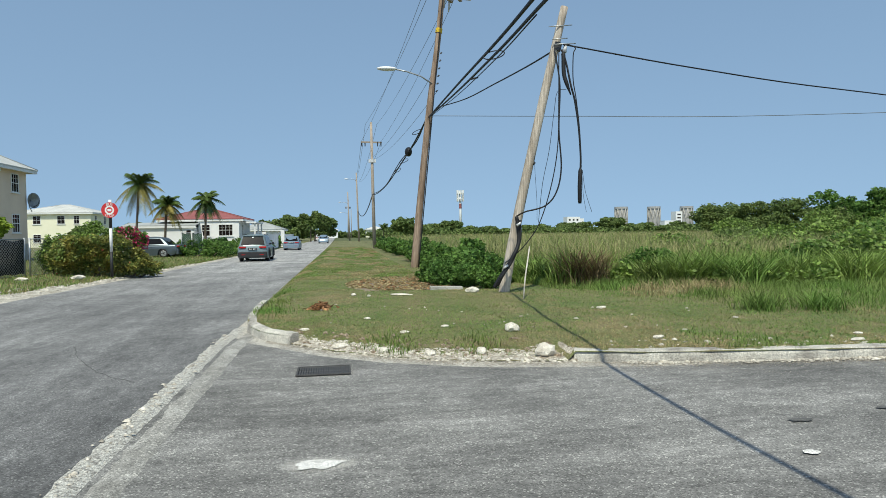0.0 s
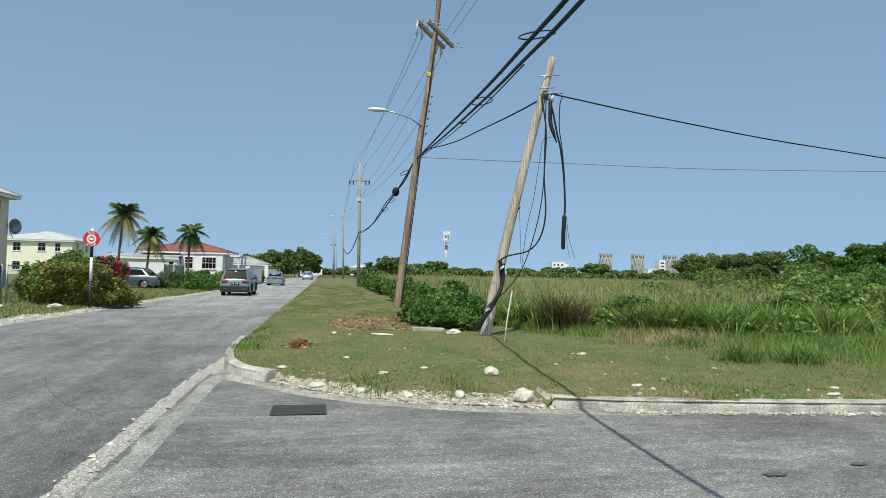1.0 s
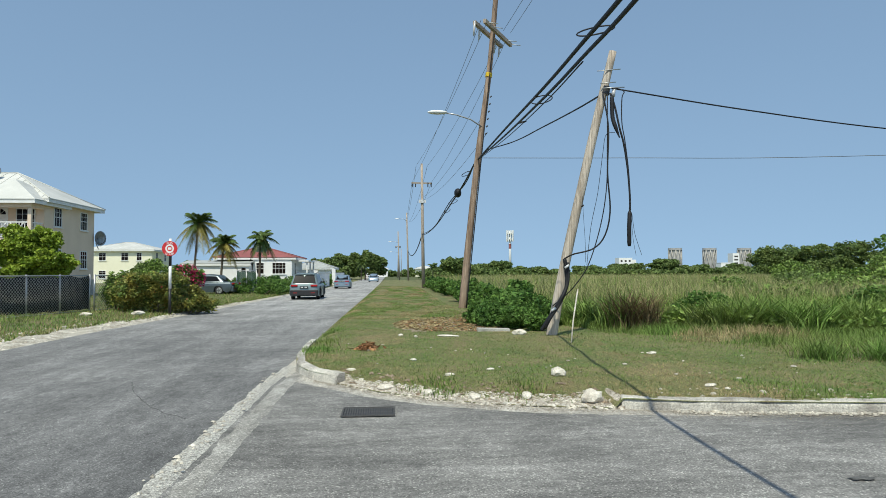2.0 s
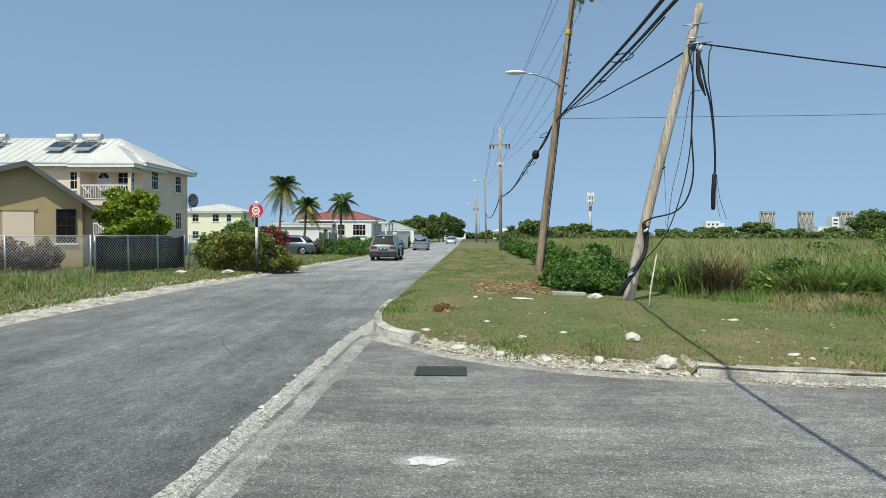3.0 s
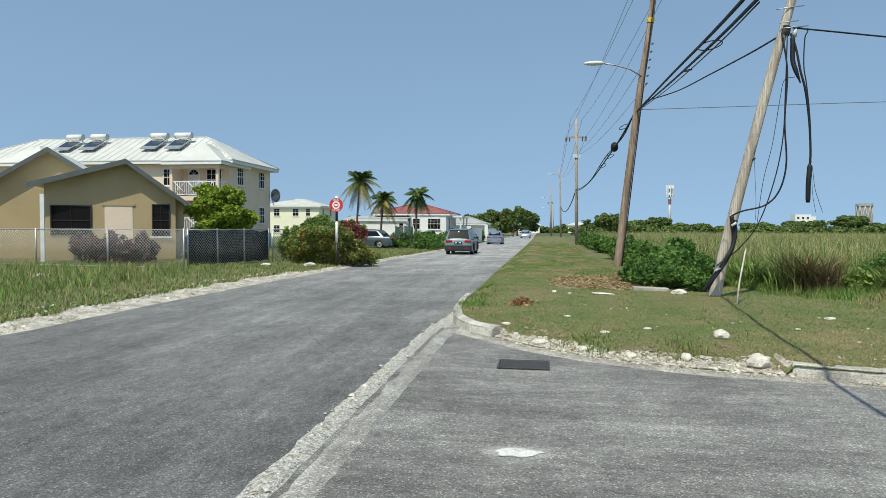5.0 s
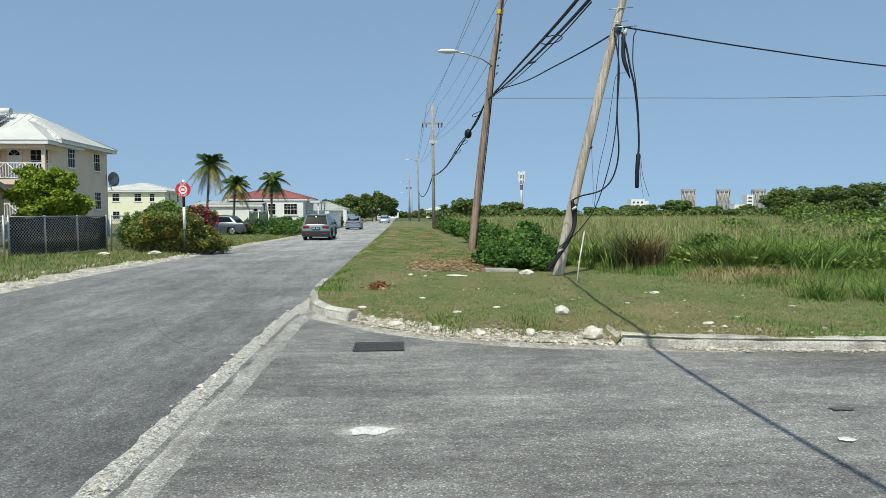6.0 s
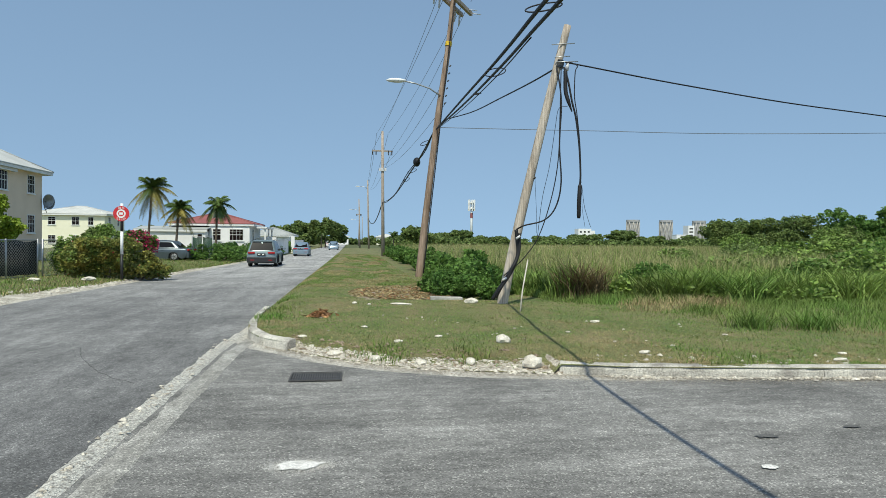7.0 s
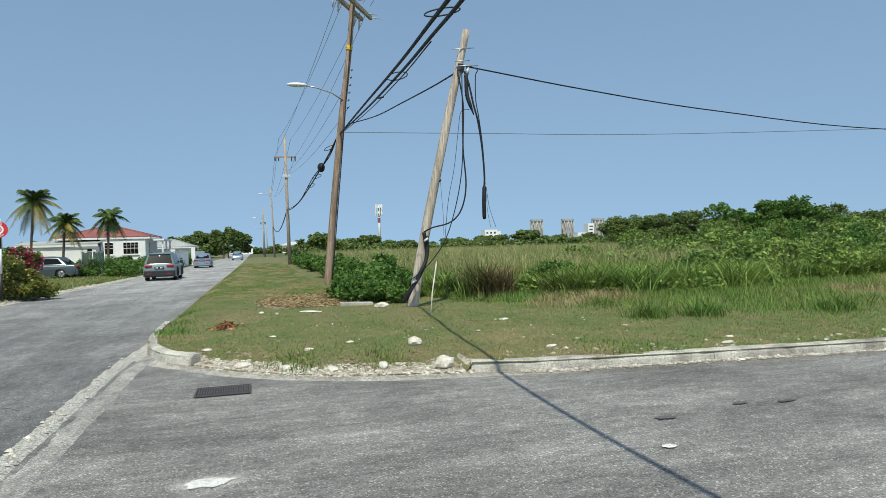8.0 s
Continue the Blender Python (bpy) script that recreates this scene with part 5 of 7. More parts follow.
arm_dir = Vector((0.50, 0.866, 0))
hub = Vector((4.43, 28, 11.95)) - TB
for o in (-0.22, 0.22):
    s = Vector((arm_dir.y, -arm_dir.x, 0)) * o
    beam("crossarm", hub + s - arm_dir * 1.6, hub + s + arm_dir * 1.6, 0.13, 0.16, M["pole_grey"], tall, "greyed timber crossarm")
for k in (-1.45, -0.9, 0.9, 1.45):
    q = hub + arm_dir * k
    v, f = tube_data([q + Vector((-0.25, 0, 0.05)), q + Vector((-0.27, 0, -0.2)), q + Vector((-0.3, 0, -0.55))], [0.035, 0.05, 0.03], 8)
    mesh_ob("insulator", v, f, M["porcelain"], tall, "grey porcelain insulator", True)
    tube("insulator_rod", [q + Vector((0.15, 0, 0.04)), q + Vector((0.75, 0.2, 0.06))], 0.02, M["porcelain"], tall, "thin grey insulator rod")
for z in np.linspace(7.6, 9.2, 6):
    x = 3.72 + (z - 6.53) * 0.136
    v, f = tube_data([Vector((x + 0.17, 27.95, z)) - TB, Vector((x + 0.24, 27.95, z + 0.06)) - TB], 0.03, 6)
    mesh_ob("cable_clip", v, f, M["dark_steel"], tall)
tube("riser_cable", [Vector((2.97 + (z + 0.3) * 0.108 + 0.165 - z * 0.003, 27.86, z)) - TB for z in np.linspace(0, 12, 14)], 0.022, M["cable"], tall, "black riser cable down the pole")
tube("lamp_arm", [Vector(p) - TB for p in ((3.88, 27.9, 7.92), (3.4, 27.8, 8.2), (2.8, 27.7, 8.36), (2.35, 27.65, 8.42))], 0.03, M["steel"], tall, "curved galvanised lamp arm")
bm = bmesh.new()
bmesh.ops.create_uvsphere(bm, u_segments=14, v_segments=8, radius=1, matrix=Matrix.Translation(Vector((1.97, 27.6, 8.43)) - TB) @ Matrix.Diagonal((0.43, 0.16, 0.09, 1)))
part("lamp_head", bm, M["white_trim"], tall, "white street lamp head", True)
tagged(tall, "tall brown wooden utility pole with street lamp", "utility pole", "utility poles")


def far_pole(x, y, h, arms, lamp, label, lean_x=0.0):
    p = empty("utility_pole", (x, y, -0.3))
    tube("shaft", [(0, 0, 0), (lean_x * 0.5, 0, h * 0.5), (lean_x, 0, h + 0.3)], [0.18, 0.15, 0.115], M["pole_grey"], p, sides=10)
    for z, w in arms:
        beam("crossarm", (lean_x - w / 2, -0.1, z + 0.3), (lean_x + w / 2, 0.1, z + 0.3), 0.12, 0.14, M["pole_grey"], p)
        for k in (-0.46, -0.3, 0.3, 0.46):
            v, f = tube_data([(lean_x + k * w, 0, z + 0.36), (lean_x + k * w, 0, z - 0.1)], [0.06, 0.05], 6)
            mesh_ob("insulator", v, f, M["dark_steel"], p)
    if lamp:
        tube("lamp_arm", [(lean_x * 0.8, 0, lamp), (-0.8, 0, lamp + 0.35), (-1.7, 0, lamp + 0.4)], 0.035, M["steel"], p)
        bm = bmesh.new()
        bmesh.ops.create_uvsphere(bm, u_segments=8, v_segments=5, radius=1, matrix=Matrix.Translation((-2.05, 0, lamp + 0.4)) @ Matrix.Diagonal((0.4, 0.15, 0.09, 1)))
        part("lamp_head", bm, M["white_trim"], p)
    return tagged(p, label, "utility pole", "utility poles")


far_pole(3.35, 64, 12.3, ((10.4, 2.0),), 0, "greyed wooden utility pole with crossarms beside the road", -0.15)
beam("transformer_arm", (2.9, 63.9, 8.6), (3.6, 63.9, 8.6), 0.25, 0.3, M["porcelain"], None).name = "pole_box"
tagged(bpy.data.objects["pole_box"], "pale equipment box fixed on the pole", "equipment box")
far_pole(3.6, 118, 12.4, (), 11.2, "greyed wooden utility pole with street lamp", -0.3)
far_pole(2.55, 150, 11.0, ((7.6, 1.2),), 8.6, "distant greyed wooden utility pole", -0.3)
far_pole(3.0, 205, 12.0, (), 8.0, "distant greyed wooden utility pole", 0.3)
far_pole(5.2, 260, 11.0, (), 0, "distant greyed wooden utility pole", 0.0)

# lines from pole to pole
hw = hub + TB
for k, (dx, z2) in enumerate(((-0.95, 10.5), (-0.55, 12.1), (0.55, 12.1), (0.95, 10.5))):
    a = hw + arm_dir * (-1.45, -0.9, 0.9, 1.45)[k] + Vector((0, 0, 0.1))
    cable(sag(a, (3.2 + dx, 64, z2), 0.45, 10), 0.011, M["wire"], "thin power line between two poles", "power_line", 2, "power line", "power lines", 5)
    cable(sag((3.2 + dx, 64, z2), (3.5 + dx * 0.5, 118, 10.8), 0.8, 10), 0.016, M["wire"], "thin power line between two poles", "power_line", 2, "power line", "power lines", 5)
for z1, z2, x in ((8.6, 9.0, 0.1), (7.7, 8.7, 0.2)):
    cable(sag((3.95 + x, 28, z1), (3.3, 64, z2), 0.5, 10), 0.010, M["wire"], "thin power line between two poles", "power_line", 2, "power line", "power lines", 5)
for x, z in ((4.35, 13.5), (4.9, 12.2), (5.2, 12.1)):
    a = Vector((x, 28.2, z))
    b = a + Vector((0.9, -34, 1.0))
    cable(sag(a, b, 0.7, 8), 0.009, M["wire"], "thin power line running overhead", "power_line", 2, "power line", "power lines", 5)
bundle = [(3.66, 28.1, 6.5), (3.56, 32, 6.0), (3.45, 38, 5.55), (3.35, 47, 5.1), (3.25, 56, 5.05), (3.22, 64, 5.35)]
cable(bundle, 0.034, M["cable"], "heavy black cable bundle sagging between poles", group="overhead cables")
cable([(x + 0.04 + 0.08 * math.sin(i * 2), y, z + 0.12 + 0.05 * math.cos(i * 3)) for i, (x, y, z) in enumerate(bundle)], 0.025, M["cable"], "black cable sagging beside a heavy bundle", group="overhead cables")
cable(sag((3.22, 64, 5.35), (3.5, 118, 5.6), 1.4, 8), 0.05, M["cable"], "heavy black cable bundle sagging between poles", group="overhead cables", n=3)
bm = bmesh.new()
bmesh.ops.create_uvsphere(bm, u_segments=12, v_segments=8, radius=1, matrix=Matrix.Translation((3.50, 34.0, 5.82)) @ Matrix.Diagonal((0.19, 0.4, 0.24, 1)))
tagged(part("cable_splice", bm, M["cable"], smooth=True), "round black splice case on the sagging bundle", "cable splice")
for y, z, r in ((30.2, 6.25, 0.22), (36.5, 5.62, 0.25), (40, 5.45, 0.18)):
    ring = [Vector((3.5 + r * math.cos(a), y + 0.2 * math.sin(a), z + 0.10 * math.sin(a) + 0.1 * math.cos(a))) for a in np.linspace(0, 6.28, 16)]
    tagged(tube("cable_loop", ring, 0.016, M["cable"], sides=5), "spare loop of black cable on the line", "cable loop", "cable loops")

# ---- houses ----
def window(parent, at, w, h, turn=0.0, cols=2, rows=2, sill=True, glass=None, trim=None):
    """A framed window with muntins; its face looks along -y before turning. at: the middle of its foot, on the wall."""
    base = new("window")
    base.parent = parent
    base.matrix_basis = pose(*at, 0, 0, turn)
    bm = bmesh.new()
    t = 0.05
    for lo, hi in (((-w / 2, -0.05, 0), (-w / 2 + t, 0.02, h)), ((w / 2 - t, -0.05, 0), (w / 2, 0.02, h)),
                   ((-w / 2 + t, -0.05, 0), (w / 2 - t, 0.02, t)), ((-w / 2 + t, -0.05, h - t), (w / 2 - t, 0.02, h)),
                   ((-w / 2 + t, -0.045, h / 2 - 0.022), (w / 2 - t, 0.015, h / 2 + 0.022))):
        box(bm, lo, hi)
    for k in range(1, cols):
        x = -w / 2 + w * k / cols
        box(bm, (x - 0.010, -0.04, t), (x + 0.010, 0.0, h / 2 - 0.022))
        box(bm, (x - 0.010, -0.04, h / 2 + 0.022), (x + 0.010, 0.0, h - t))
    for k in range(1, rows):
        z = h / 2 + 0.03 + (h / 2 - t) * k / rows
        box(bm, (-w / 2 + t, -0.038, z - 0.010), (w / 2 - t, 0.0, z + 0.010))
    part("frame", bm, trim or M["white_trim"], base)
    box_part("pane", (-w / 2 + t, -0.012, t), (w / 2 - t, 0.0, h - t), glass or M["dark_glass"], base, "dark window glass")
    if sill:
        box_part("sill", (-w / 2 - 0.08, -0.10, -0.07), (w / 2 + 0.08, 0.0, -0.002), M["white_trim"], base)
    return base


def hip_roof(parent, x0, x1, y0, y1, z, rise, over, material, fascia, ridge_inset=None, seams=True):
    """A hipped roof with eave overhang, fascia boards and standing seams."""
    a, b, c, d = x0 - over, x1 + over, y0 - over, y1 + over
    half = min(b - a, d - c) / 2
    ins = half if ridge_inset is None else ridge_inset
    if b - a >= d - c:
        r0, r1 = Vector((a + ins, (c + d) / 2, z + rise)), Vector((b - ins, (c + d) / 2, z + rise))
    else:
        r0, r1 = Vector(((a + b) / 2, c + ins, z + rise)), Vector(((a + b) / 2, d - ins, z + rise))
    corners = [Vector(p) for p in ((a, c, z), (b, c, z), (b, d, z), (a, d, z))]
    vs = corners + [r0, r1]
    if b - a >= d - c:
        fs = [(0, 1, 5, 4), (1, 2, 5), (2, 3, 4, 5), (3, 0, 4)]
    else:
        fs = [(0, 1, 4), (1, 2, 5, 4), (2, 3, 5), (3, 0, 4, 5)]
    low = [v - Vector((0, 0, 0.06)) for v in corners]
    n = len(vs)
    roof = mesh_ob("roof", vs + low, fs + [(0, n, n + 1, 1), (1, n + 1, n + 2, 2), (2, n + 2, n + 3, 3), (3, n + 3, n, 0), (n, n + 3, n + 2, n + 1)], material, parent)
    bm = bmesh.new()
    e = 0.03
    for lo, hi in (((a + e, c + e, z - 0.26), (b - e, c + e + 0.04, z - 0.062)), ((a + e, d - e - 0.04, z - 0.26), (b - e, d - e, z - 0.062)),
                   ((a + e, c + e + 0.04, z - 0.26), (a + e + 0.04, d - e - 0.04, z - 0.062)), ((b - e - 0.04, c + e + 0.04, z - 0.26), (b - e, d - e - 0.04, z - 0.062))):
        box(bm, lo, hi)
    part("fascia", bm, fascia, parent)
    box_part("soffit", (a + 0.08, c + 0.08, z - 0.20), (b - 0.08, d - 0.08, z - 0.17), fascia, parent)
    if seams:
        bm = bmesh.new()
        tri = []
        slope = rise / half
        step = 0.6
        k = a + step
        while k < b - 0.1:
            t = min(1.0, (k - a) / ins, (b - k) / ins) if ins > 0.05 else 1.0
            for y_e, y_r in ((c, (c + d) / 2), (d, (c + d) / 2)):
                if b - a >= d - c:
                    p, q = Vector((k, y_e, z)), Vector((k, y_e + (y_r - y_e) * t, z + rise * t))
                    tri.append((p, q))
            k += step
        runs = [([p + Vector((0, 0, 0.01)), q + Vector((0, 0, 0.01))], 0.018) for p, q in tri]
        hips = [(corners[0], r0), (corners[1], r1 if b - a >= d - c else r0), (corners[2], r1), (corners[3], r0 if b - a >= d - c else r1), (r0, r1)]
        if runs:
            tagged(tubes("seams", runs, material, roof, sides=4), kind="stuff")
        for p, q in hips:
            if (q - p).length > 0.1:
                tube("ridge_cap", [p + Vector((0, 0, 0.012)), q + Vector((0, 0, 0.012))], 0.05, material, roof, sides=6)
        bm.free()
    return roof


def solar_heater(at, turn, tilt_rise, label, s=1.0):
    """A solar water heater on a roof: a tank on a stand above a tilted glass collector."""
    h = empty("solar_water_heater", at, turn)
    v, f = tube_data([(-0.8 * s, 0.35, 0.75 * s), (0.8 * s, 0.35, 0.75 * s)], 0.27 * s, 16)
    mesh_ob("tank", v, f, M["white_trim"], h, "white cylindrical water tank", True)
    for x in (-0.8 * s, 0.8 * s):
        v, f = tube_data([(x - 0.015, 0.35, 0.75 * s), (x + 0.015, 0.35, 0.75 * s)], 0.285 * s, 16)
        mesh_ob("end_cap", v, f, M["steel"], h)
    bm = bmesh.new()
    for x in (-0.55, 0.55):
        box(bm, (x * s - 0.03, 0.1, -0.5), (x * s + 0.03, 0.16, 0.55 * s))
        box(bm, (x * s - 0.03, 0.54, -0.5), (x * s + 0.03, 0.6, 0.55 * s))
    box(bm, (-0.6 * s, 0.1, 0.42 * s), (0.6 * s, 0.6, 0.47 * s))
    part("stand", bm, M["white_trim"], h)
    for nm, m, g, up in (("collector_frame", M["steel"], 0.0, 0.0), ("collector_glass", M["solar_glass"], 0.06, 0.015)):
        lo, hi = Vector((-0.75 * s + g, -1.55 * s + g, -0.62 * tilt_rise + up)), Vector((0.75 * s - g, 0.1 - g, 0.12 + up))
        z0, z1 = -tilt_rise + 0.22, 0.22
        vs = [(lo.x, lo.y, z0 + up), (hi.x, lo.y, z0 + up), (hi.x, hi.y, z1 + up), (lo.x, hi.y, z1 + up)]
        vs += [(x, y, z - 0.08) for x, y, z in vs]
        mesh_ob(nm, vs, [(0, 1, 2, 3), (7, 6, 5, 4), (0, 4, 5, 1), (1, 5, 6, 2), (2, 6, 7, 3), (3, 7, 4, 0)], m, h)
    return tagged(h, label, "solar heater", "solar water heaters")


# the two-storey peach house; wall sheets 0.2 m thick round openings that the windows fill
H1 = empty("house", (-21.5, 43.3, 1.0))
box_part("wall", (-21.0, 0.0, 0), (0.0, 7.0, 5.25), M["peach_wall"], H1, "peach rendered wall")
box_part("plinth", (-21.04, -0.04, -1.1), (0.04, 7.04, 0.3), M["concrete"], H1)
hip_roof(H1, -21.0, 0.0, 0.0, 7.0, 5.42, 2.1, 0.55, M["white_roof"], M["white_trim"])
for x0 in (-3.6, -16.5):
    hip_roof(H1, x0, x0 + 3.6, -1.5, 2.4, 5.22, 1.4, 0.4, M["white_roof"], M["white_trim"], ridge_inset=2.0, seams=False)
    box_part("porch_floor", (x0, -1.5, 2.55), (x0 + 3.6, -0.002, 2.85), M["peach_wall"], H1)
    box_part("porch_beam", (x0, -1.5, 4.72), (x0 + 3.6, -1.3, 4.98), M["peach_wall"], H1)
    box_part("porch_beam", (x0 + 3.4, -1.298, 4.72), (x0 + 3.6, -0.002, 4.98), M["peach_wall"], H1)
    box_part("porch_slab", (x0, -1.5, 0.1), (x0 + 3.6, -0.05, 0.4), M["concrete"], H1)
    box_part("porch_wall", (x0, -1.298, 0.4), (x0 + 0.2, -0.002, 2.54), M["peach_wall"], H1)
    box_part("porch_wall", (x0, -1.298, 2.86), (x0 + 0.2, -0.002, 4.71), M["peach_wall"], H1)
    for x in (x0 + 0.02, x0 + 3.36):
        for z0, z1 in ((0.4, 2.54), (2.86, 4.71)):
            box_part("porch_post", (x, -1.49, z0), (x + 0.22, -1.3, z1), M["peach_wall"], H1, bevel=0.02)
    for z in (0.4, 2.86):
        bm = bmesh.new()
        for a, b, fixed, axis in ((x0 + 0.25, x0 + 3.35, -1.41, 0), (-1.28, -0.05, x0 + 3.49, 1)):
            def bar(u0, u1, z0, z1, w=0.04):
                if axis == 0:
                    box(bm, (u0, fixed - w / 2, z0), (u1, fixed + w / 2, z1))
                else:
                    box(bm, (fixed - w / 2, u0, z0), (fixed + w / 2, u1, z1))
            bar(a, b, z + 0.95, z + 1.02, 0.08)
            bar(a, b, z + 0.08, z + 0.13)
            n = int((b - a) / 0.16)
            for k in range(n + 1):
                u = a + (b - a) * k / n
                bar(u - 0.02, u + 0.02, z + 0.13, z + 0.95)
        part("railing", bm, M["white_trim"], H1, "white balcony railing")
        runs = []
        for k in range(3):
            u = x0 + 0.35 + k * 1.0
            runs += [([(u, -1.45, z + 0.15), (u + 0.8, -1.45, z + 0.93)], 0.03), ([(u, -1.45, z + 0.93), (u + 0.8, -1.45, z + 0.15)], 0.03)]
        tubes("railing_cross", runs, M["white_trim"], H1, sides=4)
    door = box_part("door", (x0 + 0.55, -0.04, 2.87), (x0 + 1.45, -0.004, 4.85), M["white_trim"], H1, "white panelled front door")
    bm = bmesh.new()
    fan = [bm.verts.new((x0 + 1.0 + 0.34 * math.cos(a), -0.05, 4.42 + 0.34 * math.sin(a))) for a in np.linspace(0, math.pi, 13)]
    bm.faces.new(fan)
    part("fanlight", bm, M["dark_glass"], door)
    for k in range(1, 4):
        a = math.pi * k / 4
        tube("fan_bar", [(x0 + 1.0, -0.055, 4.42), (x0 + 1.0 + 0.34 * math.cos(a), -0.055, 4.42 + 0.34 * math.sin(a))], 0.014, M["white_trim"], door, sides=4)
    window(H1, (x0 + 2.5, -0.004, 3.35), 1.15, 1.45, 0, 3, 2)
    window(H1, (x0 + 2.5, -0.004, 1.0), 1.0, 1.3, 0, 3, 2)
    window(H1, (x0 - 0.85, -0.004, 3.65), 0.95, 1.2, 0, 3, 2)
    window(H1, (x0 - 0.75, -0.004, 1.0), 0.95, 1.2, 0, 3, 2)
for y in (1.65, 5.3):
    for z in (3.75, 1.05):
        window(H1, (0.004, y, z), 1.0, 1.25, 90, 3, 2)
tagged(H1, "two-storey peach rendered house with white hipped roof", "house")
for x in (-26.2, -28.1, -33.0, -35.0):
    solar_heater((x, 45.3, 7.9), 0, 0.7, "white solar water heater on the house roof", 0.8)

dish = empty("satellite_dish", (-21.3, 50.6, 4.3), 68)
bm = bmesh.new()
rings = []
for r in np.linspace(0.05, 0.54, 6):
    rings.append([bm.verts.new((r * math.cos(a), -0.35 * r * r / 0.38 + 0.1, r * math.sin(a))) for a in np.linspace(0, 2 * math.pi, 21)[:-1]])
for a, b in zip(rings, rings[1:]):
    for k in range(20):
        bm.faces.new((a[k], a[(k + 1) % 20], b[(k + 1) % 20], b[k]))
bm.faces.new(rings[0])
bmesh.ops.solidify(bm, geom=bm.faces[:], thickness=0.015)
part("reflector", bm, M["steel"], dish, "grey dish reflector", True)
tube("feed_arm", [(0, 0.1, -0.55), (0, -0.5, -0.3), (0, -0.65, 0)], 0.02, M["dark_steel"], dish)
tube("mast", [(0, 0.12, -0.1), (0, 0.25, -0.35), (0.0, 0.0, -0.8)], 0.03, M["steel"], dish)
tagged(dish, "grey satellite dish on the house corner", "satellite dish")

# the tan bungalow with a gable towards the road junction
B1 = empty("bungalow", (-17.7, 30.0, 0), 27)


def gable(parent, x0, x1, y0, y1, eave, rise, wall, roof_m, trim, over=0.55, mid=None, left=None):
    mid = (x0 + x1) / 2 if mid is None else mid
    left = eave if left is None else left
    vs = [(x0, y0, 0), (x1, y0, 0), (x1, y0, eave), (mid, y0, eave + rise), (x0, y0, left)]
    vs += [(x, y1, z) for x, _, z in vs]
    mesh_ob("wall", vs, [(0, 1, 2, 3, 4), (9, 8, 7, 6, 5), (1, 6, 7, 2), (0, 4, 9, 5)], wall, parent, "tan rendered wall")
    for sg, xe in ((1, x1 + over), (-1, x0 - over)):
        s = rise / (x1 - mid) if sg > 0 else (eave + rise - left) / (mid - x0)
        zr, ze = eave + rise + 0.06, eave + rise + 0.06 - s * abs(xe - mid)
        vs = [(mid, y0 - over, zr), (xe, y0 - over, ze), (xe, y1 + over, ze), (mid, y1 + over, zr)]
        vs += [(x, y, z + 0.07) for x, y, z in vs]
        mesh_ob("roof", vs, [(0, 1, 2, 3), (7, 6, 5, 4), (0, 4, 5, 1), (1, 5, 6, 2), (2, 6, 7, 3), (3, 7, 4, 0)][::sg], roof_m, parent, "pale grey sheet roof")
        vs = [(mid, y0 - over - 0.03, zr - 0.16), (xe, y0 - over - 0.03, ze - 0.16), (xe, y0 - over - 0.03, ze + 0.08), (mid, y0 - over - 0.03, zr + 0.08)]
        vs += [(x, y + 0.028, z) for x, y, z in vs]
        mesh_ob("bargeboard", vs, [(0, 1, 2, 3), (7, 6, 5, 4), (0, 4, 5, 1), (1, 5, 6, 2), (2, 6, 7, 3), (3, 7, 4, 0)], trim, parent, "grey painted bargeboard")


gable(B1, -5.6, 0.0, 0.0, 8.0, 3.25, 1.55, M["tan_wall"], M["white_roof"], M["grey_trim"], 0.55, -2.1, 3.75)
gable(B1, -8.4, -3.6, 3.0, 9.0, 3.95, 1.6, M["tan_wall"], M["white_roof"], M["grey_trim"], 0.4)
window(B1, (-0.65, -0.004, 1.3), 0.8, 1.55, 0, 2, 2, True, None, M["black_plastic"])
# dark pane and frame put in for the shade of an open porch
window(B1, (-4.5, -0.004, 1.35), 1.7, 1.4, 0, 2, 1, False, None, M["black_plastic"])
box_part("recess", (-3.1, -0.02, 0.35), (-1.9, -0.003, 2.75), M["peach_wall"], B1, "pale entrance recess")
box_part("lintel", (-3.2, -0.05, 2.752), (-1.8, -0.003, 2.86), M["tan_wall"], B1)
box_part("corner_post", (-5.5, -1.2, 0), (-5.34, -1.04, 3.2), M["white_trim"], B1)
tagged(B1, "tan bungalow with grey gabled roof behind a fence", "bungalow")

# the cream house
H2 = empty("house", (-37.3, 108, 0))
box_part("wall", (-10.4, 0, 0), (0, 9, 5.3), M["cream_wall"], H2, "cream rendered wall")
hip_roof(H2, -10.4, 0, 0, 9, 5.45, 1.35, 0.5, M["white_roof"], M["white_trim"])
for x in (-7.6, -4.2, -2.0):
    window(H2, (x, -0.004, 3.7), 1.1 if x < -3 else 0.8, 1.25, 0, 2, 2)
    window(H2, (x, -0.004, 0.9), 1.1, 1.25, 0, 2, 2)
for y in (2.0, 6.0):
    window(H2, (0.004, y, 3.7), 0.9, 1.3, 90, 2, 2)
tagged(H2, "two-storey cream house with pale hipped roof", "house")

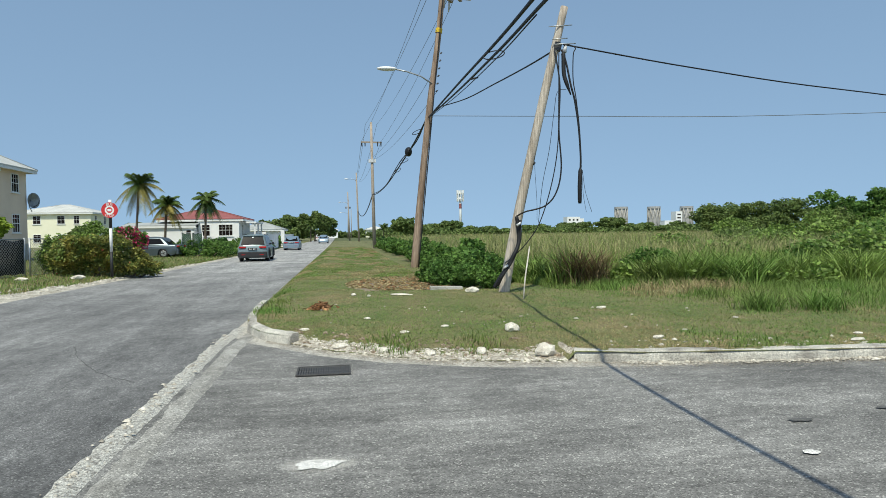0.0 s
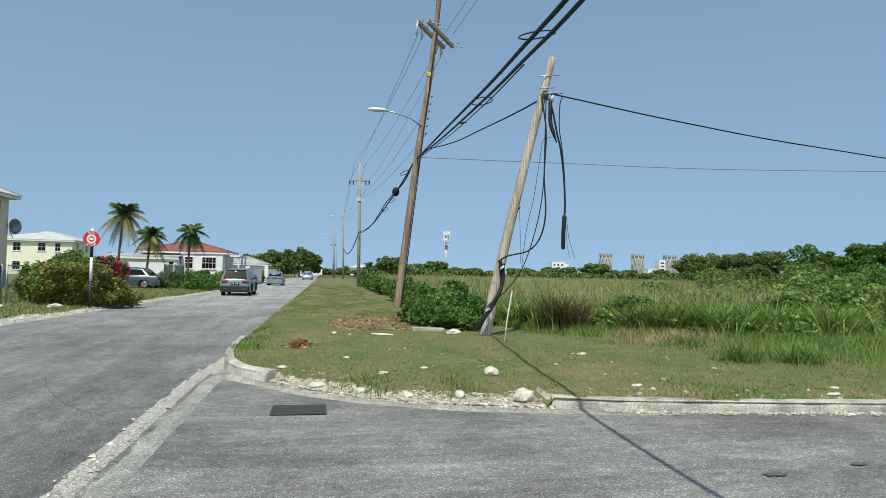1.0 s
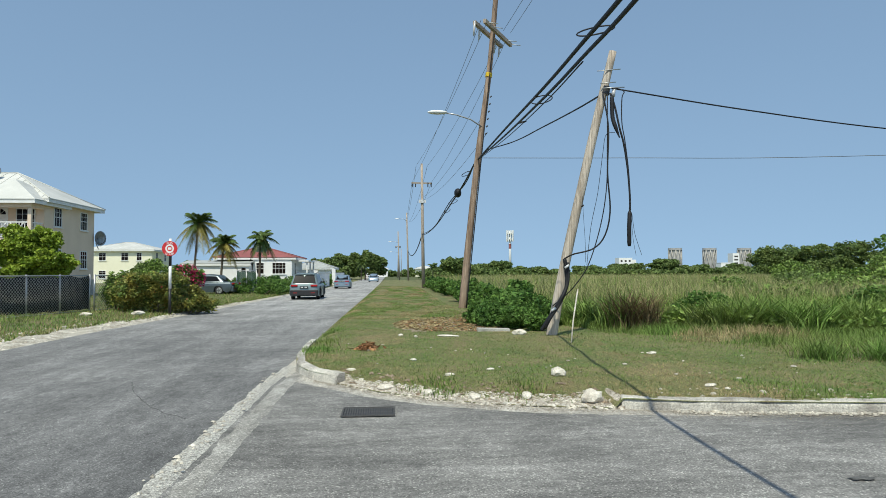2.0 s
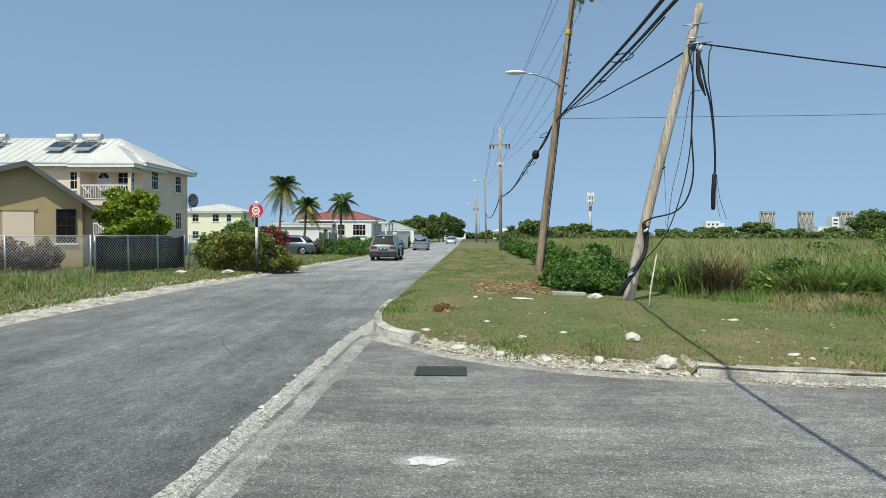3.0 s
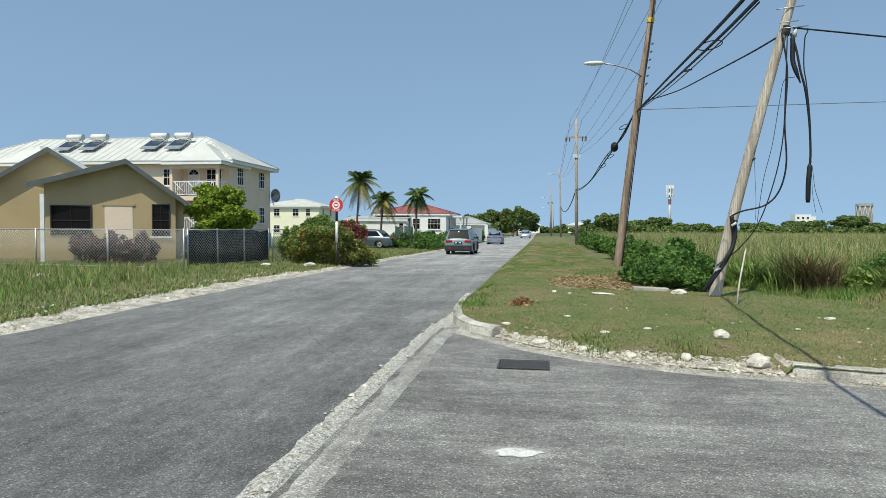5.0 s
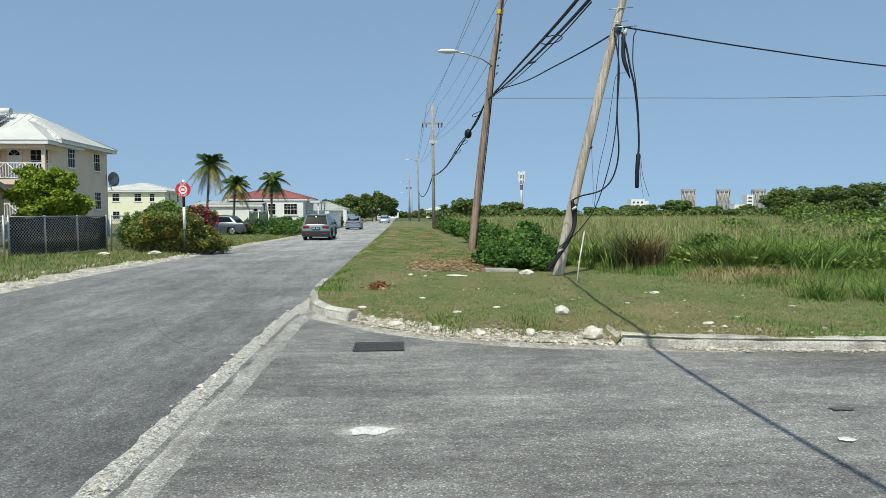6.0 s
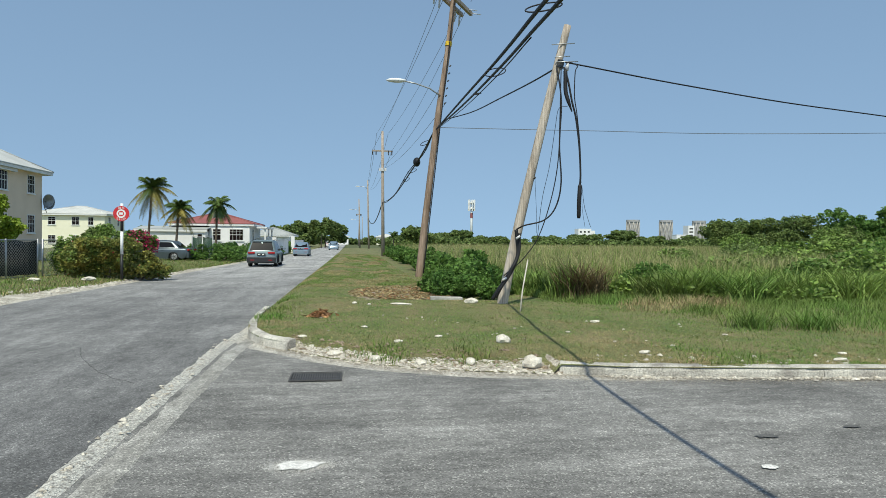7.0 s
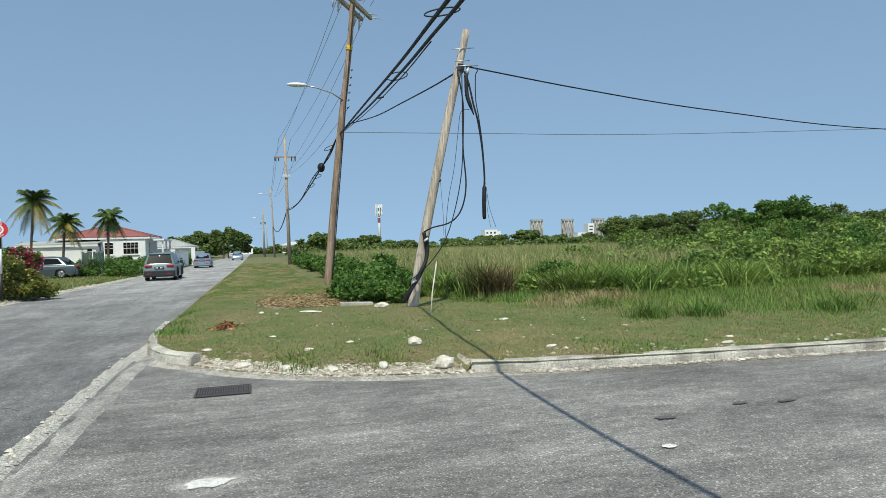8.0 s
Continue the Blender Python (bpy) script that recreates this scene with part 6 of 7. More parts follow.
# the white house with a red roof
H3 = empty("house", (-9.65, 67, 0))
box_part("wall", (-3.8, 0, 0), (0, 8, 3.15), M["white_wall"], H3, "white rendered wall")
hip_roof(H3, -7.2, 0, 0.3, 8, 3.3, 1.2, 0.45, M["red_roof"], M["white_trim"])
box_part("wall", (-7.0, 1.6, 0), (-3.85, 8, 3.12), M["white_wall"], H3, "white rendered wall")
window(H3, (-1.25, -0.004, 1.6), 1.35, 1.15, 0, 4, 2)
window(H3, (-3.1, -0.004, 1.6), 0.8, 1.15, 0, 2, 2)
window(H3, (0.004, 2.2, 1.5), 0.9, 1.25, 90, 2, 2)
box_part("planter", (-3.7, -0.9, 0), (-0.6, -0.35, 1.05), M["concrete"], H3, "grey block planter wall")
box_part("annex", (-10.2, -1.4, 0), (-3.9, 1.5, 2.5), M["white_wall"], H3, "low white rendered annex")
vs = [(-10.4, -1.55, 2.56), (-3.7, -1.55, 2.62), (-3.6, 1.55, 2.95), (-10.5, 1.55, 2.9)]
vs += [(x, y, z + 0.1) for x, y, z in vs]
mesh_ob("annex_roof", vs, [(3, 2, 1, 0), (4, 5, 6, 7), (0, 1, 5, 4), (1, 2, 6, 5), (2, 3, 7, 6), (3, 0, 4, 7)], M["grey_roof"], H3, "grey sheet lean-to roof")
box_part("annex_fascia", (-10.4, -1.59, 2.42), (-3.7, -1.555, 2.60), M["white_trim"], H3, "white fascia board")
window(H3, (-8.9, -1.404, 1.45), 0.45, 0.45, 0, 1, 1)
window(H3, (-4.4, -1.404, 1.3), 0.5, 0.95, 0, 1, 1)
box_part("porch_roof", (0.48, 1.2, 2.85), (1.5, 7.5, 3.0), M["white_trim"], H3)
for y in (1.4, 4.2, 7.2):
    box_part("porch_post", (1.25, y, 0), (1.4, y + 0.15, 2.84), M["white_trim"], H3)
tagged(H3, "low white house with a red hipped roof", "house")
solar_heater((-13.0, 69.6, 4.15), 0, 0.7, "white solar water heater on the red roof", 0.75)

H4 = empty("house", (-8.65, 100, 0))
box_part("wall", (-5.6, 0, 0), (0, 9, 2.3), M["white_wall"], H4, "white rendered wall")
hip_roof(H4, -5.6, 0, 0, 9, 2.45, 1.15, 0.6, M["grey_roof"], M["white_trim"])
window(H4, (-2.6, -0.004, 1.1), 1.4, 1.1, 0, 3, 2)
tagged(H4, "low white house with a grey hipped roof", "house")

# garden walls and gates along the road
yard = empty("garden_wall", (-7.5, 71, 0))
box_part("wall", (-3.4, 0, 0), (0.0, 0.2, 1.98), M["white_wall"], yard)
box_part("wall", (-0.2, 0.22, 0), (0.0, 14, 1.65), M["white_wall"], yard)
box_part("coping", (-0.26, 0.22, 1.65), (0.06, 14, 1.73), M["white_trim"], yard)
tagged(yard, "white rendered garden wall along the road", "garden wall")
yard2 = empty("garden_wall", (-7.1, 88, 0))
box_part("wall", (-0.2, 0, 0), (0.0, 18, 1.7), M["white_wall"], yard2)
box_part("pillar", (-0.3, -0.4, 0), (0.15, 0.0, 2.2), M["white_wall"], yard2)
box_part("gate", (-0.14, 18.2, 0.1), (-0.06, 21, 1.7), M["paint_blue"], yard2, "pale blue metal gate")
tagged(yard2, "white rendered garden wall with a gate", "garden wall")

# houses where the road ends, far away
for x, y, w, h, m in ((-3.6, 255, 7, 3.0, "white_wall"), (14, 250, 7, 3.0, "cream_wall"), (-14, 240, 9, 3.2, "white_wall"), (42, 300, 10, 3.6, "white_wall")):
    hh = empty("house", (x, y, 0))
    box_part("wall", (-w / 2, 0, 0), (w / 2, 6, h), M[m], hh)
    hip_roof(hh, -w / 2, w / 2, 0, 6, h + 0.1, 1.1, 0.5, M["white_roof"], M["white_trim"], seams=False)
    for k in (-0.25, 0.25):
        window(hh, (w * k, -0.004, 1.0), 1.3, 1.2, 0, 2, 1)
    tagged(hh, "small distant pale house by the road end", "house", "distant houses")


# ---- palms ----
def palm(x, y, h, r, lean_x, seed, yellow, label):
    rnd = random.Random(seed)
    p = empty("palm_tree", (x, y, 0))
    top = Vector((lean_x, 0, h))
    tube("trunk", [(0, 0, -0.1), (lean_x * 0.2, 0, h * 0.4), (lean_x * 0.7, 0, h * 0.8), top], [0.14, 0.10, 0.08, 0.09], M["bark"], p)
    n = 32
    for i in range(n):
        a = 2 * math.pi * i / n * 2.4 + rnd.uniform(-0.2, 0.2)
        up = rnd.uniform(-0.9, 0.45) if i % 2 else rnd.uniform(0.4, 1.4)
        L = r * rnd.uniform(0.85, 1.15)
        out = Vector((math.cos(a), math.sin(a), 0))
        spine = []
        for k in range(9):
            t = k / 8
            spine.append(top + out * (L * t * math.cos(up * 0.8) * (1 - 0.15 * t)) + Vector((0, 0, L * (0.95 * math.sin(up) * t - 0.55 * t * t))))
        verts, faces = tube_data(spine, [0.03 * (1 - 0.8 * k / 8) for k in range(9)], 4)
        verts = list(verts)
        for k in range(1, 27):
            t = k / 27
            s = t * 8
            j = min(int(s), 7)
            c = spine[j].lerp(spine[j + 1], s - j)
            d = (spine[j + 1] - spine[j]).normalized()
            w = d.cross(Vector((0, 0, 1))).normalized()
            ll = r * 0.27 * math.sin(math.pi * min(1, 0.18 + 0.85 * t)) + 0.06
            for sg in (-1, 1):
                tip = c + w * sg * ll * 0.75 + d * ll * 0.5 - Vector((0, 0, ll * rnd.uniform(0.35, 0.75)))
                b = len(verts)
                verts += [c - d * 0.045, c + d * 0.045, tip]
                faces.append((b, b + 1, b + 2))
        old = yellow and (up < 0.35) and rnd.random() < 0.85
        mesh_ob("frond", verts, faces, M["palm_yellow" if old else "palm_frond"], p, "yellowing frond" if old else "")
    bm = bmesh.new()
    for k in range(5):
        bmesh.ops.create_uvsphere(bm, u_segments=7, v_segments=5, radius=0.13, matrix=Matrix.Translation(top + Vector((0.2 * math.cos(k * 1.3), 0.2 * math.sin(k * 1.3), -0.25))))
    part("coconuts", bm, M["palm_yellow"], p)
    return tagged(p, label, "palm tree", "palm trees")


P1 = (-16.95, 60.00, 2.83)
palm(P1[0] - 0.2, 60, 6.15, 2.3, 0.35, 1, True, "tall coconut palm with yellowing lower fronds")
palm((-14.10, 57.00, 2.29)[0], 57, 4.25, 1.8, 0.25, 2, True, "coconut palm with yellow fronds by the annex")
palm((-11.12, 58.00, 2.29)[0], 58, 4.75, 1.7, 0.15, 3, False, "green coconut palm before the red roof")
palm((-5.69, 140.00, 3.00)[0], 140, 3.8, 1.8, 0.1, 4, False, "small distant palm beside the road")
palm((8.77, 130.00, 2.88)[0], 130, 2.9, 1.6, 0.1, 5, False, "small distant palm beside the field")
palm((-21.77, 75.00, 3.73)[0], 75, 2.6, 1.6, 0.2, 6, False, "low palm beside the cream house")

# ---- fences ----
def chain_fence(points, height, gap, label, cloth=None, cloth_label="", mesh_step=0.13, z=0.15):
    """Steel posts and rails with a woven wire mesh between; cloth: a sheet tied behind the wire."""
    a0 = Vector((*points[0], z))
    fence = empty("chain_link_fence", a0)
    for a, b in zip(points, points[1:]):
        A, B = Vector((*a, z)) - a0, Vector((*b, z)) - a0
        n = max(1, round((B - A).length / gap))
        for k in range(n + 1):
            p = A.lerp(B, k / n)
            tube("post", [p - Vector((0, 0, 0.1)), p + Vector((0.02 * math.sin(k * 5), 0, height + 0.05))], 0.035, M["steel"], fence, sides=8)
        for zz in (height, 0.06):
            tube("rail", [A + Vector((0, 0, zz)), B + Vector((0, 0, zz))], 0.022, M["steel"], fence, sides=6)
        d = (B - A)
        L = d.length
        d.normalize()
        runs = []
        k = -height
        while k < L:
            for sg in (1, -1):
                u0, u1 = (k, k + height) if sg > 0 else (k + height, k)
                z0, z1 = 0.0, height
                lo, hi = min(u0, u1), max(u0, u1)
                t0, t1 = max(0.0, (0 - lo) / height), min(1.0, (L - lo) / height)
                if t1 > t0:
                    f0, f1 = (t0, t1) if sg > 0 else (1 - t0, 1 - t1)
                    runs.append(([A + d * (u0 + (u1 - u0) * f0) + Vector((0, 0, height * f0)), A + d * (u0 + (u1 - u0) * f1) + Vector((0, 0, height * f1))], 0.006))
            k += mesh_step
        tubes("wire_mesh", runs, M["steel"], fence, sides=3)
        if cloth:
            nrm = Vector((-d.y, d.x, 0)) * 0.03
            vs, fs = [], []
            m = 24
            for k in range(m + 1):
                p = A.lerp(B, k / m) + nrm * (1 + 0.6 * math.sin(k * 2.1))
                vs += [p + Vector((0, 0, 0.12 + 0.03 * math.sin(k * 1.7))), p + Vector((0, 0, height - 0.05 + 0.04 * math.sin(k * 1.1)))]
            for k in range(m):
                fs.append((2 * k, 2 * k + 2, 2 * k + 3, 2 * k + 1))
            mesh_ob("shade_cloth", vs, fs, cloth, fence, cloth_label)
    return tagged(fence, label, "fence", "chain link fences")


chain_fence([(-13.55, 23.8), (-12.35, 28.6)], 1.50, 1.8, "chain link fence backed with black shade cloth", M["shade_cloth"], "black shade cloth")
chain_fence([(-12.28, 28.9), (-12.0, 29.9)], 1.50, 1.0, "short bare end of the chain link fence")
chain_fence([(-13.6, 23.6), (-27, 24.6)], 1.50, 3.2, "galvanised chain link fence before the bungalow")
chain_fence([(-11.5, 51.2), (-10.0, 51.2)], 1.75, 1.0, "chain link fence hung with green cloth", M["green_cloth"], "green shade cloth")

# ---- bus stop sign ----
sign = empty("bus_stop_sign", (-8.8, 27.55, 0.1))
zs = (0, 1.02, 1.92, 2.62, 3.02)
for i, m in enumerate(("black_paint", "white_trim", "black_paint", "white_trim")):
    tube("post_band", [(0, 0, zs[i]), (0, 0, zs[i + 1])], 0.055, M[m], sign, ("black" if i % 2 == 0 else "white") + " painted post band", 12)
v, f = tube_data([(0, -0.065, 2.62), (0, -0.09, 2.62)], 0.30, 32)
disc = mesh_ob("disc", v, f, M["red_sign"], sign, "round red sign plate")
bm = bmesh.new()
for r0, r1 in ((0.17, 0.11),):
    ra = [bm.verts.new((r0 * math.cos(a), -0.093, 2.62 + r0 * math.sin(a))) for a in np.linspace(0, 2 * math.pi, 25)[:-1]]
    rb = [bm.verts.new((r1 * math.cos(a), -0.093, 2.62 + r1 * math.sin(a))) for a in np.linspace(0, 2 * math.pi, 25)[:-1]]
    for k in range(24):
        bm.faces.new((ra[k], ra[(k + 1) % 24], rb[(k + 1) % 24], rb[k]))
box(bm, (-0.07, -0.094, 2.575), (0.07, -0.092, 2.665))
part("emblem", bm, M["white_trim"], disc, "white emblem")


def lettering(text, size, m, parent, label=""):
    cu = bpy.data.curves.new("lettering", "FONT")
    cu.body, cu.size, cu.align_x, cu.align_y, cu.extrude = text, size, "CENTER", "CENTER", 0.002
    tmp = bpy.data.objects.new("lettering", cu)
    me = bpy.data.meshes.new_from_object(tmp)
    bpy.data.objects.remove(tmp)
    me.materials.clear()
    me.materials.append(M["white_trim"])
    ob = new("lettering", me)
    ob.parent = parent
    ob.matrix_basis = m
    if label:
        ob["label"] = label
    return ob


lettering("BUS", 0.14, pose(0, -0.096, 2.835, 90, 0, 0), disc, "white sign lettering")
lettering("STOP", 0.14, pose(0, -0.096, 2.405, 90, 0, 0), disc, "white sign lettering")
tagged(sign, "round red bus stop sign on a banded post", "bus stop sign")


# ---- cars ----
def car(name, at, turn, length, width, height, paint, label, kind="sedan"):
    """A car that looks along +y: body shell, cabin, glass, wheels, lamps and bumpers."""
    c = empty(name, at, turn)
    L, W2, Hh = length / 2, width / 2, height
    ride = 0.22 if kind == "suv" else 0.17
    belt = Hh * (0.60 if kind == "suv" else 0.62)
    wr = 0.36 if kind == "suv" else 0.31
    ax = length * 0.29

    def shell(profile, w_lo, w_hi, name_, m, z_lo, z_hi, label_=""):
        bm = bmesh.new()
        rows = []
        cy = sum(p[0] for p in profile) / len(profile)
        cz = (z_lo + z_hi) / 2
        hl, hz = max(abs(p[0] - cy) for p in profile), (z_hi - z_lo) / 2
        edge = 0.13 if name_ == "body" else 0.10
        for fx in (-1, -0.985, -0.95, -0.88, -0.6, 0, 0.6, 0.88, 0.95, 0.985, 1):
            row = []
            g = max(0.0, (abs(fx) - 0.86) / 0.14)
            e = edge * (1 - math.sqrt(max(0.0, 1 - g * g)))
            for y, z in profile:
                top = z > z_lo + 0.6 * (z_hi - z_lo)
                y2 = cy + (y - cy) * (1 - e / hl) * (1 - 0.03 * abs(fx) ** 2 * (abs(y) > L * 0.75))
                z2 = cz + (z - cz) * (1 - e / hz) if top else z
                t = max(0, min(1, (z2 - z_lo) / (z_hi - z_lo)))
                bulge = 0.02 * math.sin(math.pi * t) if name_ == "body" else 0.0
                row.append(bm.verts.new(((w_lo + (w_hi - w_lo) * t + bulge) * fx, y2, z2 + (0.03 * (1 - fx * fx) if top and name_ != "body" else 0))))
            rows.append(row)
        n = len(profile)
        for a, b in zip(rows, rows[1:]):
            for i in range(n):
                bm.faces.new((a[i], a[(i + 1) % n], b[(i + 1) % n], b[i]))
        bm.faces.new(rows[0][::-1])
        bm.faces.new(rows[-1])
        bmesh.ops.recalc_face_normals(bm, faces=bm.faces[:])
        ob = part(name_, bm, m, c, label_, True)
        ob.data.set_sharp_from_angle(angle=radians(38))
        return ob

    def arch(y0, r):
        return [(y0 + r * math.cos(a), wr + r * math.sin(a)) for a in np.linspace(math.pi, 0, 9)]

    low = ride
    if kind == "suv":
        hood, roof = Hh * 0.62, [(-L + 0.12, belt), (-L + 0.42, Hh - 0.10), (-L + 0.62, Hh - 0.02), (-0.2, Hh), (0.35, Hh - 0.03), (1.05, belt + 0.02)]
        body = [(-L + 0.02, low + 0.15), (-L, 0.62), (-L + 0.04, belt - 0.18), (-L + 0.12, belt + 0.01), (1.0, belt + 0.01), (L - 0.35, hood - 0.06), (L - 0.08, hood - 0.2), (L, 0.6), (L - 0.04, low + 0.1)]
    else:
        hood, roof = Hh * 0.60, [(-L + 0.62, belt), (-L + 1.15, Hh - 0.07), (-0.5, Hh), (0.1, Hh - 0.01), (0.55, Hh - 0.08), (1.25, belt)]
        body = [(-L + 0.03, low + 0.12), (-L, 0.55), (-L + 0.03, belt - 0.06), (-L + 0.12, belt + 0.01), (1.2, belt), (L - 0.5, hood - 0.02), (L - 0.12, hood - 0.17), (L, 0.5), (L - 0.05, low + 0.08)]
    under = [(L - 0.3, low)] + [(y, max(z, low)) for y, z in arch(ax, wr + 0.06)][::-1] + [(ax - wr - 0.1, low), (-ax + wr + 0.1, low)] + [(y, max(z, low)) for y, z in arch(-ax, wr + 0.06)][::-1] + [(-L + 0.3, low)]
    shell(body + under, W2, W2 * 0.97, "body", paint, low, belt)
    shell(roof, W2 * 0.93, W2 * 0.72, "cabin", paint, belt, Hh)
    # glass set just proud of the cabin
    t_of = lambda z: (z - belt) / (Hh - belt)
    w_at = lambda z: W2 * 0.93 + (W2 * 0.72 - W2 * 0.93) * t_of(z)
    zb, zt = belt + 0.05, Hh - 0.13
    (ry0, rz0), (ry1, rz1) = roof[0], roof[1]
    yb = lambda z: ry0 + (ry1 - ry0) * (z - rz0) / (rz1 - rz0) - 0.012
    mesh_ob("rear_window", [(-w_at(zb) * 0.86, yb(zb), zb), (w_at(zb) * 0.86, yb(zb), zb), (w_at(zt) * 0.86, yb(zt), zt), (-w_at(zt) * 0.86, yb(zt), zt)], [(0, 1, 2, 3)], M["car_glass"], c, "dark rear window")
    (fy0, fz0), (fy1, fz1) = roof[-1], roof[-2]
    yf = lambda z: fy0 + (fy1 - fy0) * (z - fz0) / (fz1 - fz0) + 0.012
    mesh_ob("windscreen", [(-w_at(zb) * 0.86, yf(zb), zb), (-w_at(zt) * 0.86, yf(zt), zt), (w_at(zt) * 0.86, yf(zt), zt), (w_at(zb) * 0.86, yf(zb), zb)], [(0, 1, 2, 3)], M["car_glass"], c, "dark windscreen")
    mid = -0.25
    for sg in (-1, 1):
        for a0, a1, b0, b1 in ((yb(zb) + 0.25, mid - 0.04, yb(zt) + 0.2, mid - 0.04), (mid + 0.04, yf(zb) - 0.18, mid + 0.04, yf(zt) - 0.15)):
            vs = [(sg * (w_at(z) + 0.008), y, z) for y, z in ((a0, zb), (a1, zb), (b1, zt), (b0, zt))]
            mesh_ob("side_window", vs, [(0, 1, 2, 3)] if sg > 0 else [(3, 2, 1, 0)], M["car_glass"], c, "dark side window")
        bm = bmesh.new()
        box(bm, (sg * (W2 + 0.02) - 0.08, 0.85, belt + 0.02), (sg * (W2 + 0.02) + 0.08, 0.98, belt + 0.17), 0.03)
        part("mirror", bm, M["black_plastic"], c)
        box_part("door_handle", (sg * W2 * 0.985 - 0.02, -0.62, belt - 0.17), (sg * W2 * 0.985 + 0.02, -0.42, belt - 0.13), paint, c)
        box_part("door_handle", (sg * W2 * 0.985 - 0.02, 0.30, belt - 0.17), (sg * W2 * 0.985 + 0.02, 0.50, belt - 0.13), paint, c)
        box_part("tail_lamp", (sg * W2 * 0.66 - 0.20 if sg > 0 else sg * W2 * 0.66 - 0.22, -L - 0.01, belt - 0.17), (sg * W2 * 0.66 + 0.22 if sg > 0 else sg * W2 * 0.66 + 0.20, -L + 0.16, belt - 0.06), M["tail_red"], c, "red tail lamp", 0.02)
        box_part("head_lamp", (sg * W2 * 0.66 - 0.2, L - 0.25, belt - 0.32), (sg * W2 * 0.66 + 0.2, L - 0.06, belt - 0.18), M["porcelain"], c, "clear headlamp", 0.03)
        box_part("reflector", (sg * W2 * 0.6 - 0.12, -L - 0.035, 0.42), (sg * W2 * 0.6 + 0.12, -L + 0.02, 0.46), M["tail_red"], c)
        for ya in (-ax, ax):
            wheel = new("wheel")
            wheel.parent = c
            wheel.matrix_basis = pose(sg * (W2 - 0.12), ya, wr)
            v, f = tube_data([(-0.11, 0, 0), (-0.09, 0, 0), (0.09, 0, 0), (0.11, 0, 0)], [wr * 0.93, wr, wr, wr * 0.93], 24)
            mesh_ob("tyre", v, f, M["rubber"], wheel, "black tyre", True)
            v, f = tube_data([(sg * 0.105, 0, 0), (sg * 0.118, 0, 0)], [wr * 0.66, wr * 0.60], 20)
            mesh_ob("rim", v, f, M["steel"], wheel, "silver alloy rim")
            runs = [([(sg * 0.119, 0, 0), (sg * 0.125, wr * 0.6 * math.cos(k * 1.2566), wr * 0.6 * math.sin(k * 1.2566))], 0.018) for k in range(5)]
            tubes("spokes", runs, M["dark_steel"], wheel, sides=4)
    m = M["black_plastic"] if kind == "suv" else paint
    box_part("rear_bumper", (-W2 * 0.95, -L - 0.03, low + 0.05), (W2 * 0.95, -L + 0.25, 0.62), m, c, "black plastic bumper" if kind == "suv" else "", 0.04)
    box_part("front_bumper", (-W2 * 0.93, L - 0.25, low + 0.04), (W2 * 0.93, L + 0.02, 0.5), m, c, "", 0.04)
    plate = box_part("number_plate", (-0.26, -L - 0.05, 0.72), (0.26, -L - 0.02, 0.86), M["black_paint"], c, "black number plate")
    for k in range(5):
        if k != 2:
            box_part("plate_bar", (-0.19 + k * 0.08, -L - 0.054, 0.755), (-0.14 + k * 0.08, -L - 0.051, 0.825), M["white_trim"], plate)
    if kind == "suv":
        for sg in (-1, 1):
            tube("roof_rail", [(sg * W2 * 0.70, -L + 0.75, Hh + 0.0), (sg * W2 * 0.70, -0.2, Hh + 0.045), (sg * W2 * 0.70, 0.4, Hh + 0.0)], 0.018, M["black_plastic"], c, sides=6)
            for ya in (-ax, ax):
                arc = [(sg * (W2 + 0.005), ya + (wr + 0.09) * math.cos(a), wr + (wr + 0.09) * math.sin(a)) for a in np.linspace(-0.2, math.pi + 0.2, 14)]
                tube("arch_trim", arc, 0.045, M["black_plastic"], c, sides=5)
        box_part("rear_spoiler", (-W2 * 0.66, -L + 0.34, Hh - 0.09), (W2 * 0.66, -L + 0.66, Hh - 0.03), paint, c, "", 0.015)
    return tagged(c, label, "car", "cars")


car("suv", (-5.45, 45.4, 0), 0, 4.6, 1.855, 1.69, M["paint_sage"], "grey-green suv driving away on the road", "suv")
car("sedan", (-5.0, 73.5, 0), 0, 4.3, 1.69, 1.46, M["paint_blue"], "silver-blue sedan driving away on the road")
car("sedan", (-2.6, 118, 0), 180, 4.3, 1.69, 1.46, M["paint_blue"], "distant silver sedan coming along the road")
car("sedan", (-4.6, 165, 0), 0, 4.3, 1.69, 1.5, M["paint_white"], "distant white car on the road")
car("sedan", (-13.45, 49.9, 0.16), 84, 4.7, 1.82, 1.46, M["paint_grey"], "parked grey saloon car in a front yard")

# rubbish at the foot of the weed bank
rng = np.random.default_rng(91)
c = np.stack([rng.normal(-9.6, 0.9, 50), rng.normal(55.5, 1.2, 50), rng.uniform(0.2, 0.55, 50)], 1)
v, f = leaf_cloud(rng, c, 0.22, 0.5, 1.4)
tagged(quick("rubbish_heap", v, f, M["powder"]), "pale rubbish scattered on the weed bank", "rubbish", kind="stuff")

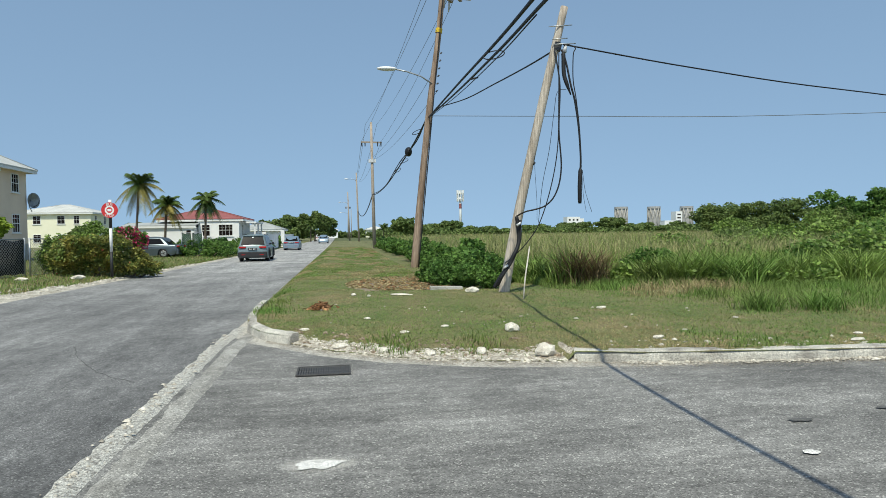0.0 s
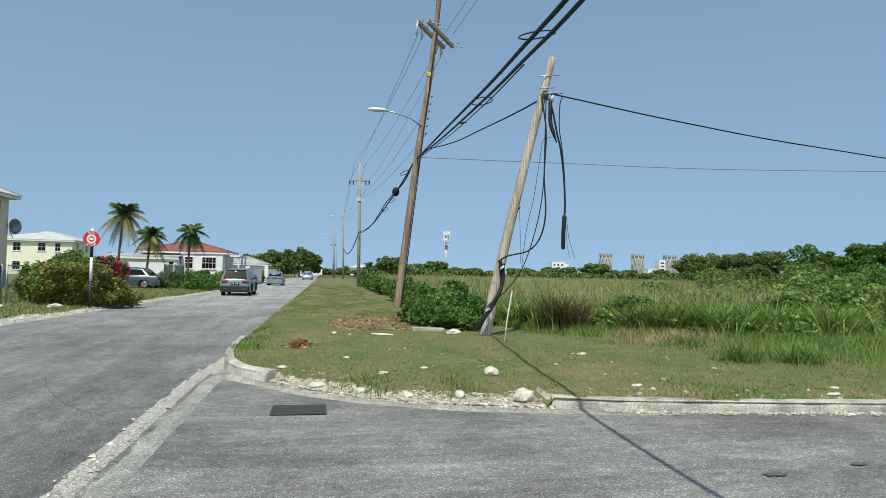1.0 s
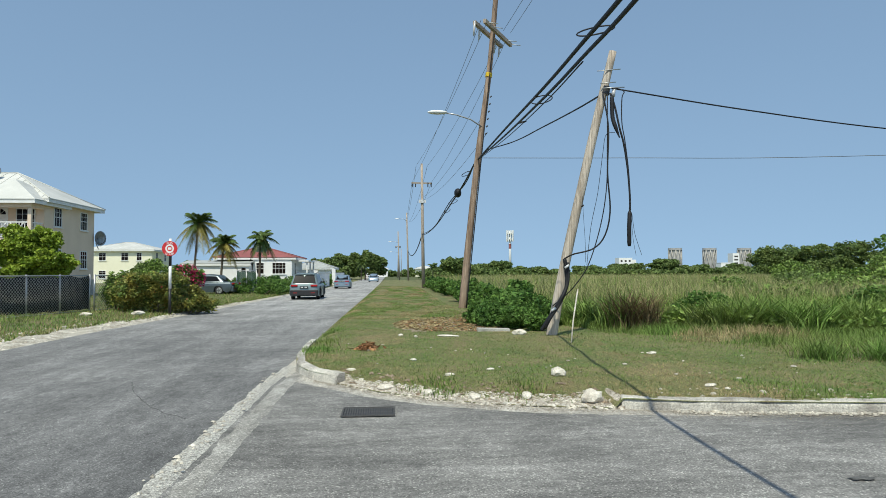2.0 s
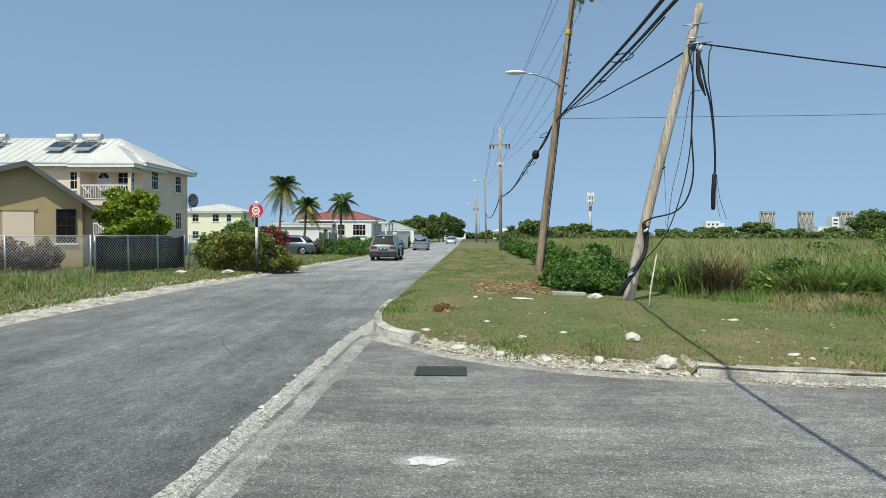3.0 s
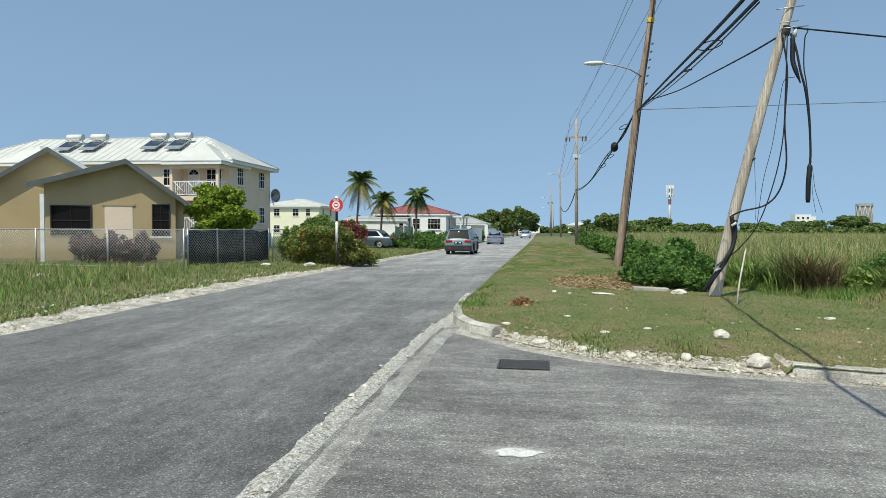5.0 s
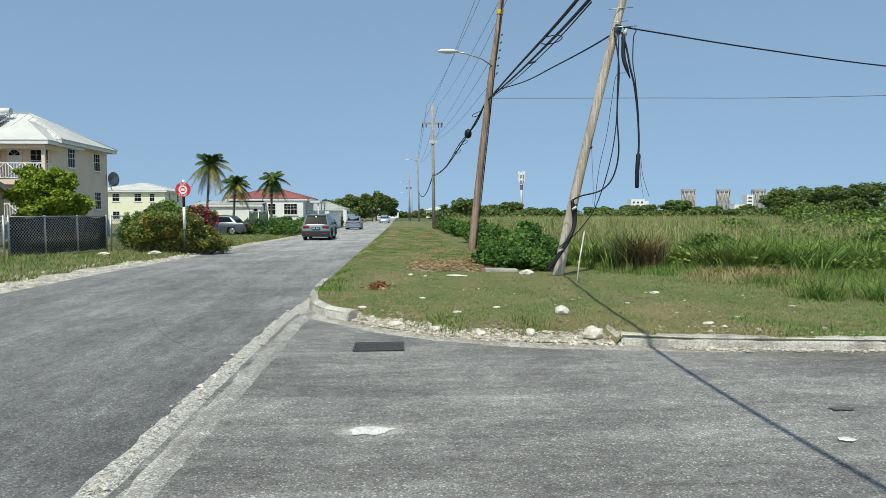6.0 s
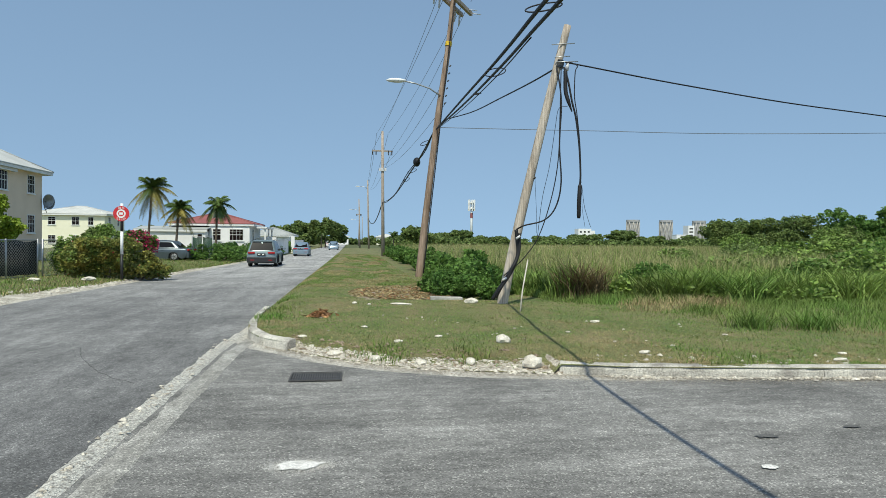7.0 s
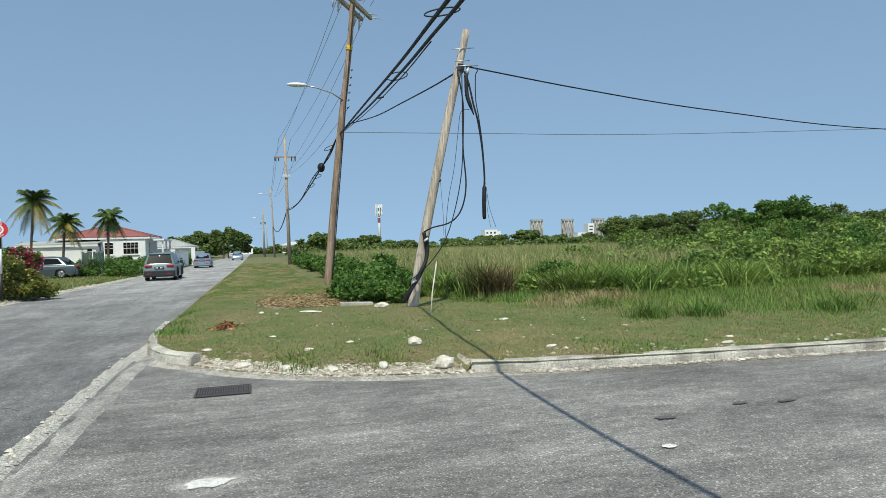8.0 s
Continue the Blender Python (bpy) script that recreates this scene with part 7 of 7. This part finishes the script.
# ---- far off over the field ----
mast = empty("phone_mast", (74.8, 398.7, 0))
tube("shaft", [(0, 0, 0), (0, 0, 26)], [0.9, 0.6], M["white_trim"], mast, "white tubular mast")
for z in (21.5, 25):
    v, f = tube_data([(0, 0, z), (0, 0, z + 0.5)], 2.0, 12)
    mesh_ob("platform", v, f, M["white_trim"], mast, "steel antenna platform")
    for k in range(8):
        a = k * math.pi / 4
        box_part("antenna", (2.0 * math.cos(a) - 0.25, 2.0 * math.sin(a) - 0.25, z - 1.2), (2.0 * math.cos(a) + 0.25, 2.0 * math.sin(a) + 0.25, z + 2.2), M["white_trim"], mast)
v, f = tube_data([(0, 0, 16), (0, 0, 19)], 0.85, 10)
mesh_ob("red_band", v, f, M["red_roof"], mast, "faded red band")
tagged(mast, "white phone mast with antennas on the skyline", "phone mast")


def water_tower(x, y, top, r):
    t = empty("concrete_tower", (x, y, 0))
    v, f = tube_data([(0, 0, 0), (0, 0, top * 0.5), (0, 0, top - 2.2), (0, 0, top - 2)], [r * 1.0, r * 0.88, r * 0.92, r * 0.92], 20)
    mesh_ob("drum", v, f, M["haze_grey"], t, "grey concrete drum")
    v, f = tube_data([(0, 0, top - 2), (0, 0, top)], [r * 1.05, r * 1.05], 20)
    mesh_ob("rim", v, f, M["haze_grey"], t)
    runs = []
    for k in range(10):
        a = k * 2 * math.pi / 10
        for s in (-1, 1):
            b = a + s * math.pi / 5
            runs.append(([(r * 1.06 * math.cos(a), r * 1.06 * math.sin(a), 0), (r * 1.02 * math.cos(b), r * 1.02 * math.sin(b), top - 2)], 0.35))
    tubes("lattice", runs, M["concrete"], t, "pale concrete lattice", sides=4)
    return tagged(t, "round grey concrete tower behind the trees", "concrete tower", "concrete towers")


for px_x in ((266.85, 592.00, 20.86), (300.09, 592.00, 21.34), (333.98, 592.00, 21.30)):
    water_tower(px_x[0], 592, 23.2, 6.0)
blk = empty("white_building", ((185.22, 495.00, 10.04)[0], 495, 0))
box_part("wall", (-7, 0, 0), (3.5, 9, 12.2), M["white_wall"], blk)
box_part("wall", (3.55, 1, 0), (7, 9, 10.8), M["white_wall"], blk)
for k in range(3):
    window(blk, (-5 + k * 3.2, -0.004, 9), 1.6, 1.5, 0, 2, 1)
tagged(blk, "white flat-roofed building over the trees", "building")
slim = empty("white_building", ((308.51, 560.00, 14.87)[0], 560, 0))
box_part("wall", (-3, 0, 0), (3, 9, 17.5), M["white_wall"], slim)
for k in range(4):
    window(slim, (0, -0.004, 5 + k * 3), 3.6, 1.4, 0, 2, 1, False)
tagged(slim, "narrow white building beside a grey tower", "building")
low_b = empty("white_building", ((289.88, 540.00, 7.82)[0], 540, 0))
box_part("wall", (-6, 0, 0), (5, 9, 8.5), M["white_wall"], low_b)
box_part("parapet", (-6.1, -0.1, 8.5), (5.1, 9.1, 9.0), M["white_trim"], low_b)
tagged(low_b, "low white building beside a grey tower", "building")
